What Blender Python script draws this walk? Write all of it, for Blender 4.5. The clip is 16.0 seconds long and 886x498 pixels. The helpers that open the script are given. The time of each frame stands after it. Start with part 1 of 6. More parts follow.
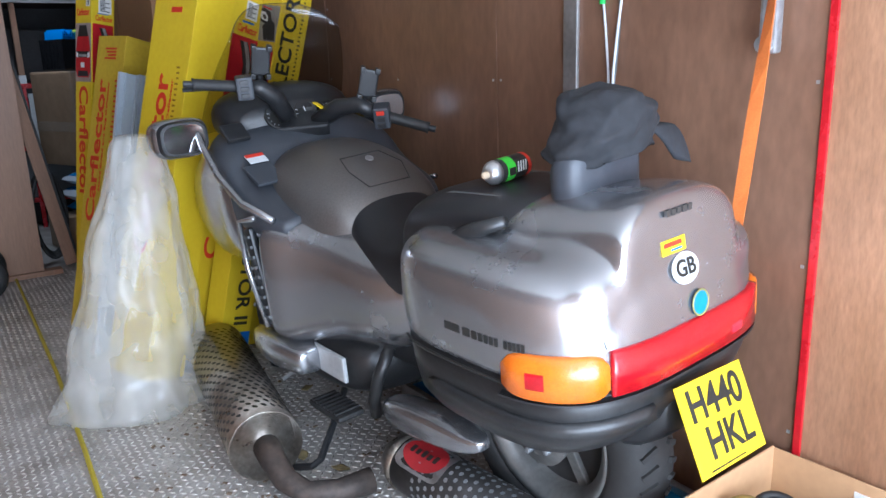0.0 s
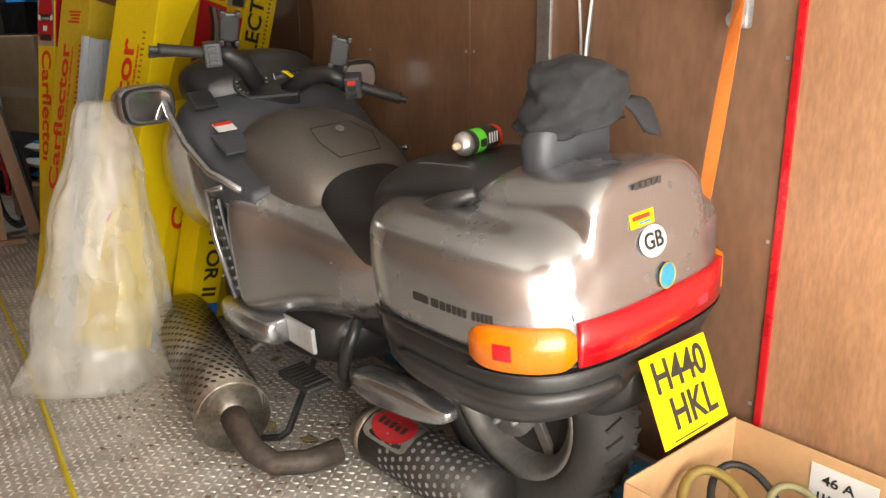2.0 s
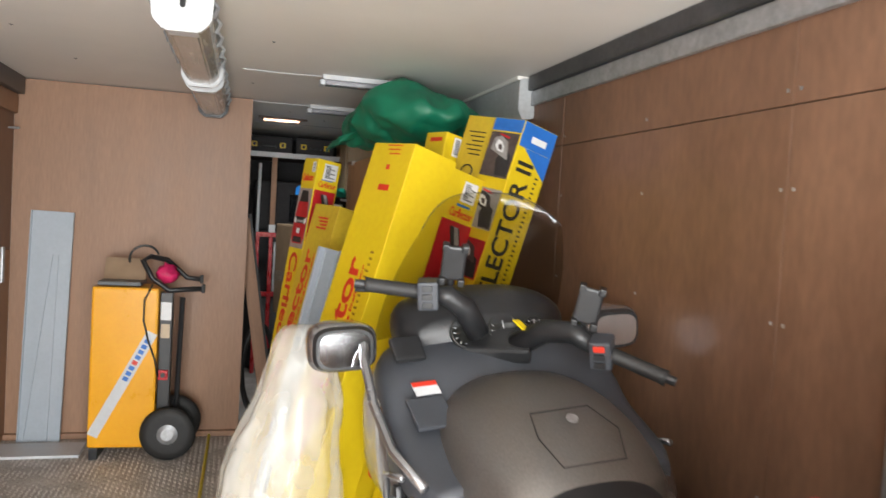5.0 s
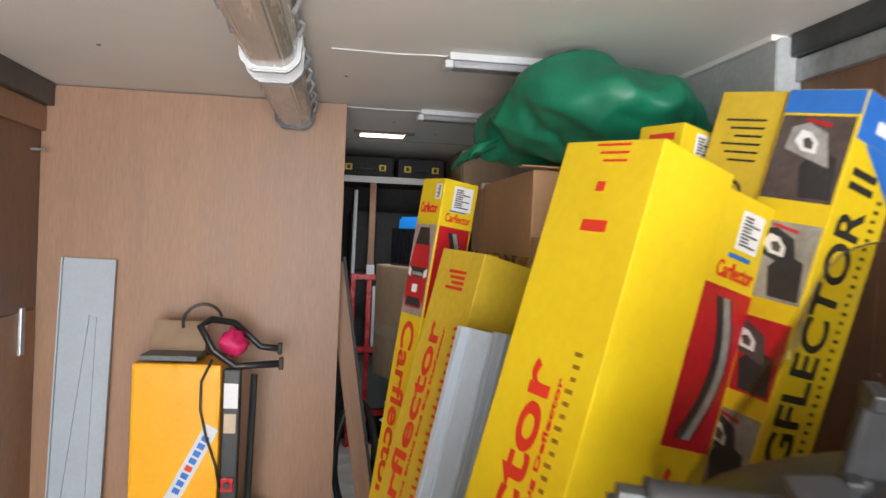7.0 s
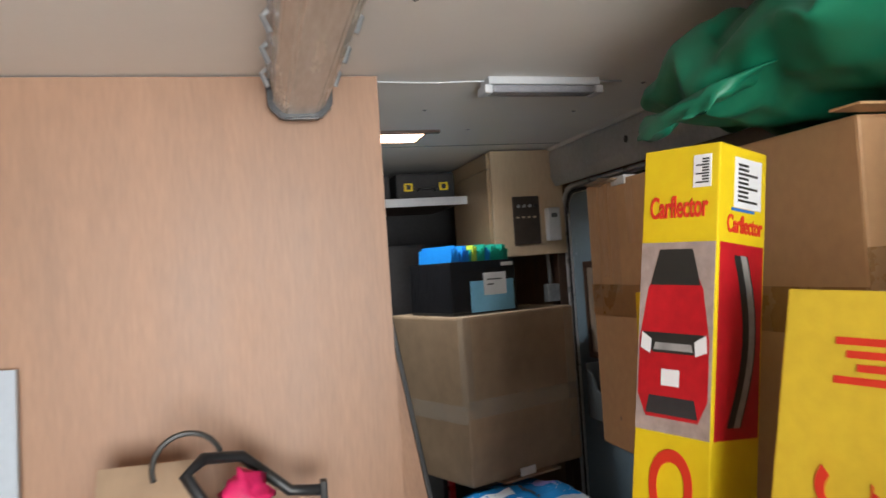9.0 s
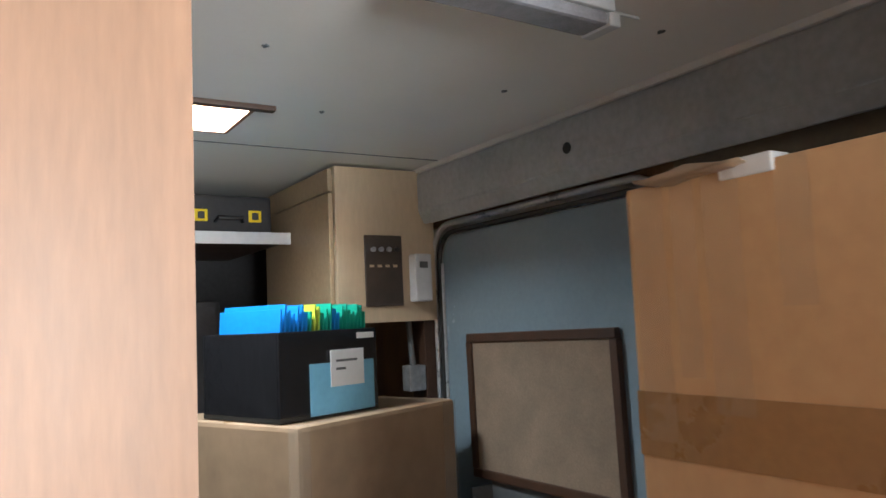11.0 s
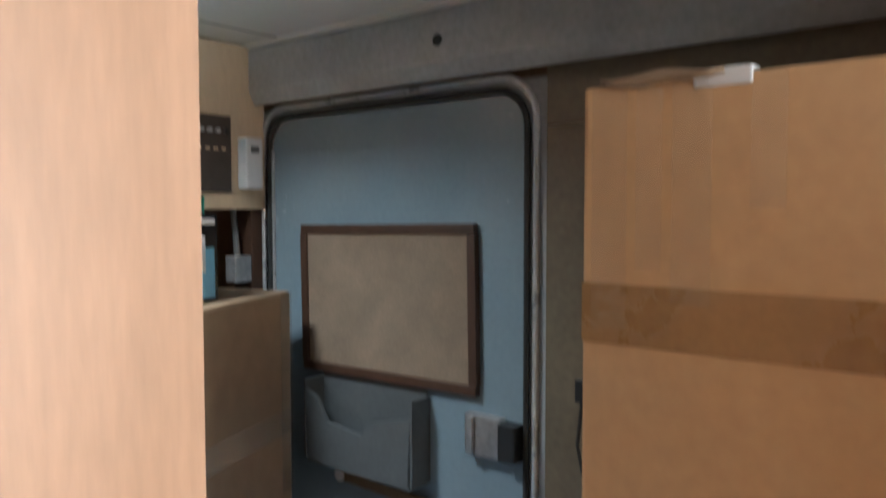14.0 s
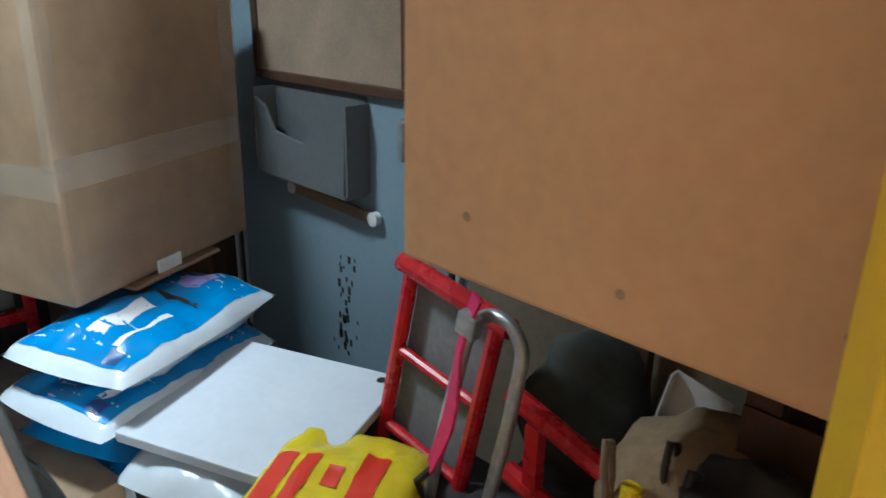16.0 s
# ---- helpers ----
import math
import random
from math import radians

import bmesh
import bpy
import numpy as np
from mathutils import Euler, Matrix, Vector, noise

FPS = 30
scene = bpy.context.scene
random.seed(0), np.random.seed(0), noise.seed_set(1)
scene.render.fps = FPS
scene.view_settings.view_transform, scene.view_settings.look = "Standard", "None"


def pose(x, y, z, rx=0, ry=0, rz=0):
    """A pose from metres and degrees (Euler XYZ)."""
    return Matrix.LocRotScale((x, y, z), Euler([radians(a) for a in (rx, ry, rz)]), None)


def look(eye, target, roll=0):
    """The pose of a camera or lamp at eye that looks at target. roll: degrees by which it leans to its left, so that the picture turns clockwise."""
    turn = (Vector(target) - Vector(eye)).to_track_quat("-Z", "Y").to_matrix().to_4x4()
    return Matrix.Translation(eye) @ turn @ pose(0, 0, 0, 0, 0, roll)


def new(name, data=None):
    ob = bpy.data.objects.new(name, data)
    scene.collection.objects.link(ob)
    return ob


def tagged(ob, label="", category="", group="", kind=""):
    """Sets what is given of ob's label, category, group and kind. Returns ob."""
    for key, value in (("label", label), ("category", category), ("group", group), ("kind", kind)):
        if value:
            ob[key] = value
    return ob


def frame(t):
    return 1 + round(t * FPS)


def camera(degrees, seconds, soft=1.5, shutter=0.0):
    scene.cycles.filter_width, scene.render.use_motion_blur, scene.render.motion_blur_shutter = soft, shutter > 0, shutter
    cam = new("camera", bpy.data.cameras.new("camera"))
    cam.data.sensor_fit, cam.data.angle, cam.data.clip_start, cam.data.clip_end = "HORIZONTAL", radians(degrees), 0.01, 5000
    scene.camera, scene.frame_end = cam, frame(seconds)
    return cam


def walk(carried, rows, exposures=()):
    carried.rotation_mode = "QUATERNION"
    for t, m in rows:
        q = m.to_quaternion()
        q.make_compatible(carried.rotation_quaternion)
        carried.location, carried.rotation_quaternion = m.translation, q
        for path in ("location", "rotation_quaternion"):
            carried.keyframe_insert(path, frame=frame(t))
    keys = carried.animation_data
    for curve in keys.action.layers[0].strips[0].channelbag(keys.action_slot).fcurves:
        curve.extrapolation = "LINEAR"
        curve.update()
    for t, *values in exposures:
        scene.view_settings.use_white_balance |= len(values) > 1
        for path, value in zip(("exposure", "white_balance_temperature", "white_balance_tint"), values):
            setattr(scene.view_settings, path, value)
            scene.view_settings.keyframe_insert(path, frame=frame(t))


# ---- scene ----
cam = camera(60.5, 16.0, shutter=0.4)
METRES, EYE, TILT, LEAN, TURN = 5.4, 1.17, -14.0, 1.81, -34.3
ROWS = [
    (0.0, 0.0, 0.0, 0.0, 0.0, 0.0, -0.0),
    (0.5, 0.0002, 0.0002, -0.0003, -0.52, -0.36, -0.58),
    (1.0, 0.0011, 0.0005, -0.0015, -1.55, -1.11, -0.73),
    (1.5, 0.0017, 0.0005, -0.0017, -2.05, -1.57, -0.86),
    (2.0, 0.0012, 0.0012, -0.0016, -2.06, -1.86, -0.66),
    (2.5, 0.0024, 0.0014, -0.002, -2.82, -2.14, -0.78),
    (3.0, 0.0026, 0.0022, -0.0027, -3.64, -2.58, -1.07),
    (3.5, 0.0055, 0.015, 0.001, -1.58, -2.03, -0.94),
    (4.0, 0.0238, 0.0625, 0.0171, 6.22, 0.18, -2.56),
    (4.5, 0.0175, 0.0897, 0.0384, 13.78, 8.67, -6.76),
    (7.0, -0.1211, 0.2947, 0.104, 24.22, 11.07, -9.95),
    (7.5, -0.1685, 0.3439, 0.1087, 26.0, 10.89, -8.47),
    (8.0, -0.2062, 0.3706, 0.1204, 27.86, 12.18, -7.76),
    (8.5, -0.2646, 0.3961, 0.1279, 24.96, 13.08, -5.24),
    (11.0, -0.3932, 0.6372, 0.1905, 2.84, 19.15, 0.1),
    (11.5, -0.4105, 0.6534, 0.1978, 1.95, 21.76, -0.13),
    (12.0, -0.4417, 0.6481, 0.2035, -5.43, 22.65, 1.1),
    (12.5, -0.45, 0.6445, 0.2049, -10.08, 22.91, 0.98),
    (13.0, -0.4496, 0.642, 0.2057, -13.28, 23.46, 0.88),
    (13.5, -0.4482, 0.6445, 0.2011, -15.15, 20.12, 1.43),
    (14.0, -0.444, 0.6499, 0.1911, -16.44, 10.98, 2.31),
    (14.5, -0.4404, 0.6552, 0.1752, -18.65, 0.51, 1.57),
    (15.0, -0.434, 0.6589, 0.1692, -18.53, -4.25, 0.9),
    (15.5, -0.4085, 0.6573, 0.1654, -13.45, -4.94, 0.08),
    (16.0, -0.3781, 0.6614, 0.1638, -10.89, -6.21, -0.21),
]
walk(cam, [(t, pose(0, 0, EYE, TILT, LEAN, TURN) @ pose(METRES * x, METRES * y, METRES * z, 90 + pitch, roll, yaw)) for t, x, y, z, yaw, pitch, roll in ROWS],
     [(0.0, -0.6, 5300, 10), (0.5, -0.55, 5200, 10), (1.0, -0.55, 6500, 10), (1.5, -0.6, 7300, 11), (3.0, -0.68, 7800, 12), (3.5, -0.68, 7600, 11), (4.0, -0.6, 6100, 10), (4.5, -0.3, 6700, 10),
      (7.0, 0.2, 6600, 11), (8.5, 0.45, 6600, 10), (11.0, 1.35, 6300, 8), (11.5, 1.4, 6100, 8), (12.5, 1.4, 6100, 7), (13.0, 1.4, 6900, 7), (13.5, 1.4, 7200, 7), (14.0, 1.55, 6100, 5), (14.5, 1.82, 5200, 1), (15.0, 1.95, 5300, 0), (16.0, 1.8, 5700, -1)])

# ---- world, sun, exposure ----
world = bpy.data.worlds.new("world")
scene.world = world
world.use_nodes = True
wn = world.node_tree.nodes
sky = wn.new("ShaderNodeTexSky")
sky.sky_type, sky.sun_disc = "NISHITA", False
sky.sun_elevation, sky.sun_rotation = radians(38), radians(215)
world.node_tree.links.new(sky.outputs[0], wn["Background"].inputs[0])
wn["Background"].inputs[1].default_value = 0.12
sun_data = bpy.data.lights.new("sun", "SUN")
sun_data.energy, sun_data.angle, sun_data.color = 3.0, radians(2), (1, 0.96, 0.9)
sun_lamp = new("sun", sun_data)
sun_lamp.matrix_world = look((-4, -6, 6), (0.3, -2, 0))


def area(name, eye, target, sx, sy, watts, colour):
    d = bpy.data.lights.new(name, "AREA")
    d.shape, d.size, d.size_y, d.energy, d.color = "RECTANGLE", sx, sy, watts, colour
    ob = new(name, d)
    ob.matrix_world = look(eye, target)
    return ob


# sky light through the open rear doorway, and through the roof light
area("doorway_sky", (0.3, -1.05, 0.95), (0.5, 3.0, 1.6), 2.1, 1.75, 265, (0.94, 0.975, 1.0))
area("skylight_sky", (0.68, 5.9, 1.99), (0.68, 5.9, 0), 0.26, 0.24, 12, (0.9, 0.96, 1))

# ---- materials ----
MATS = {}


def mat(name, colour, rough=0.6, metal=0.0, scale=8.0, vary=0.25, bump=0.05, bscale=60.0, stretch=(1, 1, 1), spec=0.5, second=None,
        rand=0.0, coat=0.0, alpha=None, trans=0.0, obj=True):
    if name in MATS:
        return MATS[name]
    m = bpy.data.materials.new(name)
    m.use_nodes = True
    nt = m.node_tree
    b = nt.nodes["Principled BSDF"]
    tc = nt.nodes.new("ShaderNodeTexCoord")
    mp = nt.nodes.new("ShaderNodeMapping")
    mp.inputs["Scale"].default_value = stretch
    nt.links.new(tc.outputs["Object"], mp.inputs[0])
    n1 = nt.nodes.new("ShaderNodeTexNoise")
    n1.inputs["Scale"].default_value, n1.inputs["Detail"].default_value = scale, 8
    n1.inputs["Roughness"].default_value = 0.62
    n2 = nt.nodes.new("ShaderNodeTexNoise")
    n2.inputs["Scale"].default_value, n2.inputs["Detail"].default_value = bscale, 4
    for n in (n1, n2):
        nt.links.new(mp.outputs[0], n.inputs["Vector"])
    ramp = nt.nodes.new("ShaderNodeValToRGB")
    ramp.color_ramp.elements[0].position, ramp.color_ramp.elements[1].position = 0.3, 0.72
    c2 = second or tuple(c * (1 - vary) for c in colour)
    ramp.color_ramp.elements[0].color = (*c2, 1)
    ramp.color_ramp.elements[1].color = (*colour, 1)
    nt.links.new(n1.outputs["Fac"], ramp.inputs[0])
    mix = nt.nodes.new("ShaderNodeMixRGB")
    mix.blend_type = "OVERLAY"
    mix.inputs[0].default_value = min(1, vary * 0.9)
    nt.links.new(ramp.outputs[0], mix.inputs[1])
    nt.links.new(n2.outputs["Fac"], mix.inputs[2])
    last = mix.outputs[0]
    if rand:
        oi = nt.nodes.new("ShaderNodeObjectInfo")
        mr = nt.nodes.new("ShaderNodeMapRange")
        mr.inputs[3].default_value, mr.inputs[4].default_value = 1 - rand, 1 + rand
        nt.links.new(oi.outputs["Random"], mr.inputs[0])
        hs = nt.nodes.new("ShaderNodeHueSaturation")
        nt.links.new(mr.outputs[0], hs.inputs["Value"])
        nt.links.new(last, hs.inputs["Color"])
        last = hs.outputs[0]
    nt.links.new(last, b.inputs["Base Color"])
    rr = nt.nodes.new("ShaderNodeMapRange")
    rr.inputs[3].default_value, rr.inputs[4].default_value = max(0.02, rough - 0.12), min(1, rough + 0.12)
    nt.links.new(n1.outputs["Fac"], rr.inputs[0])
    nt.links.new(rr.outputs[0], b.inputs["Roughness"])
    b.inputs["Metallic"].default_value = metal
    b.inputs["Specular IOR Level"].default_value = spec
    b.inputs["Coat Weight"].default_value = coat
    b.inputs["Coat Roughness"].default_value = 0.12
    if trans:
        b.inputs["Transmission Weight"].default_value = trans
    if alpha is not None:
        b.inputs["Alpha"].default_value = alpha
    if bump:
        bp = nt.nodes.new("ShaderNodeBump")
        bp.inputs["Strength"].default_value, bp.inputs["Distance"].default_value = bump * 4, 0.002
        nt.links.new(n2.outputs["Fac"], bp.inputs["Height"])
        nt.links.new(bp.outputs[0], b.inputs["Normal"])
    MATS[name] = m
    return m


PLY = mat("plywood_brown", (0.235, 0.128, 0.078), 0.5, scale=2.4, vary=0.3, bump=0.03, bscale=30, stretch=(1, 1.6, 0.6), second=(0.15, 0.078, 0.047))
PLY_LIGHT = mat("plywood_pale", (0.345, 0.193, 0.115), 0.5, scale=3.2, vary=0.24, bump=0.02, bscale=48, stretch=(2.0, 1, 0.32), second=(0.255, 0.14, 0.08))
PLY_FAR = mat("plywood_weathered", (0.39, 0.215, 0.12), 0.5, scale=3, vary=0.4, bump=0.04, bscale=40, stretch=(1, 3, 0.8), second=(0.27, 0.14, 0.075))
RAWWOOD = mat("raw_wood", (0.36, 0.2, 0.12), 0.6, scale=5, vary=0.35, stretch=(6, 6, 0.6), bump=0.06)
DARKWOOD = mat("dark_wood", (0.07, 0.034, 0.02), 0.5, scale=5, vary=0.35, stretch=(4, 4, 1), bump=0.05)
CEIL = mat("painted_ceiling", (0.82, 0.80, 0.76), 0.6, scale=1.5, vary=0.08, bump=0.015, bscale=120)
STEEL = mat("tread_steel", (0.56, 0.55, 0.525), 0.45, metal=0.2, scale=5, vary=0.5, bump=0.06, bscale=90, second=(0.27, 0.24, 0.205))
TREAD = mat("tread_worn", (0.88, 0.87, 0.85), 0.28, metal=0.45, scale=6, vary=0.4, bump=0.03, second=(0.55, 0.52, 0.47))
ALU = mat("aluminium", (0.62, 0.63, 0.64), 0.35, metal=0.85, scale=7, vary=0.3, bump=0.03, second=(0.4, 0.4, 0.4))
GALV = mat("galvanised", (0.5, 0.52, 0.54), 0.4, metal=0.7, scale=14, vary=0.35, bump=0.03)
GREYPAINT = mat("grey_paint", (0.50, 0.52, 0.53), 0.38, scale=3, vary=0.25, bump=0.006, second=(0.33, 0.345, 0.35))
BLUEGREY = mat("blue_grey_door_paint", (0.21, 0.28, 0.33), 0.24, scale=1.6, vary=0.10, bump=0.003, second=(0.165, 0.225, 0.27))
PALEGREY = mat("pale_grey_paint", (0.37, 0.42, 0.47), 0.4, scale=4, vary=0.1, bump=0.006)
BLACKRUB = mat("black_rubber", (0.025, 0.025, 0.025), 0.6, scale=20, vary=0.4, bump=0.06)
BLACKPL = mat("black_plastic", (0.02, 0.021, 0.023), 0.4, scale=20, vary=0.3, bump=0.04, bscale=300)
GREYPL = mat("grey_plastic", (0.105, 0.115, 0.12), 0.45, scale=12, vary=0.2, bump=0.03)
# One even near-black for the front wall, boxes, cases, some print and scuffs.
DARK = mat("near_black", (0.03, 0.028, 0.03), 0.7, scale=9, vary=0.5, bump=0.1)
CARD = mat("cardboard", (0.55, 0.34, 0.175), 0.58, scale=2.2, vary=0.14, bump=0.03, bscale=40, second=(0.50, 0.30, 0.155))
CARD2 = mat("cardboard_grey", (0.34, 0.235, 0.15), 0.5, scale=4, vary=0.3, bump=0.08, bscale=14, second=(0.26, 0.175, 0.108))
TAPE = mat("parcel_tape", (0.36, 0.2, 0.085), 0.28, scale=6, vary=0.2, bump=0.03)
CLEARTAPE = mat("clear_tape", (0.8, 0.74, 0.64), 0.1, scale=30, vary=0.3, bump=0.15, bscale=50, alpha=0.13)
YELLOW = mat("yellow_card", (0.70, 0.52, 0.012), 0.42, scale=3, vary=0.12, bump=0.03, bscale=50, second=(0.62, 0.44, 0.010))
YELLOW2 = mat("yellow_card_faded", (0.62, 0.44, 0.03), 0.5, scale=3, vary=0.2, bump=0.04, bscale=50)
INKRED = mat("red_ink", (0.62, 0.035, 0.015), 0.45, vary=0.1)
PICRED = mat("red_print", (0.5, 0.012, 0.02), 0.35, scale=6, vary=0.3, bump=0)
PICDARK = mat("dark_print", (0.10, 0.075, 0.07), 0.35, scale=12, vary=0.5, bump=0)
PICGREY = mat("grey_print", (0.36, 0.35, 0.34), 0.35, scale=9, vary=0.5, bump=0)
INKBLACK = mat("black_ink", (0.02, 0.02, 0.018), 0.5, vary=0.1)
INKBLUE = mat("blue_ink", (0.02, 0.15, 0.52), 0.4, vary=0.15)
WHITE = mat("white_paper", (0.74, 0.75, 0.76), 0.55, scale=5, vary=0.1, bump=0.02)
WHITEPL = mat("white_plastic", (0.6, 0.62, 0.64), 0.35, scale=10, vary=0.12, bump=0.01)
TARP = mat("green_tarpaulin", (0.004, 0.19, 0.10), 0.48, scale=5, vary=0.3, bump=0.12, bscale=14, second=(0.003, 0.13, 0.07))
ORANGE = mat("orange_paint", (0.86, 0.40, 0.012), 0.3, scale=5, vary=0.12, bump=0.01)
ORANGEWEB = mat("orange_webbing", (0.68, 0.18, 0.03), 0.7, scale=18, vary=0.25, bump=0.15, bscale=260)
REDPAINT = mat("red_paint", (0.55, 0.012, 0.02), 0.28, scale=14, vary=0.3, bump=0.02)
PINK = mat("pink_webbing", (0.65, 0.015, 0.12), 0.6, scale=30, vary=0.25, bump=0.08)
BLUEBAG = mat("blue_bag_plastic", (0.015, 0.24, 0.6), 0.22, scale=6, vary=0.25, bump=0.2, bscale=16)
CREAM = mat("cream_laminate", (0.55, 0.43, 0.29), 0.5, scale=4, vary=0.15, bump=0.02, stretch=(1, 1, 0.3))
TWINE = mat("yellow_tape", (0.62, 0.5, 0.03), 0.6, scale=10, vary=0.2)
CORK = mat("hessian_board", (0.25, 0.185, 0.13), 0.85, scale=9, vary=0.3, bump=0.05, bscale=220)
MESH = mat("grey_mesh_sheet", (0.2, 0.21, 0.22), 0.6, scale=8, vary=0.3, bump=0.03)
GROUND = mat("yard_asphalt", (0.055, 0.054, 0.052), 0.85, scale=4, vary=0.4, bump=0.2, bscale=90)


def plain_glass(name, colour, alpha, rough=0.06):
    m = bpy.data.materials.new(name)
    m.use_nodes = True
    nt = m.node_tree
    out = nt.nodes["Material Output"]
    nt.nodes.remove(nt.nodes["Principled BSDF"])
    tr, gl, mx = nt.nodes.new("ShaderNodeBsdfTransparent"), nt.nodes.new("ShaderNodeBsdfGlossy"), nt.nodes.new("ShaderNodeMixShader")
    tr.inputs[0].default_value = (*colour, 1)
    gl.inputs["Roughness"].default_value = rough
    mx.inputs[0].default_value = alpha
    nt.links.new(tr.outputs[0], mx.inputs[1])
    nt.links.new(gl.outputs[0], mx.inputs[2])
    nt.links.new(mx.outputs[0], out.inputs[0])
    return m


# ---- building helpers ----
def link_mesh(name, bm, material, parent=None, smooth=False):
    me = bpy.data.meshes.new(name)
    bmesh.ops.recalc_face_normals(bm, faces=bm.faces)
    bm.to_mesh(me)
    bm.free()
    me.materials.append(material)
    if smooth:
        for p in me.polygons:
            p.use_smooth = True
    ob = new(name, me)
    if parent is not None:
        ob.parent = parent
    return ob


def part(name, bm, material, parent, label="", smooth=False):
    ob = link_mesh(name, bm, material, parent, smooth)
    if label:
        tagged(ob, label=label)
    return ob


def thing(name, m, label, category, group="", kind=""):
    ob = new(name)
    ob.empty_display_size = 0.05
    ob.matrix_basis = m
    return tagged(ob, label, category, group, kind)


def add_box(bm, lo, hi, m=None, bevel=0.0):
    c = [(a + b) / 2 for a, b in zip(lo, hi)]
    d = [abs(b - a) for a, b in zip(lo, hi)]
    t = Matrix.LocRotScale(c, None, d)
    r = bmesh.ops.create_cube(bm, size=1.0, matrix=(m @ t) if m else t)
    if bevel:
        es = list({e for v in r["verts"] for e in v.link_edges})
        bmesh.ops.bevel(bm, geom=es, offset=bevel, segments=2, affect="EDGES", profile=0.6)
    return bm


def box(lo, hi, bevel=0.0, m=None):
    return add_box(bmesh.new(), lo, hi, m, bevel)


def structure(name, bm, material, label, category):
    return tagged(link_mesh(name, bm, material), label, category, kind="structure")


def add_tube(bm, pts, r, n=10, radii=None, closed=False):
    pts = [Vector(p) for p in pts]
    rings, k = [], len(pts)
    prev = None
    for i, p in enumerate(pts):
        a = pts[(i - 1) % k] if (i or closed) else p
        b = pts[(i + 1) % k] if (i < k - 1 or closed) else p
        d = (b - a).normalized()
        u = prev - d * prev.dot(d) if prev is not None else d.orthogonal()
        u = u.normalized() if u.length > 1e-5 else d.orthogonal().normalized()
        prev = u
        v = d.cross(u)
        rr = radii[i] if radii else r
        rings.append([bm.verts.new(p + (u * math.cos(2 * math.pi * j / n) + v * math.sin(2 * math.pi * j / n)) * rr) for j in range(n)])
    for i in range(k if closed else k - 1):
        a, b = rings[i], rings[(i + 1) % k]
        for j in range(n):
            bm.faces.new((a[j], a[(j + 1) % n], b[(j + 1) % n], b[j]))
    if not closed:
        bm.faces.new(rings[0][::-1])
        bm.faces.new(rings[-1])
    return bm


def tube(pts, r, n=10, radii=None, closed=False):
    return add_tube(bmesh.new(), pts, r, n, radii, closed)


def arc(c, r, a0, a1, n, u=(1, 0, 0), v=(0, 1, 0)):
    c, u, v = Vector(c), Vector(u), Vector(v)
    return [c + u * r * math.cos(radians(a0 + (a1 - a0) * i / n)) + v * r * math.sin(radians(a0 + (a1 - a0) * i / n)) for i in range(n + 1)]


def lathe(profile, n=28, axis="Z"):
    """profile: (radius, height) pairs, turned round an axis."""
    bm = bmesh.new()
    rings = []
    for r, h in profile:
        ring = []
        for j in range(n):
            a = 2 * math.pi * j / n
            p = (r * math.cos(a), r * math.sin(a), h)
            p = {"Z": p, "Y": (p[0], p[2], p[1]), "X": (p[2], p[0], p[1])}[axis]
            ring.append(bm.verts.new(p))
        rings.append(ring)
    for a, b in zip(rings, rings[1:]):
        for j in range(n):
            bm.faces.new((a[j], a[(j + 1) % n], b[(j + 1) % n], b[j]))
    bm.faces.new(rings[0][::-1])
    bm.faces.new(rings[-1])
    return bm


def prism(outline, depth, bevel=0.0):
    """A flat outline in x and z, pushed along y by depth."""
    bm = bmesh.new()
    f = bm.faces.new([bm.verts.new((x, 0, z)) for x, z in outline])
    r = bmesh.ops.extrude_face_region(bm, geom=[f])
    bmesh.ops.translate(bm, verts=[e for e in r["geom"] if isinstance(e, bmesh.types.BMVert)], vec=(0, depth, 0))
    if bevel:
        bmesh.ops.bevel(bm, geom=list(bm.edges), offset=bevel, segments=2, affect="EDGES")
    return bm


def words(text, size, material, parent, m, name="lettering", label="", align="CENTER"):
    c = bpy.data.curves.new(name, "FONT")
    c.offset = size * 0.02
    c.body, c.size, c.extrude, c.align_x, c.align_y = text, size, 0.0006, align, "CENTER"
    tmp = bpy.data.objects.new(name, c)
    scene.collection.objects.link(tmp)
    me = bpy.data.meshes.new_from_object(tmp.evaluated_get(bpy.context.evaluated_depsgraph_get()))
    bpy.data.objects.remove(tmp)
    me.materials.clear()
    me.materials.append(material)
    ob = new(name, me)
    ob.parent, ob.matrix_basis = parent, m
    if label:
        tagged(ob, label=label)
    return ob


# ---- the truck body ----
XL, XR, CEILZ, YB, YF, YR = -0.72, 1.56, 1.89, 4.95, 7.35, -1.1
structure("ground", box((-300, -300, -0.75), (300, 300, -0.7)), GROUND, "dark worn yard ground outside the truck", "ground")
floor_ob = structure("floor", box((XL - 0.05, YR, -0.08), (XR + 0.05, YF, 0)), STEEL, "dirty steel tread plate floor with raised bars", "floor")
structure("ceiling", box((XL - 0.05, YR, CEILZ), (0.55, YF, CEILZ + 0.04)), CEIL, "off-white painted truck roof lining with screw heads", "ceiling")
structure("ceiling_side", add_box(add_box(box((0.81, YR, CEILZ), (XR + 0.05, YF, CEILZ + 0.04)), (0.55, YR, CEILZ), (0.81, 5.77, CEILZ + 0.04)),
          (0.55, 6.03, CEILZ), (0.81, YF, CEILZ + 0.04)), CEIL, "off-white painted roof lining round a roof light", "ceiling")
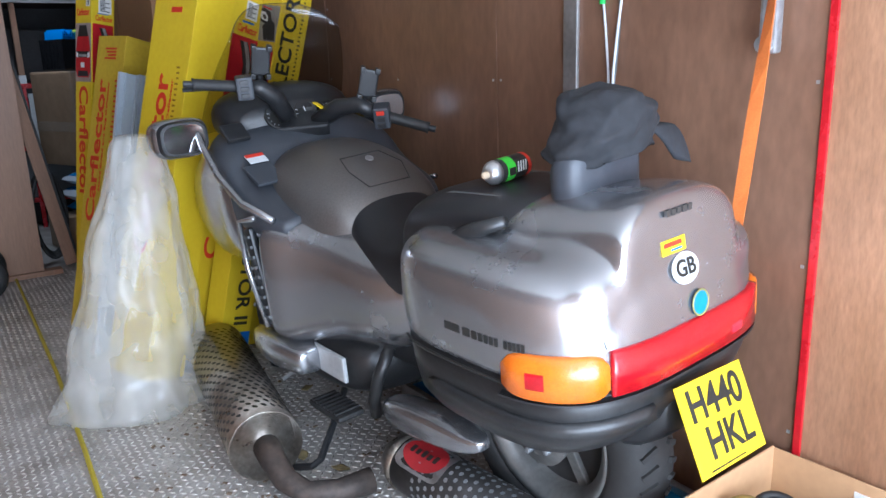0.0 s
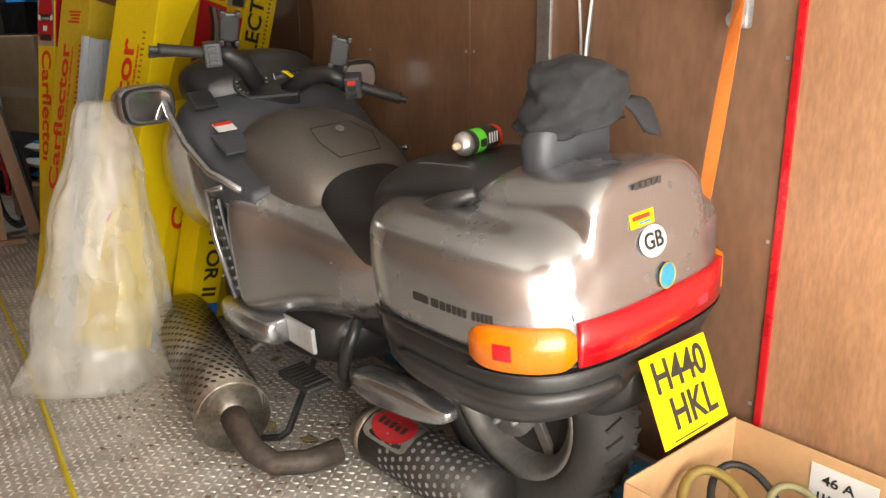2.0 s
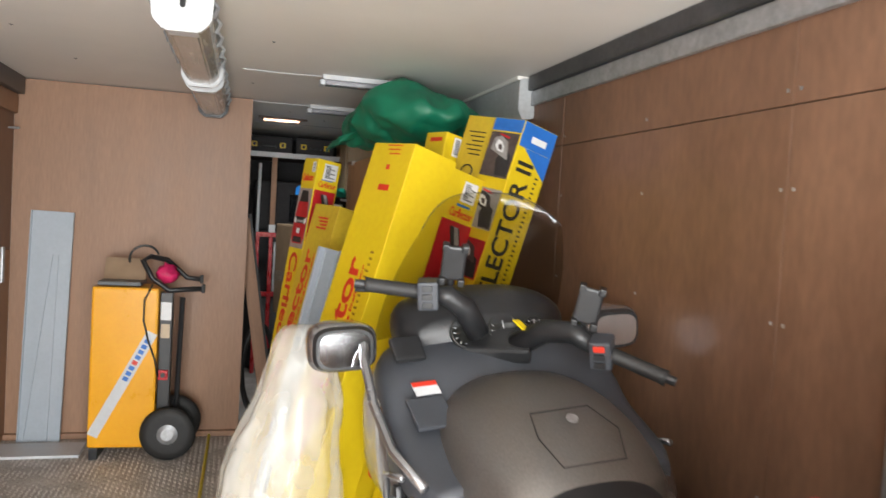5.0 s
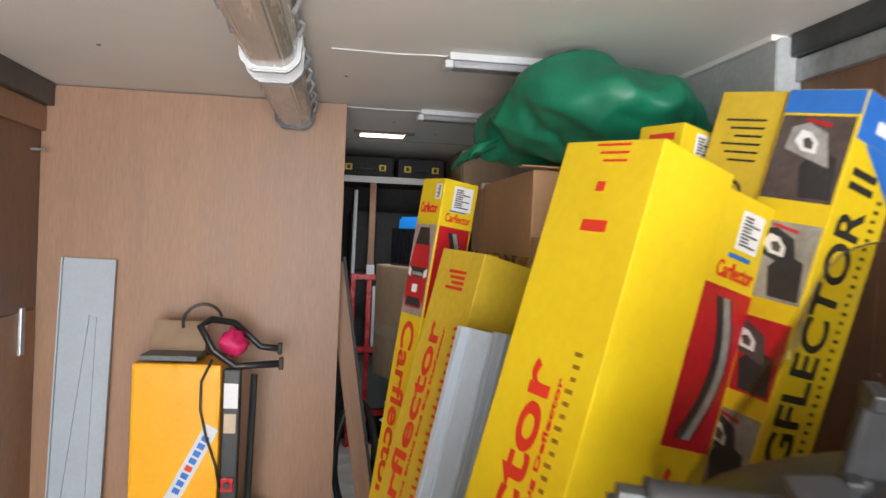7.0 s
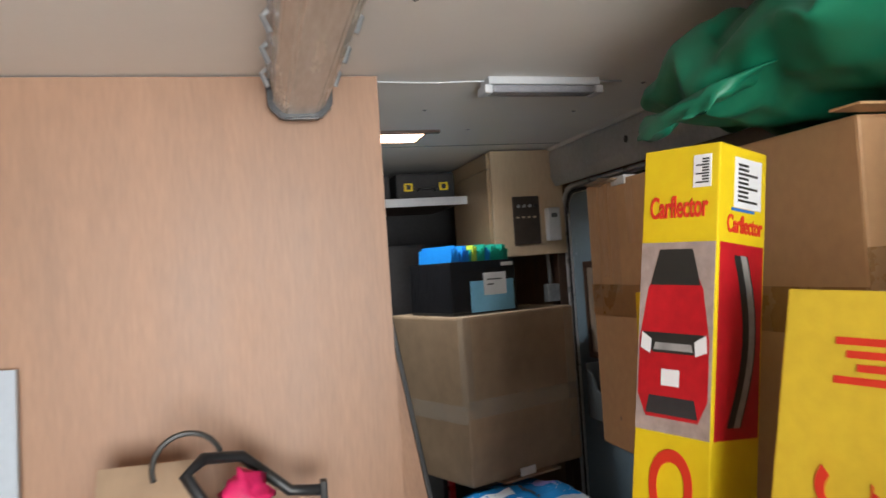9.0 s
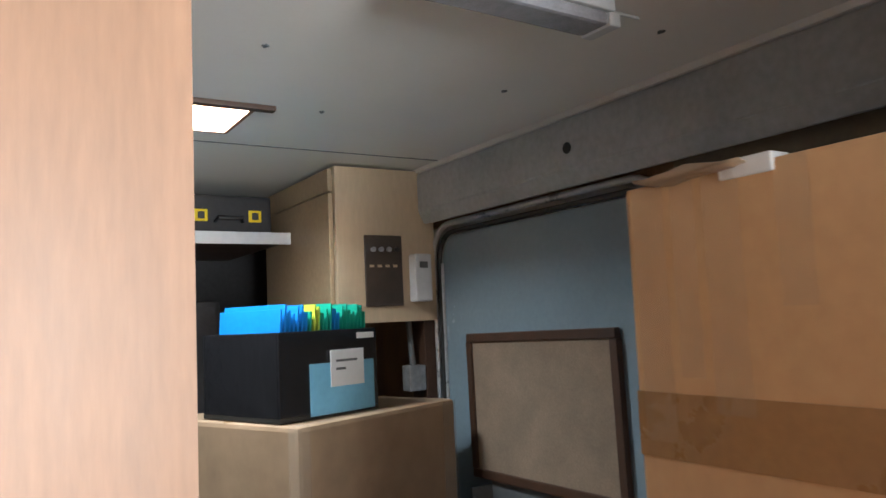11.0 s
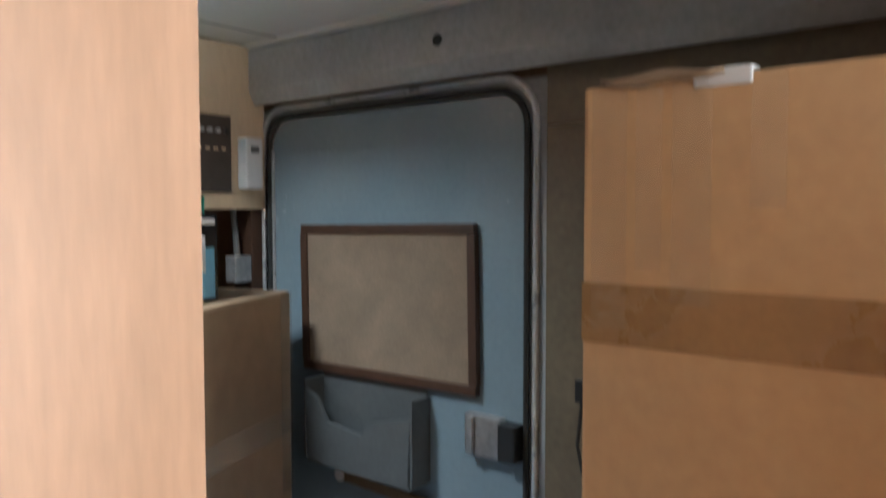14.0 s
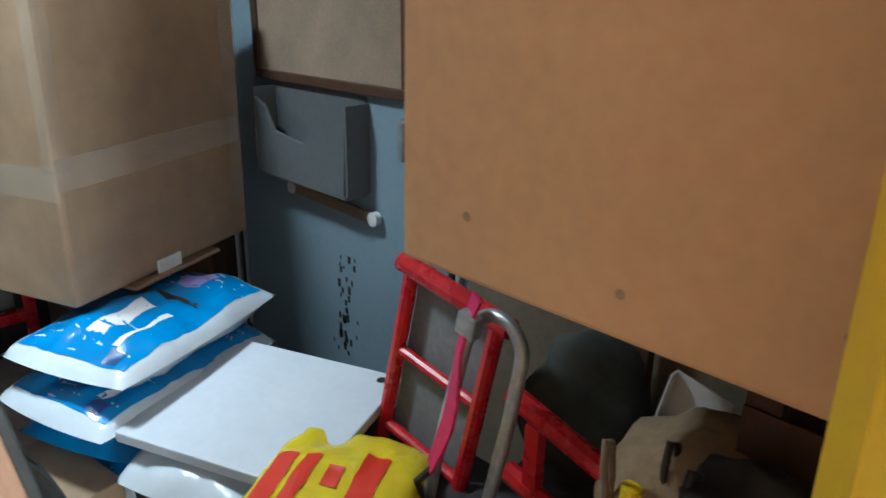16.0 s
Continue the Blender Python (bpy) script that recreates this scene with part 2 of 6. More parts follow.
structure("roof_outer", add_box(add_box(add_box(box((XL - 0.06, YR, 2.06), (0.5, YF, 2.08)), (0.86, YR, 2.06), (XR + 0.06, YF, 2.08)),
          (0.5, YR, 2.06), (0.86, 5.72, 2.08)), (0.5, 6.08, 2.06), (0.86, YF, 2.08)), GREYPAINT, "grey outer truck roof", "roof")
# side walls: plywood sheets
wl = structure("wall_left", box((XL - 0.05, YR, 0), (XL - 0.018, YF, CEILZ)), GREYPAINT, "grey truck side lined with brown plywood", "wall")
wr = structure("wall_right", box((XR + 0.018, YR, 0), (XR + 0.05, YF, CEILZ)), GREYPAINT, "grey truck side lined with brown plywood", "wall")
for lo, hi, ma in ((YR, 0.872, PLY_FAR), (0.877, 1.979, PLY), (1.982, 3.2, PLY), (3.203, 4.2, PLY), (4.203, 5.27, mat("olive_lining", (0.19, 0.15, 0.10), 0.5, scale=4, vary=0.3))):
    for z0, z1 in ((0.004, 1.585), (1.588, CEILZ - 0.004)):
        part("plywood_sheet", box((XR, lo, z0), (XR + 0.018, hi, z1), 0.0015), ma, wr)
for lo, hi in ((YR, 1.1), (1.103, 2.3), (2.303, 3.55), (3.553, YB - 0.003)):
    for z0, z1 in ((0.004, 1.0), (1.003, CEILZ - 0.004)):
        part("plywood_sheet", box((XL - 0.018, lo, z0), (XL, hi, z1), 0.0015), PLY if z0 > 0.5 else PLY_FAR, wl)
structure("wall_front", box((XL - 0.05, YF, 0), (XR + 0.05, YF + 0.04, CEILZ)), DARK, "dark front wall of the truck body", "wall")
structure("wall_front_area", box((XL - 0.018, YB + 0.02, 0), (XL, YF, CEILZ)), GREYPAINT, "grey side wall in the front compartment", "wall")
structure("rear_header", box((XL - 0.05, YR - 0.05, 1.75), (XR + 0.05, YR, 2.08)), GREYPAINT, "grey header over the rear doorway", "wall")
# cross wall, with its head strip and threshold
bulk = structure("wall_bulkhead", prism([(XL, 0.03), (0.465, 0.03), (0.466, 1.885), (-0.66, 1.885), (-0.705, 1.865), (XL, 1.82)], 0.018, 0.001), PLY_LIGHT,
                 "pale pinkish plywood cross wall with worn edge", "wall")
bulk.location = (0, YB, 0)
structure("threshold", box((XL, YB - 0.03, 0.0), (0.56, YB + 0.05, 0.03), 0.003), RAWWOOD, "bare timber threshold strip on the floor", "trim")
structure("trim_top_left", box((XL, YR, 1.80), (XL + 0.05, YB - 0.01, CEILZ), 0.006), mat("dark_rail", (0.09, 0.09, 0.095), 0.4, metal=0.4, scale=6, vary=0.5), "dark metal rail along the ceiling", "trim")
structure("trim_left_ply", box((XL + 0.002, YR, 1.70), (XL + 0.02, YB - 0.01, 1.798), 0.002), PLY_LIGHT, "pale timber batten below the ceiling rail", "trim")
structure("trim_top_right", box((XR - 0.035, YR, 1.83), (XR, 3.5, CEILZ), 0.006), mat("dark_rail", (0.09, 0.09, 0.095), 0.4, metal=0.4, scale=6, vary=0.5), "dark metal rail along the ceiling", "trim")
structure("trim_steel", box((XR - 0.018, YR, 1.77), (XR, 3.5, 1.828), 0.003), GALV, "dull metal strip below the ceiling rail", "trim")
structure("beam", prism([(0, 0), (0.05, -0.01), (0.07, 0.03), (0.07, 0.15), (0.055, 0.16), (0, 0.16)], 3.05, 0.003), GREYPAINT, "dull grey boxed steel beam above the side door", "beam").matrix_basis = Matrix.Translation((XR, 6.55, 1.72)) @ Matrix.Rotation(math.pi, 4, "Z")
structure("trim_cornice", box((XR - 0.075, 3.52, 1.875), (XR, 6.6, CEILZ), 0.002), CEIL, "off-white strip between beam and ceiling", "trim")
structure("trim_alu_strip", box((XR - 0.012, 1.605, 0), (XR, 1.66, 1.765), 0.003), ALU, "scuffed aluminium joint strip on the plywood", "trim")
structure("trim_red", box((XR - 0.008, 0.866, 0), (XR, 0.884, 1.765), 0.002), REDPAINT, "red painted edge strip on the plywood", "trim")


# ---- motorcycle ----
SILVER = mat("silver_grey_paint", (0.40, 0.412, 0.435), 0.25, metal=0.85, scale=5, vary=0.08, bump=0, bscale=300, coat=0.3, second=(0.34, 0.345, 0.36))
TANKGREY = mat("dusty_grey_paint", (0.15, 0.145, 0.14), 0.4, metal=0.6, scale=6, vary=0.25, bump=0.02, bscale=200, second=(0.15, 0.135, 0.12))
LOWDARK = mat("dark_grey_cladding", (0.035, 0.036, 0.037), 0.33, metal=0.2, scale=6, vary=0.4, bump=0.03, bscale=120)
SEATV = mat("black_vinyl", (0.018, 0.0185, 0.021), 0.45, scale=8, vary=0.3, bump=0.05, bscale=350)
DASH = mat("slate_plastic", (0.05, 0.056, 0.067), 0.5, scale=10, vary=0.2, bump=0.03, bscale=400)
TYRE = mat("dusty_tyre", (0.03, 0.029, 0.028), 0.75, scale=10, vary=0.4, bump=0.05)
RIM = mat("grey_cast_rim", (0.22, 0.22, 0.21), 0.45, metal=0.5, scale=9, vary=0.35, bump=0.03)
AMBER = mat("amber_lens", (0.80, 0.18, 0.006), 0.12, scale=30, vary=0.2, bump=0.12, bscale=220, coat=0.6)
REDLENS = mat("red_lens", (0.5, 0.004, 0.012), 0.1, scale=30, vary=0.3, bump=0.08, bscale=220, coat=0.7)
PLATE = mat("yellow_plate", (0.83, 0.6, 0.01), 0.35, scale=4, vary=0.06, bump=0.01)
CLOTH = mat("black_cloth", (0.026, 0.028, 0.033), 0.9, scale=14, vary=0.5, bump=0.2, bscale=40)
SCREEN = plain_glass("smoked_screen", (0.78, 0.77, 0.74), 0.03)
MIRROR = mat("mirror_face", (0.75, 0.76, 0.78), 0.05, metal=1.0, vary=0.02, bump=0)
BLUE = mat("blue_paint", (0.02, 0.24, 0.5), 0.35, scale=10, vary=0.25)


def loft(sections, n=32, cap=True):
    """Rounded cross-sections along x: (x, half width, low z, high z, squareness)."""
    bm = bmesh.new()
    rings = []
    for x, w, z0, z1, p in sections:
        c, h, ring = (z0 + z1) / 2, (z1 - z0) / 2, []
        for j in range(n):
            a = 2 * math.pi * j / n
            ca, sa = math.cos(a), math.sin(a)
            ring.append(bm.verts.new((x, w * math.copysign(abs(ca) ** (2 / p), ca), c + h * math.copysign(abs(sa) ** (2 / p), sa))))
        rings.append(ring)
    for a, b in zip(rings, rings[1:]):
        for j in range(n):
            bm.faces.new((a[j], a[(j + 1) % n], b[(j + 1) % n], b[j]))
    if cap:
        bm.faces.new(rings[0][::-1])
        bm.faces.new(rings[-1])
    return bm


def smooth_loft(sections, k=4, n=32):
    """As loft, with rounded in-between sections."""
    out = []
    s = [np.array(v, float) for v in sections]
    for i in range(len(s) - 1):
        a, b, c, d = s[max(i - 1, 0)], s[i], s[i + 1], s[min(i + 2, len(s) - 1)]
        for q in range(k):
            t = q / k
            out.append(tuple(0.5 * (2 * b + (c - a) * t + (2 * a - 5 * b + 4 * c - d) * t * t + (3 * b - a - 3 * c + d) * t ** 3)))
    out.append(tuple(s[-1]))
    return loft(out, n)


def plan_point(a, off=0.0, cx=-0.065, hx=0.315, hy=0.345, p=3.4):
    ca, sa = math.cos(a), math.sin(a)
    return Vector((cx + (hx + off) * math.copysign(abs(ca) ** (2 / p), ca), (hy + off) * math.copysign(abs(sa) ** (2 / p), sa), 0))


def plan_stack(levels, n=72):
    """The luggage body: its plan outline at several heights (z, inset, shift)."""
    bm = bmesh.new()
    rings = []
    for z, off, sh in levels:
        rings.append([bm.verts.new(plan_point(2 * math.pi * j / n, off) + Vector((sh, 0, z))) for j in range(n)])
    for a, b in zip(rings, rings[1:]):
        for j in range(n):
            bm.faces.new((a[j], a[(j + 1) % n], b[(j + 1) % n], b[j]))
    bm.faces.new(rings[0][::-1])
    bm.faces.new(rings[-1])
    return bm


def plan_band(a0, a1, z0, z1, off, thick, n=18, drop=0.0):
    """A strip that wraps round the luggage body's tail between two angles."""
    bm = bmesh.new()
    rows = []
    for i in range(n + 1):
        a = radians(a0 + (a1 - a0) * i / n)
        o, q = plan_point(a, off), plan_point(a, off - thick)
        zz = Vector((0, 0, 1))
        e = abs(2 * i / n - 1) ** 8 * drop
        rows.append([bm.verts.new(q + zz * (z0 + e)), bm.verts.new(o + zz * (z0 + e + 0.006)), bm.verts.new(o + zz * (z1 - e - 0.006)), bm.verts.new(q + zz * (z1 - e))])
    for a, b in zip(rows, rows[1:]):
        for j in range(4):
            bm.faces.new((a[j], a[(j + 1) % 4], b[(j + 1) % 4], b[j]))
    bm.faces.new(rows[0][::-1])
    bm.faces.new(rows[-1])
    return bm


def wheel(parent, m, r, w, name="wheel"):
    hub = part(name, lathe([(0.035, -w * 0.45), (0.05, -w * 0.4), (0.05, w * 0.4), (0.035, w * 0.45)], 20, "Y"), RIM, parent, smooth=False)
    hub.matrix_basis = m
    ri = r * 0.66
    t = part("tyre", lathe([(ri, -w * 0.42), (ri + 0.02, -w * 0.5), (r * 0.88, -w * 0.5), (r * 0.96, -w * 0.36), (r, -w * 0.15), (r, w * 0.15),
                            (r * 0.96, w * 0.36), (r * 0.88, w * 0.5), (ri + 0.02, w * 0.5), (ri, w * 0.42), (ri - 0.004, 0)], 48, "Y"), TYRE, hub, "dusty worn black tyre", True)
    bm = bmesh.new()
    for k in range(44):
        a = 2 * math.pi * k / 44
        for s in (-1, 1):
            mm = Matrix.Rotation(-a, 4, "Y") @ Matrix.Translation((r * 0.985, s * w * 0.25, 0)) @ Matrix.Rotation(s * 0.5, 4, "X") @ Matrix.Rotation(s * 0.35, 4, "Z")
            add_box(bm, (-0.004, -w * 0.15, -0.006), (0.004, w * 0.15, 0.006), mm)
    tagged(part("tread", bm, TYRE, hub), kind="stuff")
    part("rim", lathe([(ri - 0.035, -w * 0.25), (ri - 0.012, -w * 0.4), (ri + 0.004, -w * 0.46), (ri + 0.004, -w * 0.4), (ri - 0.02, -w * 0.2), (ri - 0.02, w * 0.2),
                       (ri + 0.004, w * 0.4), (ri + 0.004, w * 0.46), (ri - 0.012, w * 0.4), (ri - 0.035, w * 0.25), (ri - 0.035, -w * 0.25)], 40, "Y"), RIM, hub, "", True)
    for k in range(6):
        bm = bmesh.new()
        add_box(bm, (0.03, -0.014, -0.016), (ri - 0.02, 0.014, 0.016), Matrix.Rotation(2 * math.pi * k / 6, 4, "Y"), 0.004)
        part("spoke", bm, RIM, hub)
    part("brake_drum", lathe([(0.03, w * 0.3), (0.085, w * 0.3), (0.09, w * 0.5), (0.06, w * 0.56), (0.02, w * 0.56)], 24, "Y"), RIM, hub)
    for k in range(5):
        bm = lathe([(0.008, 0), (0.008, 0.016), (0.004, 0.018)], 8, "Y")
        bmesh.ops.translate(bm, verts=bm.verts, vec=(0.055 * math.cos(k * 1.2566), w * 0.55, 0.055 * math.sin(k * 1.2566)))
        part("bolt", bm, GALV, hub)
    return hub


def motorcycle():
    b = thing("motorcycle", pose(1.20, 1.27, 0.0, 0, 0, 94) @ pose(0, 0, 0, -4), "dusty silver-grey touring motorcycle standing on tread plate floor", "motorcycle")
    wheel(b, pose(0, 0, 0.305), 0.305, 0.15, "rear_wheel")
    wheel(b, pose(1.53, 0.02, 0.30) @ pose(0, 0, 0, 0, 0, -26), 0.30, 0.115, "front_wheel")
    # luggage body and tail
    shell = bmesh.new()
    for piece in (plan_stack([(0.600, -0.004, 0), (0.62, 0.002, 0), (0.68, 0.003, 0.003), (0.73, 0.001, 0.006), (0.765, -0.003, 0.010), (0.788, -0.012, 0.014), (0.806, -0.030, 0.02), (0.818, -0.065, 0.03), (0.825, -0.12, 0.045), (0.829, -0.19, 0.05)]),
                  smooth_loft([(0.20, 0.12, 0.70, 0.79, 3), (0.12, 0.15, 0.70, 0.815, 3), (0.04, 0.175, 0.70, 0.85, 2.7), (-0.06, 0.195, 0.70, 0.895, 2.6), (-0.16, 0.195, 0.70, 0.912, 2.6),
                                   (-0.26, 0.19, 0.70, 0.922, 2.7), (-0.32, 0.185, 0.70, 0.922, 3), (-0.343, 0.185, 0.70, 0.912, 3), (-0.353, 0.188, 0.70, 0.885, 3), (-0.357, 0.185, 0.69, 0.85, 2.8), (-0.360, 0.18, 0.68, 0.81, 2.6)], 4, 44),
                  smooth_loft([(0.02, 0.20, 0.70, 0.80, 2.4), (-0.05, 0.245, 0.70, 0.83, 2.2), (-0.14, 0.265, 0.70, 0.85, 2.1), (-0.24, 0.272, 0.70, 0.855, 2.2), (-0.31, 0.272, 0.70, 0.84, 2.3), (-0.342, 0.25, 0.70, 0.815, 2.5), (-0.358, 0.23, 0.69, 0.78, 2.6)], 4, 44)):
        me = bpy.data.meshes.new("shell_piece")
        bmesh.ops.recalc_face_normals(piece, faces=piece.faces)
        piece.to_mesh(me)
        piece.free()
        shell.from_mesh(me)
        bpy.data.meshes.remove(me)
    lug = part("luggage_body", shell, SILVER, b, "dusty silver luggage body with raised tail cowl", True)
    blend = lug.modifiers.new("one_skin", "REMESH")
    blend.mode, blend.voxel_size, blend.use_smooth_shade = "VOXEL", 0.008, True
    soften = lug.modifiers.new("soften", "SMOOTH")
    soften.factor, soften.iterations = 0.5, 22
    part("lower_cover", plan_stack([(0.405, -0.10, 0.03), (0.43, -0.05, 0.02), (0.47, -0.022, 0.01), (0.53, -0.008, 0), (0.597, -0.004, 0)]), LOWDARK, b, "dark grey lower luggage cover", True)
    part("bumper", plan_band(80, 170, 0.495, 0.535, 0.004, 0.03, 24), LOWDARK, b, "", True)
    bm = bmesh.new()
    add_tube(bm, [plan_point(radians(a), 0.0035) + Vector((0, 0, 0.5985)) for a in range(60, 301, 5)], 0.0035, 5)
    part("seam", bm, INKBLACK, b)
    part("lid_seam", tube([plan_point(radians(150), 0.003) + Vector((0.003, 0, 0.675)), plan_point(radians(147), 0.001) + Vector((0.011, 0, 0.73)), plan_point(radians(144), -0.023) + Vector((0.024, 0, 0.786)),
                           plan_point(radians(141), -0.045) + Vector((0.03, 0, 0.8035)), plan_point(radians(136), -0.08) + Vector((0.036, 0, 0.8155))], 0.002, 5), INKBLACK, b)
    # rear lamps
    la = part("turn_signal", plan_band(103, 150, 0.578, 0.672, 0.014, 0.02, 20, 0.02), AMBER, b, "ribbed amber turn signal lens", True)
    part("reflector", plan_band(113, 121, 0.602, 0.640, 0.0165, 0.004, 6), REDLENS, la, "small red reflector")
    lr = part("tail_lamp", plan_band(151, 214, 0.580, 0.674, 0.013, 0.02, 30), REDLENS, b, "wide red tail lamp lens", True)
    part("reflector", plan_band(188, 193, 0.600, 0.625, 0.0155, 0.004, 6), mat("bright_red_lens", (0.62, 0.03, 0.05), 0.2, vary=0.2, bump=0.1, bscale=400), lr, "square reflector patch")
    ra = part("turn_signal", plan_band(215, 257, 0.578, 0.672, 0.014, 0.02, 16, 0.012), AMBER, b, "ribbed amber turn signal lens", True)
    part("reflector", plan_band(239, 247, 0.602, 0.640, 0.0165, 0.004, 6), REDLENS, ra, "small red reflector")
    part("lamp_gasket", plan_band(101, 216, 0.572, 0.579, 0.012, 0.02, 40), BLACKPL, b)
    # number plate on a bent bracket
    part("mudguard", smooth_loft([(-0.16, 0.07, 0.36, 0.46, 3), (-0.26, 0.085, 0.36, 0.47, 3), (-0.33, 0.08, 0.40, 0.5, 3), (-0.36, 0.06, 0.43, 0.52, 3)], 3, 20), BLACKPL, b, "", True)
    pl = part("number_plate", box((-0.114, -0.0015, -0.092), (0.114, 0.0015, 0.092), 0.001), PLATE, b, "bright yellow number plate with black characters")
    pl.matrix_basis = b.matrix_basis.inverted() @ pose(1.205, 0.835, 0.470, -24, 0, 4) @ Matrix.Scale(0.97, 4)
    words("H440", 0.09, INKBLACK, pl, pose(0, -0.0025, 0.042, 90, 0, 0) @ Matrix.Diagonal((0.92, 1, 1, 1)), "lettering")
    words("HKL", 0.09, INKBLACK, pl, pose(0.012, -0.0025, -0.038, 90, 0, 0) @ Matrix.Diagonal((0.92, 1, 1, 1)), "lettering")
    part("maker_line", box((-0.08, -0.003, -0.086), (0.04, -0.002, -0.083)), INKBLACK, pl)
    # stickers on the tail, name bars on the flank
    st = part("sticker", lathe([(0.0, 0), (0.031, 0), (0.031, 0.001), (0, 0.001)], 28, "X"), WHITEPL, b, "oval white country sticker")
    st.matrix_basis = pose(-0.3685, 0.016, 0.775, 0, 14, 0) @ Matrix.Diagonal((1, 1.35, 1, 1))
    words("GB", 0.045, INKBLACK, st, pose(-0.0015, 0, 0, 90, 0, -90) @ Matrix.Diagonal((0.75, 1, 1, 1)), "lettering")
    st = part("sticker", lathe([(0.0, 0), (0.025, 0), (0.025, 0.001), (0, 0.001)], 24, "X"), BLUE, b, "round blue globe sticker")
    st.matrix_basis = pose(-0.3825, -0.012, 0.70, 0, 4, 0)
    part("ring", tube(arc((-0.001, 0, 0), 0.025, 0, 350, 24, (0, 1, 0), (0, 0, 1)), 0.002, 5, closed=True), mat("olive_print", (0.3, 0.28, 0.08), 0.5), st)
    st = part("sticker", box((-0.001, -0.036, -0.014), (0.001, 0.036, 0.014)), PLATE, b, "small yellow rectangular sticker")
    st.matrix_basis = pose(-0.3605, 0.043, 0.824, 0, 8, 0)
    part("print_bar", box((-0.0016, -0.024, 0.0), (-0.001, 0.03, 0.009)), INKRED, st)
    part("print_bar", box((-0.0016, -0.024, -0.009), (-0.001, 0.01, -0.005)), INKBLUE, st)
    for k in range(5):
        part("badge_bar", box((-0.3605, 0.058 - k * 0.017 - 0.006, 0.882), (-0.3555, 0.058 - k * 0.017 + 0.006, 0.895), 0.001), mat("badge_print", (0.05, 0.048, 0.045), 0.4), b)
    for k in range(13):
        if k != 7:
            q, r2 = plan_point(radians(89 + k * 1.9), 0.0035), plan_point(radians(90.4 + k * 1.9), 0.0035)
            bm = bmesh.new()
            w3, lift = r2 - q, Vector((0.003, 0, 0))
            bm.faces.new([bm.verts.new(q + w3 * u + lift + Vector((0, 0, z))) for u, z in ((0, 0.669), (1, 0.669), (1, 0.686), (0, 0.686))])
            part("name_bar", bm, INKBLACK, b)
    part("small_sticker", box((0.445, 0.22, 0.585), (0.475, 0.226, 0.61)), PLATE, b, "torn yellow sticker").matrix_basis = pose(0.06, -0.005, 0.0)
    # seats
    part("rider_seat", smooth_loft([(0.27, 0.14, 0.60, 0.76, 3), (0.34, 0.185, 0.56, 0.755, 3), (0.44, 0.195, 0.55, 0.75, 2.8), (0.55, 0.18, 0.56, 0.765, 2.6), (0.64, 0.15, 0.6, 0.80, 2.6), (0.69, 0.10, 0.64, 0.81, 2.6)], 4), SEATV, b, "black vinyl rider seat", True)
    part("passenger_seat", smooth_loft([(-0.10, 0.13, 0.74, 0.895, 3), (-0.04, 0.175, 0.72, 0.900, 3), (0.08, 0.20, 0.70, 0.897, 3), (0.20, 0.205, 0.68, 0.888, 3), (0.30, 0.195, 0.66, 0.862, 2.8), (0.365, 0.16, 0.65, 0.80, 2.8)], 4), SEATV, b, "black vinyl passenger seat", True)
    for y in (0.12, -0.12):
        part("piping", tube([(-0.05, y * 0.95, 0.885), (0.06, y * 1.05, 0.888), (0.18, y * 1.08, 0.882), (0.26, y * 1.0, 0.862), (0.315, y * 0.75, 0.825)], 0.003, 6), GREYPL, b)
    part("grab_rail", tube([(-0.06, 0.19, 0.86), (0.02, 0.215, 0.83), (0.12, 0.22, 0.78), (0.2, 0.215, 0.765), (0.26, 0.2, 0.76)], 0.02, 12, [0.012, 0.02, 0.022, 0.02, 0.014]), LOWDARK, b, "", True)
    part("backrest", smooth_loft([(-0.18, 0.085, 0.87, 0.99, 4), (-0.165, 0.11, 0.87, 1.0, 4), (-0.13, 0.115, 0.86, 1.0, 4), (-0.105, 0.10, 0.87, 0.98, 4)], 3, 24), mat("blue_grey_vinyl", (0.055, 0.062, 0.075), 0.5, scale=10, vary=0.2, bump=0.03), b, "grey vinyl passenger backrest", True)
    # tank cover
    part("tank_cover", smooth_loft([(0.60, 0.13, 0.60, 0.76, 2.6), (0.66, 0.19, 0.58, 0.83, 2.6), (0.76, 0.225, 0.56, 0.885, 2.5), (0.88, 0.235, 0.56, 0.925, 2.4), (0.99, 0.225, 0.58, 0.935, 2.4), (1.08, 0.19, 0.6, 0.915, 2.4), (1.13, 0.13, 0.64, 0.87, 2.4)], 5, 40), TANKGREY, b, "dusty grey tank cover", True)
    part("filler_flap", tube([(0.63, 0.075, 0.833), (0.70, 0.095, 0.872), (0.77, 0.08, 0.902), (0.775, -0.06, 0.905), (0.70, -0.09, 0.874), (0.63, -0.065, 0.835)], 0.002, 5, closed=True), INKBLACK, b)
    lk = part("filler_lock", lathe([(0.0, 0), (0.013, 0), (0.013, 0.004), (0, 0.004)], 16), ALU, b)
    lk.matrix_basis = pose(0.735, 0.0, 0.893, 0, -24, 0)
    # side panels and nose
    part("side_panel", smooth_loft([(0.36, 0.17, 0.44, 0.69, 3), (0.44, 0.215, 0.40, 0.70, 3), (0.54, 0.235, 0.38, 0.715, 3.2), (0.65, 0.25, 0.37, 0.73, 3.6), (0.74, 0.28, 0.36, 0.745, 4.5), (0.81, 0.32, 0.36, 0.755, 6), (0.86, 0.335, 0.36, 0.758, 6), (0.885, 0.32, 0.37, 0.755, 6)], 4, 44), SILVER, b, "silver side fairing", True)
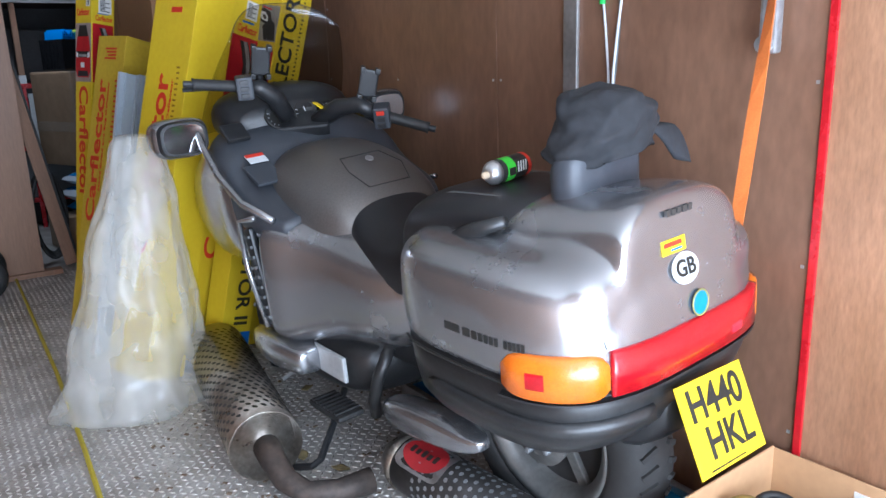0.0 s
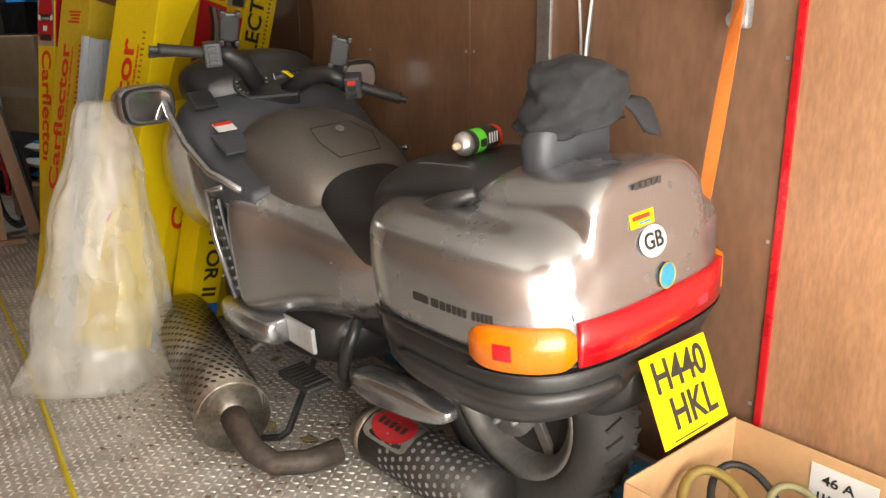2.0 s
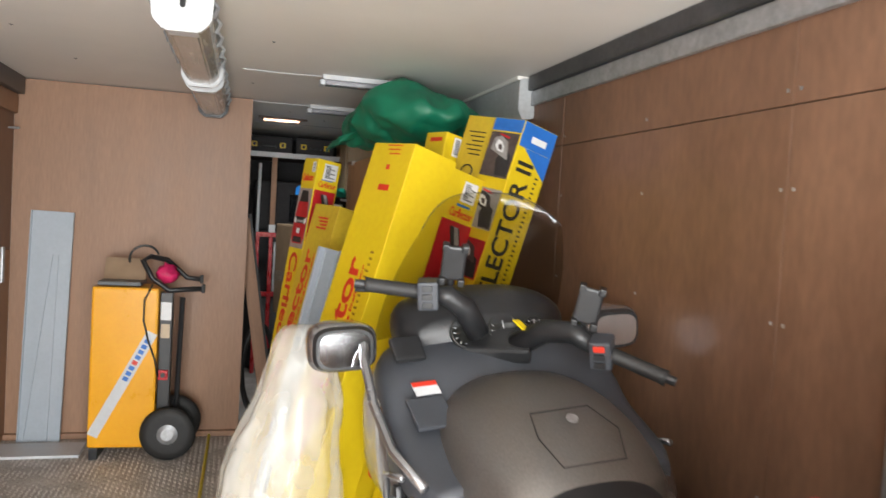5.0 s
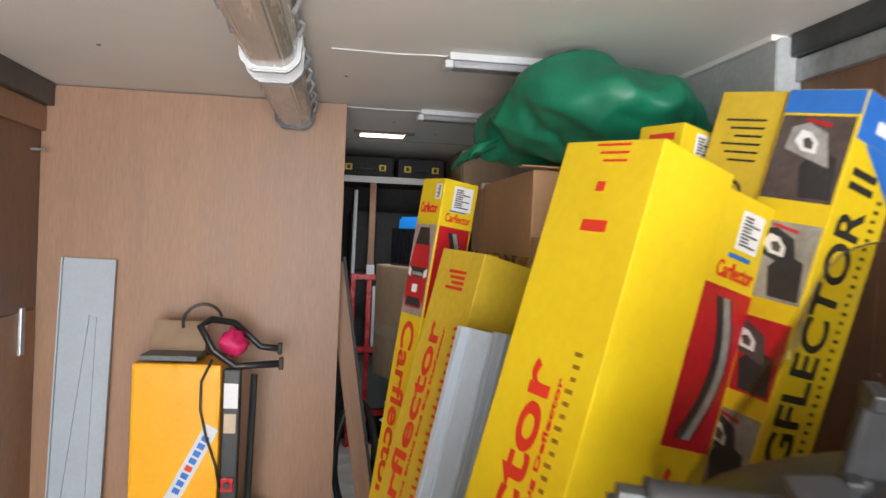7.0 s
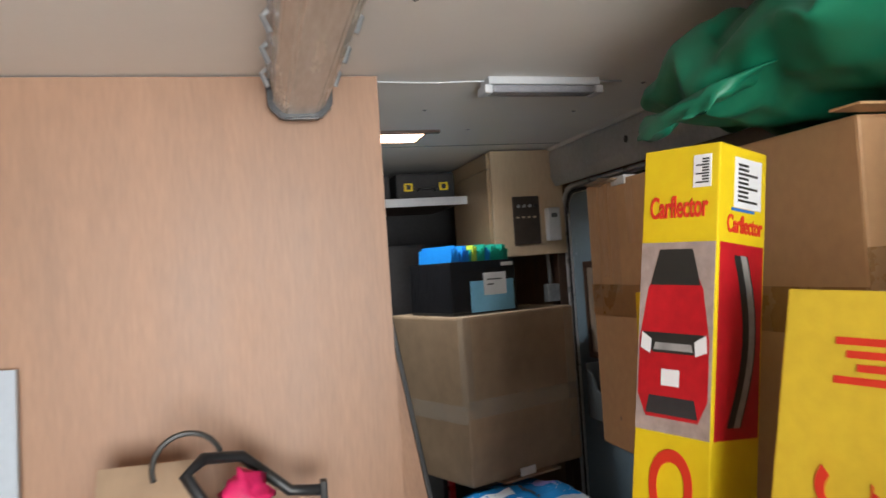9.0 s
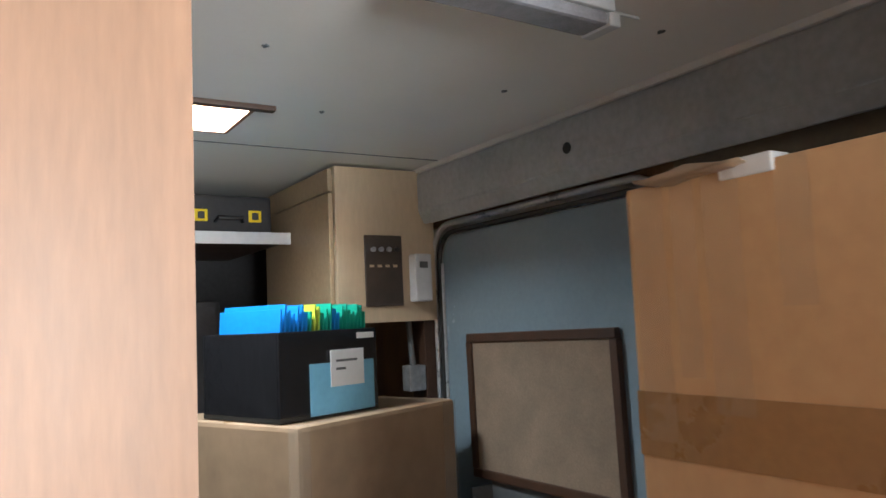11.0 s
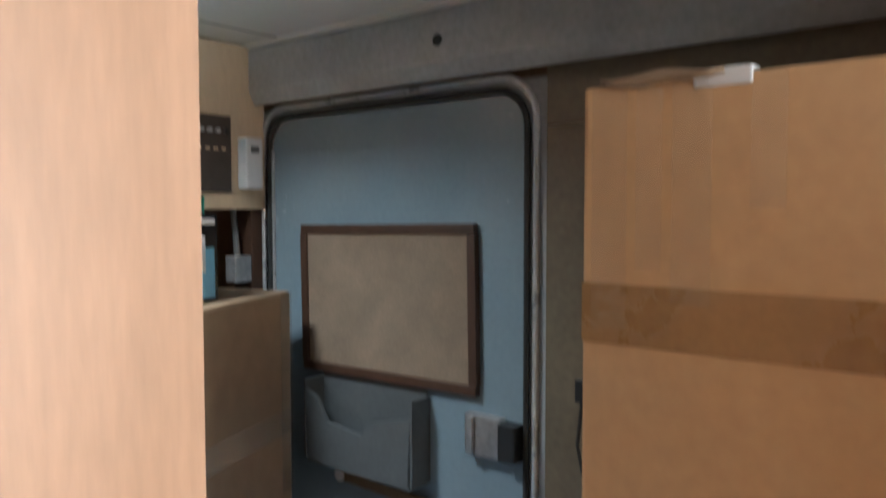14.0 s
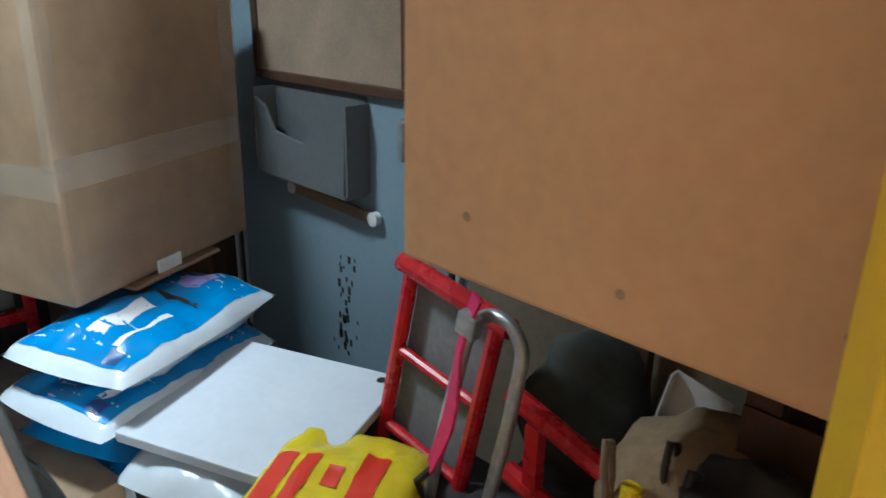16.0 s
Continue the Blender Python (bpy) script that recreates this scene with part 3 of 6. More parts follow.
    for s in (1, -1):
        part("air_vent", box((0, -0.012, -0.15), (0.05, 0.008, 0.15), 0.008), BLACKPL, b, "black slatted side vent").matrix_basis = pose(0.885, s * 0.325, 0.58, 0, 14, 0)
        bm = bmesh.new()
        for k in range(9):
            add_box(bm, (0.004, -0.004, -0.13 + k * 0.031), (0.04, s * 0.012 + 0.002, -0.121 + k * 0.031))
        part("vent_slats", bm, GREYPL, b).matrix_basis = pose(0.887, s * 0.325, 0.58, 0, 14, 0)
        part("vent_rim", tube([(0.86, s * 0.335, 0.765), (0.955, s * 0.345, 0.745), (0.945, s * 0.345, 0.6), (0.885, s * 0.335, 0.42)], 0.009, 8), SILVER, b, "", True)
    part("nose", smooth_loft([(0.96, 0.30, 0.52, 0.80, 4), (1.07, 0.33, 0.56, 0.93, 4), (1.16, 0.325, 0.56, 0.965, 3.6), (1.30, 0.315, 0.5, 0.995, 3.0), (1.44, 0.28, 0.5, 0.97, 2.8), (1.58, 0.24, 0.52, 0.90, 2.6), (1.68, 0.14, 0.56, 0.80, 2.4), (1.72, 0.05, 0.62, 0.72, 2.2)], 4, 40), SILVER, b, "silver front fairing", True)
    part("inner_fairing", smooth_loft([(0.78, 0.28, 0.70, 0.76, 5), (0.86, 0.315, 0.69, 0.79, 5), (1.0, 0.322, 0.68, 0.86, 4.5), (1.08, 0.322, 0.68, 0.945, 4), (1.16, 0.318, 0.68, 0.99, 3.6), (1.24, 0.30, 0.7, 1.01, 3.2)], 4, 36), DASH, b, "slate grey inner fairing panel", True)
    part("rim_strip", tube([(0.80, 0.305, 0.76), (0.93, 0.335, 0.80), (1.05, 0.345, 0.87), (1.14, 0.345, 0.955), (1.20, 0.335, 1.01)], 0.012, 8), SILVER, b, "", True)
    part("label_plate", box((-0.02, -0.032, 0), (0.02, 0.032, 0.003)), WHITEPL, b, "white and red warning label").matrix_basis = pose(1.03, 0.225, 0.908, 0, -33, 8)
    part("label_stripe", box((0.006, -0.032, 0.0031), (0.02, 0.032, 0.004)), INKRED, b).matrix_basis = pose(1.03, 0.225, 0.908, 0, -33, 8)
    part("cubby", box((-0.035, -0.04, -0.01), (0.035, 0.04, 0.008), 0.006), BLACKPL, b, "dark storage lid").matrix_basis = pose(1.13, 0.24, 0.985, 0, -42, 5)
    part("cubby_low", box((-0.05, -0.05, -0.004), (0.045, 0.045, 0.007), 0.004), DASH, b).matrix_basis = pose(0.975, 0.235, 0.866, 0, -30, 5)
    kn = part("knob", lathe([(0, 0), (0.012, 0), (0.012, 0.008), (0, 0.01)], 16), BLUE, b, "small blue cap")
    kn.matrix_basis = pose(0.895, 0.20, 0.808, 0, -25, 0)
    part("dash_hood", smooth_loft([(1.16, 0.20, 0.93, 1.05, 3), (1.22, 0.235, 0.92, 1.10, 2.8), (1.31, 0.235, 0.92, 1.115, 2.6), (1.38, 0.2, 0.92, 1.09, 2.5), (1.43, 0.12, 0.93, 1.05, 2.4)], 4), BLACKPL, b, "black instrument hood", True)
    for y, r in ((0.075, 0.045), (-0.03, 0.045), (-0.12, 0.033)):
        g = part("gauge", lathe([(0, 0.004), (r * 0.85, 0.004), (r * 0.88, 0.012), (r, 0.012), (r, 0)], 26), INKBLACK, b, "round black dial with white marks", True)
        g.matrix_basis = pose(1.155, y, 1.01, 0, -62, 0)
        for k in range(11):
            a = radians(-40 + k * 26)
            tk = part("tick", box((-0.004, -0.0008, 0), (0.004, 0.0008, 0.0012)), WHITEPL, g)
            tk.matrix_basis = Matrix.Rotation(a, 4, "Z") @ Matrix.Translation((r * 0.72, 0, 0.0045))
        part("needle", box((-0.002, -0.001, 0.005), (r * 0.7, 0.001, 0.007)), WHITEPL, g)
    bm = bmesh.new()
    rows = []
    for i in range(9):
        u = i / 8
        row = []
        for j in range(17):
            v = j / 8 - 1
            wd = 0.27 - 0.075 * u ** 2
            zz = 1.0 + 0.40 * u - (0.09 * abs(v) ** 3 * u)
            row.append(bm.verts.new((1.46 - 0.24 * u - 0.11 * v * v * (1 - 0.3 * u), wd * v, zz)))
        rows.append(row)
    for a, c in zip(rows, rows[1:]):
        for j in range(16):
            bm.faces.new((a[j], a[j + 1], c[j + 1], c[j]))
    ws = part("windscreen", bm, SCREEN, b, "clear lightly smoked windscreen", True)
    ws.location = (0, 0, -0.03)
    ws.modifiers.new("thickness", "SOLIDIFY").thickness = 0.004
    part("screen_edge", tube([(1.46 - 0.24 - 0.077 * v * v, 0.195 * v, 1.37 - 0.09 * abs(v) ** 3) for v in [k / 8 - 1 for k in range(17)]], 0.0011, 6), BLACKPL, b)
    # handlebar, turned towards the wall
    hb = part("handlebar", tube([(1.13, 0.05, 1.03), (1.12, 0.09, 1.10), (1.115, 0.14, 1.135), (1.12, 0.17, 1.14)], 0.024, 12, [0.03, 0.03, 0.027, 0.02]), BLACKPL, b, "black cast handlebar, turned", True)
    hb.location = (0, 0, -0.02)
    part("right_riser", tube([(1.10, -0.04, 1.00), (1.03, -0.09, 1.045), (0.96, -0.13, 1.05), (0.92, -0.16, 1.02)], 0.024, 12, [0.03, 0.03, 0.027, 0.02]), BLACKPL, hb, "", True)
    part("top_clamp", box((-0.05, -0.09, -0.025), (0.05, 0.09, 0.02), 0.01), BLACKPL, hb).matrix_basis = pose(1.13, -0.0, 1.0, 0, -25, -30)
    part("grip", tube([(1.135, 0.20, 1.145), (1.14, 0.22, 1.148), (1.165, 0.325, 1.165), (1.168, 0.335, 1.166)], 0.018, 12, [0.02, 0.018, 0.018, 0.02]), BLACKRUB, hb, "", True)
    part("bar_end", tube([(1.168, 0.335, 1.166), (1.174, 0.36, 1.17)], 0.011, 10), BLACKPL, hb)
    part("grip", tube([(0.89, -0.19, 1.003), (0.885, -0.20, 1.0), (0.81, -0.27, 0.965), (0.80, -0.28, 0.96)], 0.018, 12, [0.02, 0.018, 0.018, 0.02]), BLACKRUB, hb, "", True)
    part("bar_end", tube([(0.80, -0.28, 0.96), (0.785, -0.295, 0.953)], 0.011, 10), BLACKPL, hb)
    for mm, red in ((pose(1.125, 0.185, 1.14, 0, -8, -22), False), (pose(0.905, -0.175, 1.01, 0, -16, -42), True)):
        sw = part("switch_box", box((-0.03, -0.026, -0.036), (0.03, 0.026, 0.036), 0.007), DASH, hb, "grey switch box")
        sw.matrix_basis = mm
        for k in range(3):
            part("switch", box((-0.036, -0.012, -0.028 + k * 0.021), (-0.029, 0.014, -0.014 + k * 0.021), 0.002), INKRED if red and k == 2 else BLACKPL, sw)
    part("lever", tube([(1.16, 0.19, 1.14), (1.20, 0.25, 1.145), (1.215, 0.35, 1.15)], 0.007, 8), BLACKPL, hb)
    part("lever", tube([(0.93, -0.19, 1.0), (0.92, -0.25, 0.975), (0.85, -0.32, 0.95)], 0.007, 8), BLACKPL, hb)
    for mm in (pose(1.12, 0.12, 1.215, 8, -18, -20), pose(0.945, -0.16, 1.115, 14, -10, -30)):
        ph = part("phone_mount", box((-0.008, -0.03, -0.045), (0.008, 0.03, 0.045), 0.006), BLACKPL, hb, "black phone holder")
        ph.matrix_basis = mm
        for y in (-0.024, 0.024):
            for z in (-0.045, 0.045):
                part("claw", box((-0.024, y - 0.008, z - 0.009), (0.006, y + 0.008, z + 0.009), 0.003), BLACKPL, ph)
        part("stalk", tube([(0.008, 0, -0.02), (0.01, 0, -0.05), (0.0, 0, -0.085)], 0.009, 8), BLACKPL, ph)
    part("key_tag", box((-0.02, -0.014, -0.002), (0.02, 0.014, 0.002), 0.002), PLATE, b, "yellow key tag").matrix_basis = pose(1.08, -0.045, 1.035, 10, -30, 20)
    # mirrors
    for s in (1, -1):
        mi = part("mirror", smooth_loft([(1.17, 0.075, -0.05, 0.05, 3.5), (1.19, 0.088, -0.062, 0.062, 3.5), (1.27, 0.08, -0.058, 0.058, 3), (1.33, 0.05, -0.04, 0.04, 3)], 3, 28), SILVER, b, "silver mirror housing", True)
        mi.matrix_basis = pose(0.02, s * 0.385, 0.985)
        part("mirror_frame", loft([(1.158, 0.072, -0.05, 0.05, 3.5), (1.175, 0.08, -0.056, 0.056, 3.5)], 28), BLACKPL, mi)
        part("mirror_glass", loft([(1.1545, 0.064, -0.043, 0.043, 3.5), (1.157, 0.064, -0.043, 0.043, 3.5)], 28), MIRROR, mi)
    # lower parts on the near flank
    for s in (1, -1):
        part("crash_cover", smooth_loft([(0.74, 0.03, 0.30, 0.355, 3), (0.76, 0.055, 0.285, 0.37, 3), (0.88, 0.07, 0.275, 0.375, 3), (1.02, 0.06, 0.28, 0.37, 3), (1.10, 0.03, 0.295, 0.35, 2.5)], 4, 20), SILVER, b, "silver crash bar cover", True).matrix_basis = pose(0, s * 0.27, 0.0)
    part("engine_cover", smooth_loft([(0.55, 0.18, 0.24, 0.40, 3), (0.62, 0.235, 0.22, 0.41, 3.2), (0.85, 0.245, 0.2, 0.41, 3.2), (1.0, 0.2, 0.2, 0.42, 3), (1.2, 0.14, 0.22, 0.5, 3), (1.3, 0.1, 0.25, 0.5, 3)], 3, 24), LOWDARK, b, "black engine cover", True)
    part("cover_strip", box((0.60, 0.238, 0.29), (0.86, 0.252, 0.37), 0.006), GREYPAINT, b, "ribbed grey cover panel")
    part("fork_bracket", box((0.99, 0.19, 0.2), (1.09, 0.2, 0.29), 0.01), GREYPAINT, b)
    part("gear_lever", tube([(1.02, 0.20, 0.24), (0.98, 0.24, 0.20), (0.98, 0.275, 0.19)], 0.008, 8), ALU, b)
    part("footboard", box((0.58, 0.21, 0.185), (0.76, 0.30, 0.205), 0.01), BLACKRUB, b, "ribbed black footrest")
    bm = bmesh.new()
    for k in range(7):
        add_box(bm, (0.60 + k * 0.022, 0.215, 0.204), (0.61 + k * 0.022, 0.295, 0.211))
    part("footrest_ribs", bm, BLACKRUB, b)
    part("lower_rail", tube([(0.42, 0.2, 0.44), (0.44, 0.235, 0.36), (0.47, 0.24, 0.28), (0.5, 0.22, 0.22)], 0.017, 10), LOWDARK, b, "", True)
    part("silencer", smooth_loft([(0.48, 0.045, 0.215, 0.29, 3), (0.40, 0.06, 0.21, 0.31, 3), (0.22, 0.06, 0.23, 0.33, 3), (0.10, 0.045, 0.26, 0.32, 3), (0.06, 0.02, 0.28, 0.31, 3)], 3, 20), SILVER, b, "silver exhaust heat shield", True).matrix_basis = pose(-0.02, 0.215, 0.06) @ Matrix.Diagonal((0.9, 0.8, 0.85, 1))
    part("side_stand", tube([(0.78, 0.16, 0.18), (0.74, 0.22, 0.13), (0.66, 0.335, 0.055), (0.67, 0.36, 0.04), (0.72, 0.40, 0.032)], 0.011, 8), BLACKPL, b, "extended black side stand")
    part("centre_stand", tube([(0.42, 0.1, 0.24), (0.38, 0.17, 0.12), (0.34, 0.20, 0.03), (0.29, 0.215, 0.025)], 0.015, 8), BLACKPL, b)
    part("centre_stand_bar", tube([(0.37, 0.17, 0.13), (0.33, 0.0, 0.16), (0.37, -0.17, 0.13)], 0.012, 8), BLACKPL, b)
    part("swing_arm", box((0.0, -0.13, 0.27), (0.5, -0.09, 0.34), 0.015), BLACKPL, b)
    part("frame_spine", box((0.2, -0.12, 0.34), (1.0, 0.12, 0.56), 0.03), BLACKPL, b)
    for s in (1, -1):
        part("fork_leg", tube([(1.53, s * 0.08, 0.30), (1.40, s * 0.085, 0.62)], 0.02, 10), ALU, b)
    part("front_mudguard", smooth_loft([(1.36, 0.03, 0.46, 0.56, 3), (1.44, 0.07, 0.52, 0.64, 3), (1.54, 0.075, 0.56, 0.645, 3), (1.68, 0.065, 0.5, 0.61, 3), (1.76, 0.03, 0.44, 0.52, 3)], 3, 18), SILVER, b, "", True)
    return b


bike = motorcycle()


def crumpled(verts_fn, nu, nv, amp, freq, seed, closed=True):
    """A wrinkled soft shell: verts_fn(u, v) gives a point; noise folds it."""
    bm = bmesh.new()
    rows = []
    for i in range(nu + 1):
        row = []
        for j in range(nv):
            p = Vector(verts_fn(i / nu, j / nv))
            d = noise.noise_vector(p * freq + Vector((seed, 0, 0))) * amp + noise.noise_vector(p * freq * 2.7 + Vector((0, seed, 0))) * amp * 0.4
            row.append(bm.verts.new(p + d))
        rows.append(row)
    for a, c in zip(rows, rows[1:]):
        for j in range(nv if closed else nv - 1):
            bm.faces.new((a[j], a[(j + 1) % nv], c[(j + 1) % nv], c[j]))
    if closed:
        bm.faces.new(rows[0][::-1])
        bm.faces.new(rows[-1])
    return bm


# black cap on the backrest
cap_m = bike.matrix_basis @ pose(-0.14, -0.02, 0.975, 0, -4, 0)
capo = thing("cap", cap_m, "faded black fabric cap hung over the backrest", "cap")


def cap_folds(u, v):
    a, t = v * 2 * math.pi, u * 1.5
    c = math.cos(t) ** 0.55
    fold = 1 + 0.07 * math.sin(9 * u + 3 * math.cos(a)) * (1 - u) + 0.035 * math.sin(21 * u + 4 * math.sin(a))
    return (0.10 * math.cos(a) * c * fold, 0.128 * math.sin(a) * c * fold - 0.015 * u, 0.0 + 0.135 * math.sin(t) + 0.018 * math.sin(a * 2 + 1) * (1 - u))


part("crown", crumpled(cap_folds, 44, 96, 0.012, 13, 3.0), CLOTH, capo, "", True)
part("peak", crumpled(lambda u, v: (-0.05 - 0.035 * u + 0.010 * math.cos(v * 6.283), -0.09 - 0.075 * u + 0.06 * (1 - 0.5 * u * u) * math.sin(v * 6.283), 0.05 - 0.085 * u * u + 0.008 * math.sin(v * 6.283)), 12, 28, 0.004, 12, 5.0), CLOTH, capo, "", True)
# spray can lying on the seat
can = thing("spray_can", bike.matrix_basis @ pose(0.10, 0.03, 0.926, 0, 0, 10) @ Matrix.Scale(0.86, 4), "black and green spray can lying on the seat", "can")
part("body", lathe([(0.0, -0.075), (0.03, -0.075), (0.0325, -0.07), (0.0325, 0.055), (0.03, 0.062)], 30, "Y"), INKBLACK, can, "", True)
part("green_band", lathe([(0.0325, 0.0), (0.0329, 0.0), (0.0329, 0.035), (0.0325, 0.035)], 30, "Y"), mat("green_print", (0.08, 0.6, 0.04), 0.35, vary=0.1), can)
part("orange_band", lathe([(0.0325, -0.068), (0.0329, -0.068), (0.0329, -0.055), (0.0325, -0.055)], 30, "Y"), INKRED, can)
part("shoulder", lathe([(0.0325, 0.055), (0.031, 0.066), (0.02, 0.083), (0.013, 0.086)], 28, "Y"), ALU, can, "", True)
part("nozzle", lathe([(0.010, 0.084), (0.009, 0.1), (0.004, 0.104), (0.0, 0.104)], 16, "Y"), CREAM, can)
for k in range(4):
    part("print_bar", box((-0.0335, -0.045 + k * 0.011, -0.008), (-0.0322, -0.04 + k * 0.011, 0.02)), WHITEPL, can)
part("print_letter", box((-0.0338, 0.004, -0.012), (-0.0325, 0.03, 0.008)), INKBLACK, can)


# ---- leaning product boxes ----
BOXL, BOXR = Vector((-0.38, 0.925, 0)), Vector((0.925, 0.38, 0))


def lean_frame(base, top):
    """Axes of a leaning box: x along its right-hand face, y into it, z up its length; the origin is the foot of its front edge."""
    base, top = Vector(base), Vector(top)
    up = (top - base).normalized()
    r = (BOXR - up * BOXR.dot(up)).normalized()
    d = up.cross(r)
    return Matrix(((r.x, d.x, up.x, base.x), (r.y, d.y, up.y, base.y), (r.z, d.z, up.z, base.z), (0, 0, 0, 1))), (top - base).length


def long_box(base, top, wr, wl, label, card, extra=None):
    """A tall carton standing on a corner and leaning."""
    m, h = lean_frame(base, top)
    corners = [(m @ Vector((x, y, 0))).z for x in (0, wr) for y in (0, wl)]
    m = Matrix.Translation((0, 0, 0.002 - min(corners))) @ m
    h += min(corners)
    o = thing("carton", m, label, "carton", "leaning yellow cartons")
    part("body", box((0, 0, 0), (wr, wl, h), 0.003), card, o)
    bm = bmesh.new()
    add_box(bm, (0.004, wl * 0.5 - 0.0015, h), (wr - 0.004, wl * 0.5 + 0.0015, h + 0.0015))
    part("flap_seam", bm, CARD2, o)
    return o, h


def print_words(o, face, text, c, z0, z1, height, ma, way="up"):
    """Lettering on a carton's left ('L') or right ('R') face: centred on c across, from z0 to z1 along ('up' or 'down'), or level ('flat', z0 to z1 across)."""
    ob = words(text, 0.1, ma, o, Matrix(), "lettering")
    co = [v.co for v in ob.data.vertices]
    x0, x1 = min(v.x for v in co), max(v.x for v in co)
    y0, y1 = min(v.y for v in co), max(v.y for v in co)
    sx, sy = (z1 - z0) / (x1 - x0), height / (y1 - y0)
    out, across = (Vector((0, -1, 0)), Vector((1, 0, 0))) if face == "R" else (Vector((-1, 0, 0)), Vector((0, -1, 0)))
    up = Vector((0, 0, 1))
    ex, ey = {"up": (up, -across), "down": (-up, across), "flat": (across, up)}[way]
    lift = out * 0.0012
    if way == "flat":
        mid = Vector((0, 0, c)) + across * (z0 + z1) / 2 * (1 if face == "R" else -1)
    else:
        mid = Vector((0, 0, (z0 + z1) / 2)) + (Vector((c, 0, 0)) if face == "R" else Vector((0, c, 0)))
    m = Matrix.Identity(4)
    for k in range(3):
        m[k][0], m[k][1], m[k][2], m[k][3] = ex[k], ey[k], out[k], mid[k] + lift[k]
    ob.matrix_basis = m @ Matrix.Diagonal((sx, sy, 1, 1)) @ Matrix.Translation((-(x0 + x1) / 2, -(y0 + y1) / 2, 0))
    return ob


def patch(o, face, c0, c1, z0, z1, ma, name="print_panel", lift=0.001, label=""):
    if face == "R":
        bm = box((c0, -lift, z0), (c1, -0.0001, z1))
    elif face == "L":
        bm = box((-lift, c0, z0), (-0.0001, c1, z1))
    return part(name, bm, ma, o, label)


def small_lines(o, face, c0, c1, z, n, ma, step=0.012, thick=0.004):
    for k in range(n):
        patch(o, face, c0, c1 - (k % 3) * 0.15 * (c1 - c0), z - k * step, z - k * step + thick, ma, "print_line", 0.0015)


def barcode(o, face, c0, c1, z0, z1):
    patch(o, face, c0, c1, z0, z1, WHITE, "label", 0.0012)
    n = 9
    for k in range(n):
        zz = z0 + (z1 - z0) * (0.12 + 0.8 * k / n)
        patch(o, face, c0 + (c1 - c0) * 0.12, c0 + (c1 - c0) * (0.5 if k % 3 else 0.85), zz, zz + (z1 - z0) * 0.05, INKBLACK, "label_line", 0.0016)


def bumper_picture(o, face, c0, c1, z0, z1):
    """Red print with a curved pale and dark deflector strip."""
    patch(o, face, c0, c1, z0, z1, PICRED, "picture")
    for k, (w, ma) in enumerate(((0.16, INKBLACK), (0.07, PICGREY))):
        bm = bmesh.new()
        pts = []
        for i in range(13):
            u = i / 12
            cc = c0 + (c1 - c0) * (0.42 + 0.3 * math.sin(u * 3.0) + 0.05 * k)
            pts.append((cc, z0 + (z1 - z0) * (0.06 + 0.88 * u)))
        for (a, za), (b2, zb) in zip(pts, pts[1:]):
            ww = (c1 - c0) * w
            lift = 0.0016 + 0.0006 * k
            q = [(a - ww, za), (a + ww, za), (b2 + ww, zb), (b2 - ww, zb)]
            vs = [bm.verts.new((c, -lift, z) if face == "R" else (-lift, c, z)) for c, z in q]
            bm.faces.new(vs)
        part("picture_strip", bm, ma, o)


def face_shape(o, pts, ma, lift):
    """A flat printed shape on the left face: (across, up) corners."""
    bm = bmesh.new()
    bm.faces.new([bm.verts.new((-lift, c, z)) for c, z in pts])
    return part("picture_detail", bm, ma, o)


A, h = long_box((0.53, 2.80, 0), (0.935, 2.875, 1.515), 0.175, 0.235, "long bright yellow carton leaning, red lettering", YELLOW)
print_words(A, "L", "Carflector", 0.135, 0.46, 1.14, 0.08, INKRED)
print_words(A, "L", "Hood Shield and Bug Deflector", 0.075, 0.62, 1.12, 0.016, INKRED)
small_lines(A, "L", 0.07, 0.15, 1.515, 3, INKRED, 0.014)
patch(A, "L", 0.105, 0.125, 1.435, 1.452, INKRED)
patch(A, "L", 0.075, 0.135, 1.365, 1.385, INKRED)
small_lines(A, "L", 0.045, 0.062, 1.16, 22, mat("brown_ink", (0.3, 0.16, 0.01), 0.5), 0.02, 0.007)
B, h = long_box((0.70, 2.93, 0), (1.09, 2.965, 1.455), 0.15, 0.15, "yellow carton with red car accessory picture", YELLOW)
barcode(B, "R", 0.06, 0.12, h - 0.095, h - 0.025)
patch(B, "R", 0.05, 0.11, h - 0.112, h - 0.104, INKBLUE)
bumper_picture(B, "R", 0.008, 0.142, h - 0.455, h - 0.165)
print_words(B, "R", "Carflector", 0.06, h - 1.05, h - 0.49, 0.07, INKRED)
print_words(B, "R", "Carflector", h - 0.135, 0.03, 0.13, 0.03, INKRED, "flat")
small_lines(B, "R", 0.115, 0.135, h - 0.56, 24, INKRED, 0.02, 0.006)
small_lines(B, "L", 0.03, 0.12, h - 0.1, 3, INKRED, 0.03, 0.01)
C, h = long_box((0.89, 2.98, 0), (1.306, 2.907, 1.625), 0.16, 0.15, "yellow carton with pictures and bold black lettering", YELLOW)
patch(C, "L", 0.002, 0.148, h - 0.045, h - 0.002, INKBLUE)


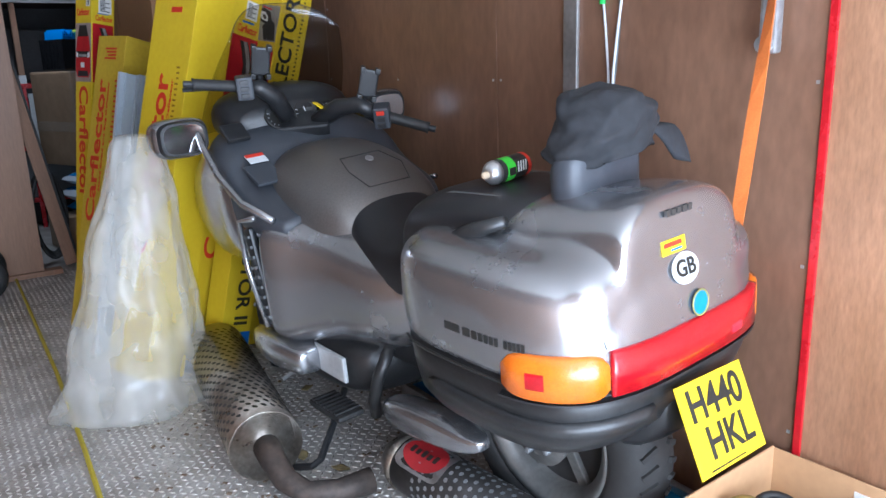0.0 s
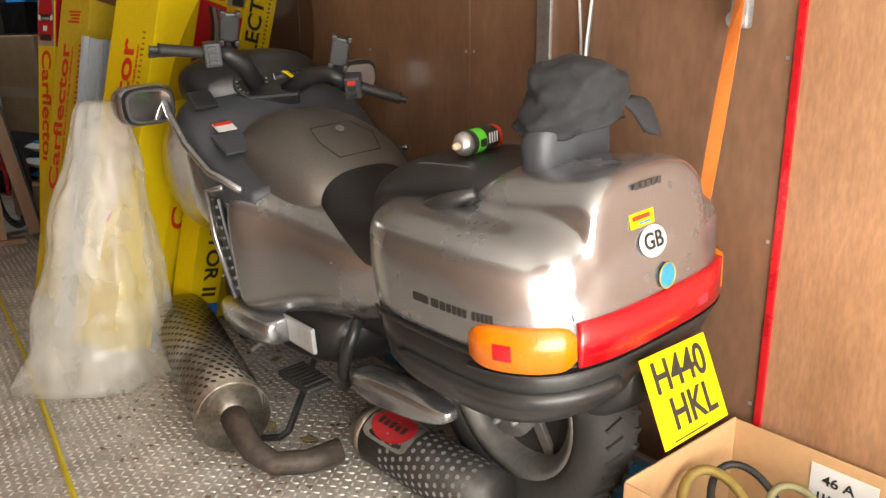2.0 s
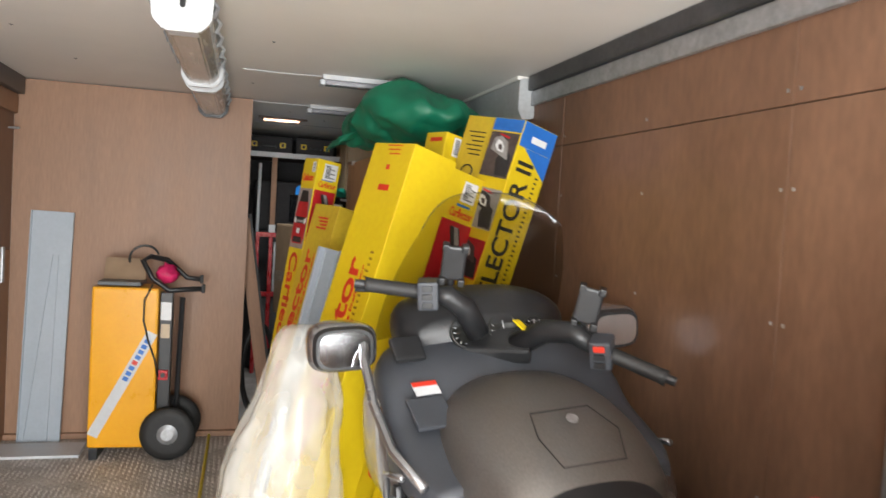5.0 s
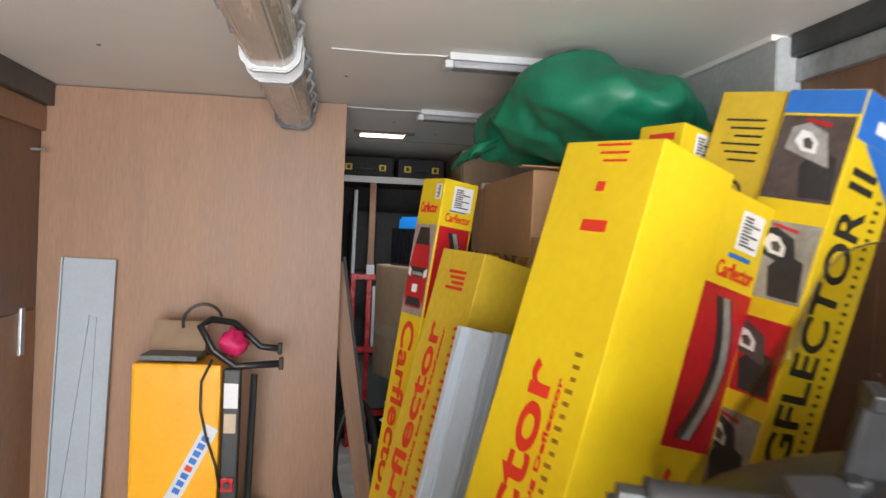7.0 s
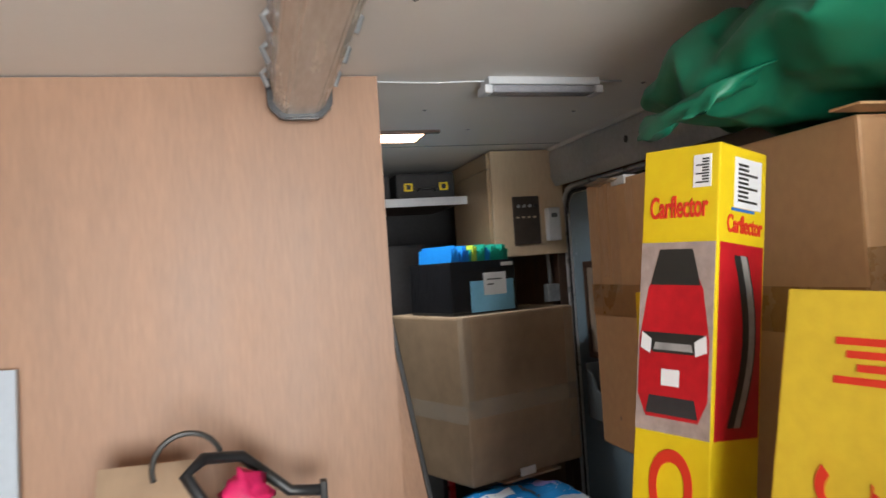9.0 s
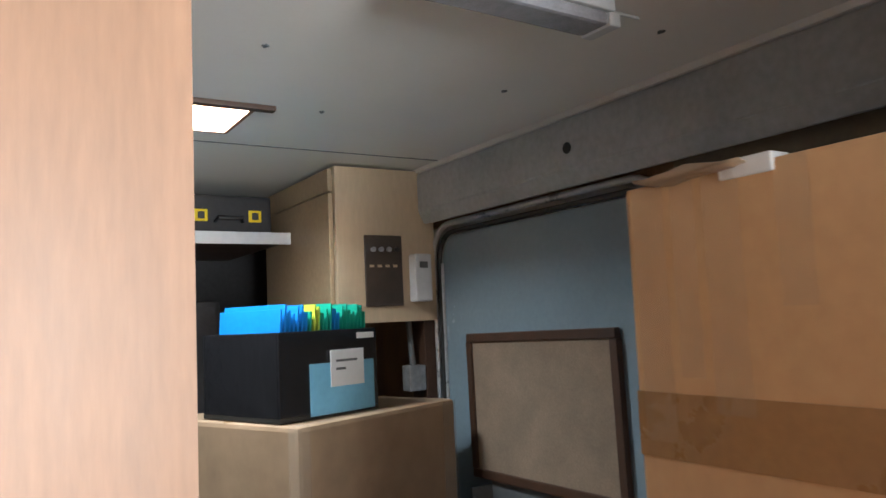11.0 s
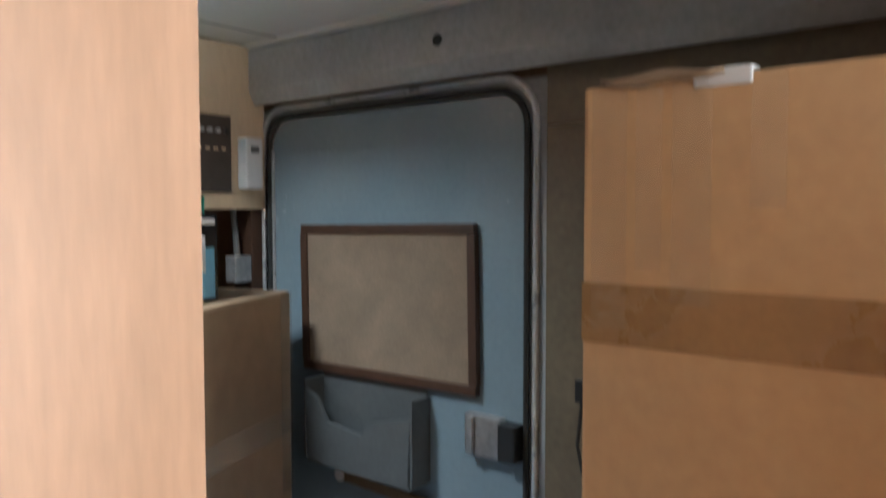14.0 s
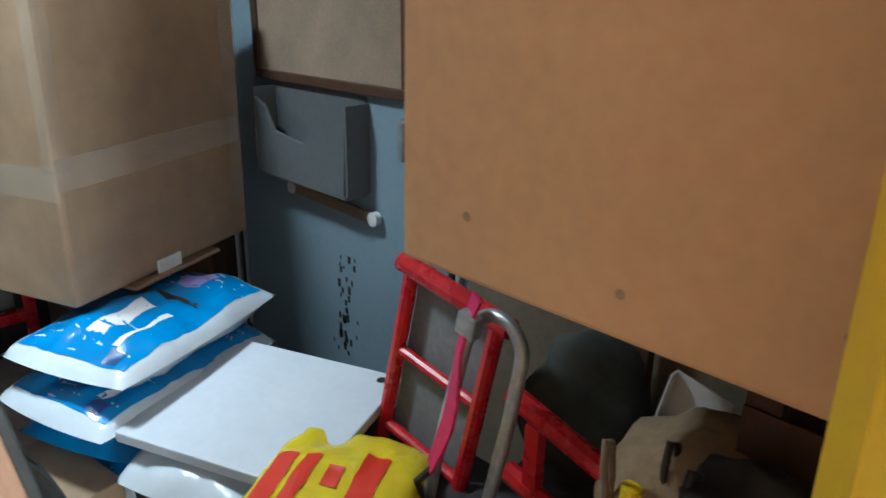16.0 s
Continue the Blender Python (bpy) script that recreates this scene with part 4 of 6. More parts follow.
def lamp_picture(o, z0, z1, ground, hood, ring):
    """A printed picture of a car's front corner on the left face."""
    patch(o, "L", 0.006, 0.146, z0, z1, ground, "picture")
    zc, d = (z0 + z1) / 2, (z1 - z0)
    for pts, ma, lift in (([(0.01, -0.46), (0.07, -0.46), (0.085, -0.1), (0.06, 0.12), (0.02, 0.02)], DARK, 0.0016),
                          ([(0.03, -0.1), (0.07, -0.02), (0.125, 0.1), (0.12, 0.36), (0.09, 0.42), (0.05, 0.3)], hood, 0.0022),
                          ([(0.06, 0.05), (0.09, 0.08), (0.108, 0.2), (0.10, 0.33), (0.08, 0.3), (0.062, 0.18)], ring, 0.0028),
                          ([(0.07, 0.1), (0.085, 0.12), (0.092, 0.22), (0.08, 0.24), (0.07, 0.18)], PICDARK, 0.0034),
                          ([(0.045, 0.36), (0.10, 0.44), (0.095, 0.47), (0.045, 0.41)], PICRED, 0.0034)):
        face_shape(o, [(c, zc + q * d) for c, q in pts], ma, lift)


for z0, z1, ma, mb in ((h - 0.205, h - 0.05, PICDARK, PICGREY), (h - 0.385, h - 0.245, PICGREY, DARK), (h - 0.555, h - 0.42, PICRED, PICDARK), (h - 0.73, h - 0.59, PICGREY, DARK), (h - 0.9, h - 0.77, PICDARK, PICRED)):
    lamp_picture(C, z0, z1, ma, mb, WHITE)
print_words(C, "R", "BUGFLECTOR II", 0.058, h - 0.78, h - 0.13, 0.075, INKBLACK)
small_lines(C, "R", 0.118, 0.132, h - 0.17, 36, INKBLACK, 0.017, 0.006)
patch(C, "R", 0.002, 0.158, h - 0.085, h - 0.002, INKBLUE)
face_shape_r = bmesh.new()
face_shape_r.faces.new([face_shape_r.verts.new((x, -0.0012, h + z)) for x, z in ((0.03, -0.086), (0.158, -0.086), (0.158, -0.17))])
part("print_panel", face_shape_r, INKBLUE, C)
patch(C, "R", 0.05, 0.12, h - 0.062, h - 0.04, WHITE, "picture", 0.002)
C3, h = long_box((0.86, 3.13, 0), (1.25, 3.055, 1.645), 0.10, 0.15, "faded yellow carton with small black print", YELLOW2)
small_lines(C3, "L", 0.03, 0.12, h - 0.06, 6, INKBLACK, 0.016, 0.004)
part("recycling_mark", tube([(-0.001, 0.075 + 0.03 * math.cos(a * 0.45), h - 0.2 + 0.022 * math.sin(a * 0.45)) for a in range(14)], 0.003, 5, closed=True), INKBLACK, C3)
C4, h = long_box((0.83, 3.10, 0), (1.115, 3.20, 1.60), 0.11, 0.12, "yellow carton with a small white barcode label", YELLOW)
barcode(C4, "R", 0.04, 0.09, h - 0.08, h - 0.01)
patch(C4, "L", 0.02, 0.09, h - 0.035, h - 0.02, INKRED)
E5, h = long_box((0.80, 2.80, 0), (1.0, 2.83, 0.80), 0.15, 0.10, "short yellow carton with a blue end and black lettering", YELLOW)
print_words(E5, "R", "BUGFLECTOR II", 0.09, 0.16, h - 0.03, 0.07, INKBLACK, "down")
patch(E5, "R", 0.002, 0.148, 0.003, 0.13, INKBLUE)
F6, h = long_box((0.98, 2.98, 0), (1.14, 3.0, 0.75), 0.12, 0.10, "yellow carton with red panel behind the motorcycle", YELLOW)
patch(F6, "R", 0.03, 0.09, 0.25, 0.6, PICRED)
G7, h = long_box((0.815, 4.145, 0), (0.85, 4.155, 1.30), 0.13, 0.13, "plain yellow carton standing beside the cardboard box", YELLOW)
D, h = long_box((0.53, 3.86, 0), (0.735, 3.885, 1.515), 0.115, 0.125, "narrow yellow carton with red car picture", YELLOW)
barcode(D, "R", 0.035, 0.10, h - 0.085, h - 0.015)
barcode(D, "L", 0.012, 0.04, h - 0.06, h - 0.015)
patch(D, "R", 0.03, 0.085, h - 0.09, h - 0.086, INKBLUE)
bumper_picture(D, "R", 0.006, 0.109, h - 0.40, h - 0.135)


patch(D, "L", 0.002, 0.123, h - 0.40, h - 0.135, mat("pale_print", (0.42, 0.33, 0.3), 0.4, scale=9, vary=0.4), "picture")
face_shape(D, [(0.006, h - 0.35), (0.02, h - 0.38), (0.105, h - 0.38), (0.12, h - 0.35), (0.12, h - 0.27), (0.108, h - 0.20), (0.09, h - 0.165), (0.035, h - 0.165), (0.018, h - 0.20), (0.006, h - 0.27)], PICRED, 0.0016)
face_shape(D, [(0.022, h - 0.195), (0.104, h - 0.195), (0.09, h - 0.145), (0.036, h - 0.145)], INKBLACK, 0.0022)
face_shape(D, [(0.012, h - 0.275), (0.03, h - 0.29), (0.095, h - 0.29), (0.115, h - 0.275), (0.115, h - 0.262), (0.012, h - 0.262)], INKBLACK, 0.0022)
face_shape(D, [(0.03, h - 0.286), (0.095, h - 0.286), (0.092, h - 0.276), (0.033, h - 0.276)], PICGREY, 0.0028)
face_shape(D, [(0.008, h - 0.285), (0.026, h - 0.292), (0.028, h - 0.272), (0.01, h - 0.262)], WHITE, 0.003)
face_shape(D, [(0.1, h - 0.292), (0.117, h - 0.285), (0.115, h - 0.262), (0.098, h - 0.272)], WHITE, 0.003)
face_shape(D, [(0.05, h - 0.335), (0.08, h - 0.335), (0.08, h - 0.312), (0.05, h - 0.312)], WHITE, 0.003)
face_shape(D, [(0.02, h - 0.375), (0.105, h - 0.375), (0.1, h - 0.35), (0.026, h - 0.35)], DARK, 0.0024)
print_words(D, "L", "Carflector", 0.06, h - 0.95, h - 0.42, 0.07, INKRED, "down")
print_words(D, "L", "Carflector", h - 0.085, 0.015, 0.11, 0.032, INKRED, "flat")
print_words(D, "R", "Carflector", h - 0.108, 0.02, 0.105, 0.025, INKRED, "flat")
B2, h = long_box((0.49, 3.50, 0), (0.80, 3.57, 1.31), 0.17, 0.2, "faded yellow carton with red lettering, leaning", YELLOW2)
small_lines(B2, "L", 0.06, 0.14, h - 0.06, 4, INKRED, 0.014, 0.008)
print_words(B2, "L", "Carflector", 0.14, h - 0.82, h - 0.19, 0.062, INKRED)
print_words(B2, "L", "Hood Shield and Bug Deflector", 0.09, h - 0.68, h - 0.2, 0.014, INKRED)
small_lines(B2, "L", 0.03, 0.05, h - 0.2, 24, INKRED, 0.022, 0.008)
part("tape_patch", box((0.03, -0.001, h - 0.12), (0.11, -0.0002, h - 0.03)), YELLOW2, B2)
# pale grey planks leaning in front of it
for k, (bx, tx, w) in enumerate((((0.44, 3.28, 0), (0.69, 3.33, 1.145), 0.085), ((0.52, 3.315, 0), (0.775, 3.365, 1.13), 0.075))):
    m, h = lean_frame(bx, tx)
    m = Matrix.Translation((0, 0, 0.02)) @ m
    o = thing("channel_panel", m, "pale grey folded metal panel leaning on cartons", "panel", "grey panels")
    part("sheet", box((0, 0, 0), (w, 0.004, h), 0.001), PALEGREY, o)
    for x in (0.0, w * 0.33, w - 0.006):
        part("flange", box((x, -0.012, 0), (x + 0.006, -0.0002, h), 0.001), PALEGREY, o)

# ---- clear plastic bag over a wrapped carton ----
PLASTIC = bpy.data.materials.new("milky_plastic")
PLASTIC.use_nodes = True
nt = PLASTIC.node_tree
pb = nt.nodes["Principled BSDF"]
pb.inputs["Base Color"].default_value, pb.inputs["Roughness"].default_value = (0.8, 0.79, 0.74, 1), 0.13
pb.inputs["Alpha"].default_value = 0.42
pn, pbp, pmr = nt.nodes.new("ShaderNodeTexNoise"), nt.nodes.new("ShaderNodeBump"), nt.nodes.new("ShaderNodeMapRange")
pn.inputs["Scale"].default_value, pn.inputs["Detail"].default_value = 5, 2
pmr.inputs[1].default_value, pmr.inputs[2].default_value, pmr.inputs[3].default_value, pmr.inputs[4].default_value = 0.35, 0.7, 0.26, 0.42
nt.links.new(pn.outputs["Fac"], pmr.inputs[0])
nt.links.new(pmr.outputs[0], pb.inputs["Alpha"])
pbp.inputs["Strength"].default_value, pbp.inputs["Distance"].default_value = 0.3, 0.03
nt.links.new(pn.outputs["Fac"], pbp.inputs["Height"])
nt.links.new(pbp.outputs[0], pb.inputs["Normal"])


def bag_shape(u, v):
    a = v * 2 * math.pi
    z = 0.93 * (1 - u)
    r = 0.07 + 0.16 * min(1, (u * 1.3)) ** 0.8 + (0.05 * max(0, u - 0.86) / 0.14)
    fold = 1 + 0.05 * math.sin(a * 5 + 4 * u) * u + 0.025 * math.sin(a * 11 - 3 * u)
    return (0.52 + (0.09 - 0.12 * u) + r * 1.0 * fold * math.cos(a), 2.80 - 0.04 * u + r * 0.82 * fold * math.sin(a), z + 0.012)


bag = tagged(link_mesh("plastic_bag", crumpled(bag_shape, 44, 72, 0.016, 7, 11.0), PLASTIC, smooth=True), "large milky plastic bag draped over goods on the floor", "bag")

# ---- exhausts and floor clutter ----
def cylinder_between(p0, p1):
    p0, p1 = Vector(p0), Vector(p1)
    return Matrix.Translation(p0) @ (p1 - p0).to_track_quat("Z", "Y").to_matrix().to_4x4(), (p1 - p0).length


SOOT = mat("sooty_steel", (0.06, 0.056, 0.054), 0.5, metal=0.6, scale=7, vary=0.6, bump=0.06, second=(0.03, 0.028, 0.026))
BURNT = mat("burnt_steel", (0.46, 0.43, 0.38), 0.3, metal=0.85, scale=9, vary=0.5, bump=0.05, second=(0.16, 0.13, 0.1))
RUST = mat("rusty_pipe", (0.1, 0.075, 0.06), 0.65, metal=0.35, scale=12, vary=0.5, bump=0.1, second=(0.04, 0.035, 0.032))
m, L = cylinder_between((0.665, 1.93, 0.115), (0.80, 2.78, 0.115))
mu = thing("exhaust_silencer", m, "perforated steel exhaust silencer lying on the floor", "exhaust")
part("heat_shield", lathe([(0.104, 0.0), (0.106, 0.0), (0.106, L), (0.104, L), (0.104, 0.0)], 40), BURNT, mu, "stained perforated guard", True)
part("end_cap", lathe([(0.03, 0.004), (0.095, 0.010), (0.103, 0.03), (0.098, 0.07), (0.03, 0.07)], 36), mat("white_ash", (0.68, 0.65, 0.58), 0.8, scale=14, vary=0.3), mu, "pale ashy end cap", True)
part("core", lathe([(0.09, 0.06), (0.09, L - 0.05), (0.04, L - 0.01)], 28), SOOT, mu, "", True)
bm = bmesh.new()
for i in range(24):
    for j in range(26):
        a = 2 * math.pi * (j + 0.5 * (i % 2)) / 26
        mm = Matrix.Rotation(a, 4, "Z") @ Matrix.Translation((0.1062, 0, 0.05 + i * (L - 0.1) / 24)) @ Matrix.Rotation(0.5, 4, "X")
        vs = [bm.verts.new(mm @ Vector((0.0004, 0.006 * math.cos(q), 0.013 * math.sin(q)))) for q in (0, 1.05, 2.09, 3.14, 4.19, 5.24)]
        bm.faces.new(vs)
tagged(part("guard_pattern", bm, INKBLACK, mu), kind="stuff")
inv = mu.matrix_basis.inverted()
part("pipe", tube([inv @ Vector(p) for p in ((0.668, 1.95, 0.115), (0.66, 1.87, 0.10), (0.665, 1.80, 0.07), (0.70, 1.74, 0.045), (0.78, 1.705, 0.04), (0.875, 1.70, 0.042))], 0.032, 16,
                  [0.04, 0.036, 0.034, 0.033, 0.033, 0.036]), RUST, mu, "rusty bent exhaust pipe", True)
m, L = cylinder_between((0.97, 1.66, 0.085), (1.02, 1.20, 0.085))
m2 = thing("exhaust_silencer", m, "black perforated exhaust silencer with red oval badge", "exhaust")
part("body", lathe([(0.05, -0.02), (0.072, 0.0), (0.08, 0.03), (0.08, L)], 36), SOOT, m2, "", True)
part("front_cap", lathe([(0.03, -0.05), (0.06, -0.04), (0.078, -0.005), (0.082, 0.02)], 30), BURNT, m2, "", True)
bm = bmesh.new()
for i in range(12):
    for j in range(22):
        a = 2 * math.pi * (j + 0.5 * (i % 2)) / 22
        mm = Matrix.Rotation(a, 4, "Z") @ Matrix.Translation((0.0804, 0, 0.12 + i * 0.027))
        bm.faces.new([bm.verts.new(mm @ Vector((0, 0.007 * math.cos(q), 0.007 * math.sin(q)))) for q in (0, 1.05, 2.09, 3.14, 4.19, 5.24)])
tagged(part("guard_pattern", bm, GALV, m2), kind="stuff")


def curved_patch(r, a0, a1, z0, z1, oval=False):
    bm = bmesh.new()
    ring = []
    for k in range(28):
        q = 2 * math.pi * k / 28
        p = 2.0 if oval else 6.0
        cq, sq = math.cos(q), math.sin(q)
        a = radians((a0 + a1) / 2 + (a1 - a0) / 2 * math.copysign(abs(cq) ** (2 / p), cq))
        z = (z0 + z1) / 2 + (z1 - z0) / 2 * math.copysign(abs(sq) ** (2 / p), sq)
        ring.append(bm.verts.new((r * math.cos(a), r * math.sin(a), z)))
    c = bm.verts.new((r * math.cos(radians((a0 + a1) / 2)), r * math.sin(radians((a0 + a1) / 2)), (z0 + z1) / 2))
    for k in range(28):
        bm.faces.new((c, ring[k], ring[(k + 1) % 28]))
    return bm


up_local = math.degrees(math.atan2(*(m.inverted().to_3x3() @ Vector((-0.35, -0.1, 1))).yx))
part("badge_plate", curved_patch(0.0825, up_local - 42, up_local + 42, 0.03, 0.21), ALU, m2)
part("badge", curved_patch(0.084, up_local - 34, up_local + 34, 0.04, 0.20, True), mat("badge_red", (0.38, 0.02, 0.025), 0.4, vary=0.2), m2, "red oval badge")
for k in range(5):
    part("badge_bar", curved_patch(0.0853, up_local - 8 + (k % 2) * 3, up_local + 8, 0.065 + k * 0.023, 0.08 + k * 0.023), INKBLACK, m2)
rp = thing("loading_ramp", pose(1.40, 1.45, 0.0), "blue and aluminium loading ramp lying beside the wall", "ramp")
part("deck", box((-0.10, -0.85, 0.004), (0.10, 0.75, 0.03), 0.003), BLUE, rp)
for x in (-0.125, 0.1):
    part("rail", box((x, -0.85, 0.002), (x + 0.024, 0.75, 0.05), 0.004), ALU, rp)
# yellow cord along the floor
cord = tagged(link_mesh("floor_tape", tube([(0.31, 4.95, 0.008), (0.30, 4.2, 0.008), (0.285, 3.2, 0.008), (0.262, 2.5, 0.008), (0.235, 1.9, 0.008), (0.2, 1.2, 0.008)], 0.008, 6), TWINE), "thin yellow webbing tape lying along the floor", "tape")
rng = random.Random(5)
bm = bmesh.new()
for k in range(420):
    x, y = rng.uniform(0.35, 1.5), rng.uniform(1.2, 3.0)
    s = rng.uniform(0.002, 0.008)
    mm = Matrix.Translation((x, y, s * 0.3)) @ Matrix.Rotation(rng.uniform(0, 6), 4, "Z") @ Matrix.Rotation(rng.uniform(-0.5, 0.5), 4, "X")
    add_box(bm, (-s, -s * 0.6, -s * 0.2), (s, s * 0.6, s * 0.2), mm)
tagged(link_mesh("floor_debris", bm, mat("dry_debris", (0.2, 0.14, 0.09), 0.9, scale=30, vary=0.5)), "dry leaf crumbs and grit on the floor", "debris", kind="stuff")
for k, (x, y, a) in enumerate(((1.02, 2.45, 20), (0.80, 2.0, 70), (0.86, 1.86, 130), (1.15, 1.9, 200))):
    lf = link_mesh("dead_leaf", crumpled(lambda u, v: (0.03 * (u - 0.5) * 2, 0.018 * math.sin(v * 6.283) * math.sin(u * 3.1 + 0.05), 0.008 + 0.003 * math.cos(v * 6.283)), 6, 10, 0.006, 30, k * 3.0), mat("dead_leaf", (0.26, 0.2, 0.09), 0.8, scale=30, vary=0.4), smooth=True)
    lf.matrix_basis = pose(x, y, 0.004, 0, 0, a)
    tagged(lf, "small dry curled leaf on the floor", "leaf", "fallen leaves")

# ---- open cardboard box by the wall, with belts ----
ob = thing("cardboard_box", pose(1.325, 0.65, 0.0, 0, 0, 3) @ Matrix.Diagonal((1, 1, 0.9, 1)), "open brown cardboard box with a white parcel label", "box")
part("base", box((-0.21, -0.25, 0.001), (0.21, 0.25, 0.006)), CARD, ob)
for lo, hi in (((-0.21, -0.25, 0.006), (-0.206, 0.25, 0.30)), ((0.206, -0.25, 0.006), (0.21, 0.25, 0.30)), ((-0.206, 0.246, 0.006), (0.206, 0.25, 0.305)), ((-0.206, -0.25, 0.006), (0.206, -0.246, 0.30))):
    part("side", box(lo, hi, 0.001), CARD, ob)
part("label", box((0.203, -0.08, 0.14), (0.2058, 0.06, 0.27)), WHITE, ob, "white printed parcel label")
words("46 A", 0.035, INKBLACK, ob, pose(0.2025, -0.0, 0.235, 90, 0, -90), "lettering")
for k in range(9):
    part("label_line", box((0.2022, -0.06 + k * 0.012, 0.15), (0.2028, -0.055 + k * 0.012, 0.20)), INKBLACK, ob)
for k, (c, r, ma, nm) in enumerate((((-0.06, 0.12, 0.2), 0.10, mat("ribbed_hose", (0.28, 0.2, 0.05), 0.6), "hose"), ((0.02, 0.1, 0.19), 0.10, BLACKRUB, "drive_belt"), ((0.06, 0.0, 0.18), 0.09, mat("olive_belt", (0.25, 0.24, 0.12), 0.6), "drive_belt"))):
    o = link_mesh(nm, tube(arc(c, r, 0, 348, 30, (0.8, 0.2, 0.5), (0.1, 0.9, 0.42)), 0.012 if nm == "hose" else 0.009, 8, closed=True), ma, smooth=True)
    o.matrix_basis = ob.matrix_basis.copy()
    tagged(o, "coiled ribbed hose in the cardboard box" if nm == "hose" else "worn rubber belt looped in the cardboard box", nm.replace("_", " "), "")
fl = thing("rubber_scrap", ob.matrix_basis @ pose(0.0, -0.02, 0.0), "heap of black rubber parts filling the box", "rubber parts")
part("heap", crumpled(lambda u, v: (0.2 * math.cos(v * 6.283) * math.sin(u * 1.57 + 0.02), 0.23 * math.sin(v * 6.283) * math.sin(u * 1.57 + 0.02), 0.008 + 0.17 * math.cos(u * 1.57)), 10, 24, 0.03, 9, 6.0), BLACKRUB, fl)

# ---- wall fittings by the motorcycle ----
st = thing("ratchet_strap", pose(XR - 0.02, 0.94, 1.2), "orange ratchet strap hanging on the plywood wall", "strap")
def strap_strip(pts, w, thick=0.002):
    bm = bmesh.new()
    rows = []
    for i, (x, y, z, tw) in enumerate(pts):
        d = Vector((math.sin(tw), math.cos(tw), 0)) * w / 2
        e = Vector((math.cos(tw), -math.sin(tw), 0)) * thick / 2
        p = Vector((x, y, z))
        rows.append([bm.verts.new(p + d + e), bm.verts.new(p - d + e), bm.verts.new(p - d - e), bm.verts.new(p + d - e)])
    for a, c in zip(rows, rows[1:]):
        for j in range(4):
            bm.faces.new((a[j], a[(j + 1) % 4], c[(j + 1) % 4], c[j]))
    bm.faces.new(rows[0][::-1])
    bm.faces.new(rows[-1])
    return bm
part("webbing", strap_strip([(-0.03 - 0.14 * (i / 16), 0.0 + 0.045 * (i / 16), 0.52 - 1.32 * i / 16, 0.5 * math.sin(i * 0.5) + 0.3) for i in range(17)], 0.03), ORANGEWEB, st)
rt = part("ratchet", box((-0.03, 0.035, -0.04), (0.0, 0.075, 0.08), 0.008), GALV, st, "steel ratchet buckle")
part("spool", tube([(-0.045, 0.055, -0.02), (0.0, 0.055, -0.02)], 0.018, 12), GALV, rt)
part("grip", box((-0.035, 0.042, 0.08), (-0.012, 0.07, 0.14), 0.004), BLUE, rt, "blue ratchet grip")
for k, (y, ma) in enumerate(((1.50, WHITEPL), (1.475, GREYPL), (1.44, WHITEPL))):
    pts = [(XR - 0.012 - 0.01 * math.sin(i * 0.7 + k), y + 0.02 * math.sin(i * 0.5 + 2 * k), 1.83 - i * 0.1) for i in range(10)]
    o = tagged(link_mesh("cable", tube(pts, 0.004, 6), ma, smooth=True), "loose pale electric cable hanging down the wall", "cable", "hanging cables")
    if k == 0:
        part("green_tape", tube([Vector(pts[5]) + Vector((0, 0, 0.03)), Vector(pts[5]) - Vector((0, 0, 0.03))], 0.0085, 8), mat("green_tape", (0.05, 0.55, 0.1), 0.5), o)
screws = bmesh.new()
for y in (2.0, 2.6, 3.18, 1.96, 0.9, 0.5, 0.2):
    for z in (0.3, 0.7, 1.1, 1.4, 1.62):
        add_box(screws, (XR - 0.0015, y - 0.004, z - 0.004), (XR + 0.001, y + 0.004, z + 0.004), None)
part("screw_heads", screws, GALV, wr)
lt = thing("wall_latch", pose(XL, 4.80, 0.93), "small galvanised latch plate on the plywood wall", "latch")
part("plate", box((0, -0.02, -0.09), (0.012, 0.02, 0.09), 0.003), GALV, lt)
lt = thing("wall_hook", pose(XL, 4.85, 1.62), "small metal bolt on the plywood wall", "hook")
part("bolt", tube([(0, 0, 0), (0.05, 0, 0)], 0.006, 8), GALV, lt)

# ---- by the cross wall ----
gp = thing("metal_sheet", pose(-0.645, 4.895, 0.0) @ pose(0, 0, 0, -2.0, 1.2, 0), "pale grey folded metal panel leaning on plywood", "panel")
part("sheet", box((0, -0.008, 0.001), (0.205, -0.004, 1.21), 0.001), PALEGREY, gp)
for x in (0.0, 0.199):
    part("flange", box((x, -0.026, 0.001), (x + 0.006, -0.0082, 1.21), 0.001), PALEGREY, gp)
part("rib", box((0.135, -0.016, 0.001), (0.143, -0.0082, 0.98), 0.001), PALEGREY, gp)
rib = part("brace", box((0, -0.018, 0), (0.01, -0.0082, 0.99), 0.001), PALEGREY, gp)
rib.matrix_basis = pose(0.02, 0, 0.0, 0, 5, 0)

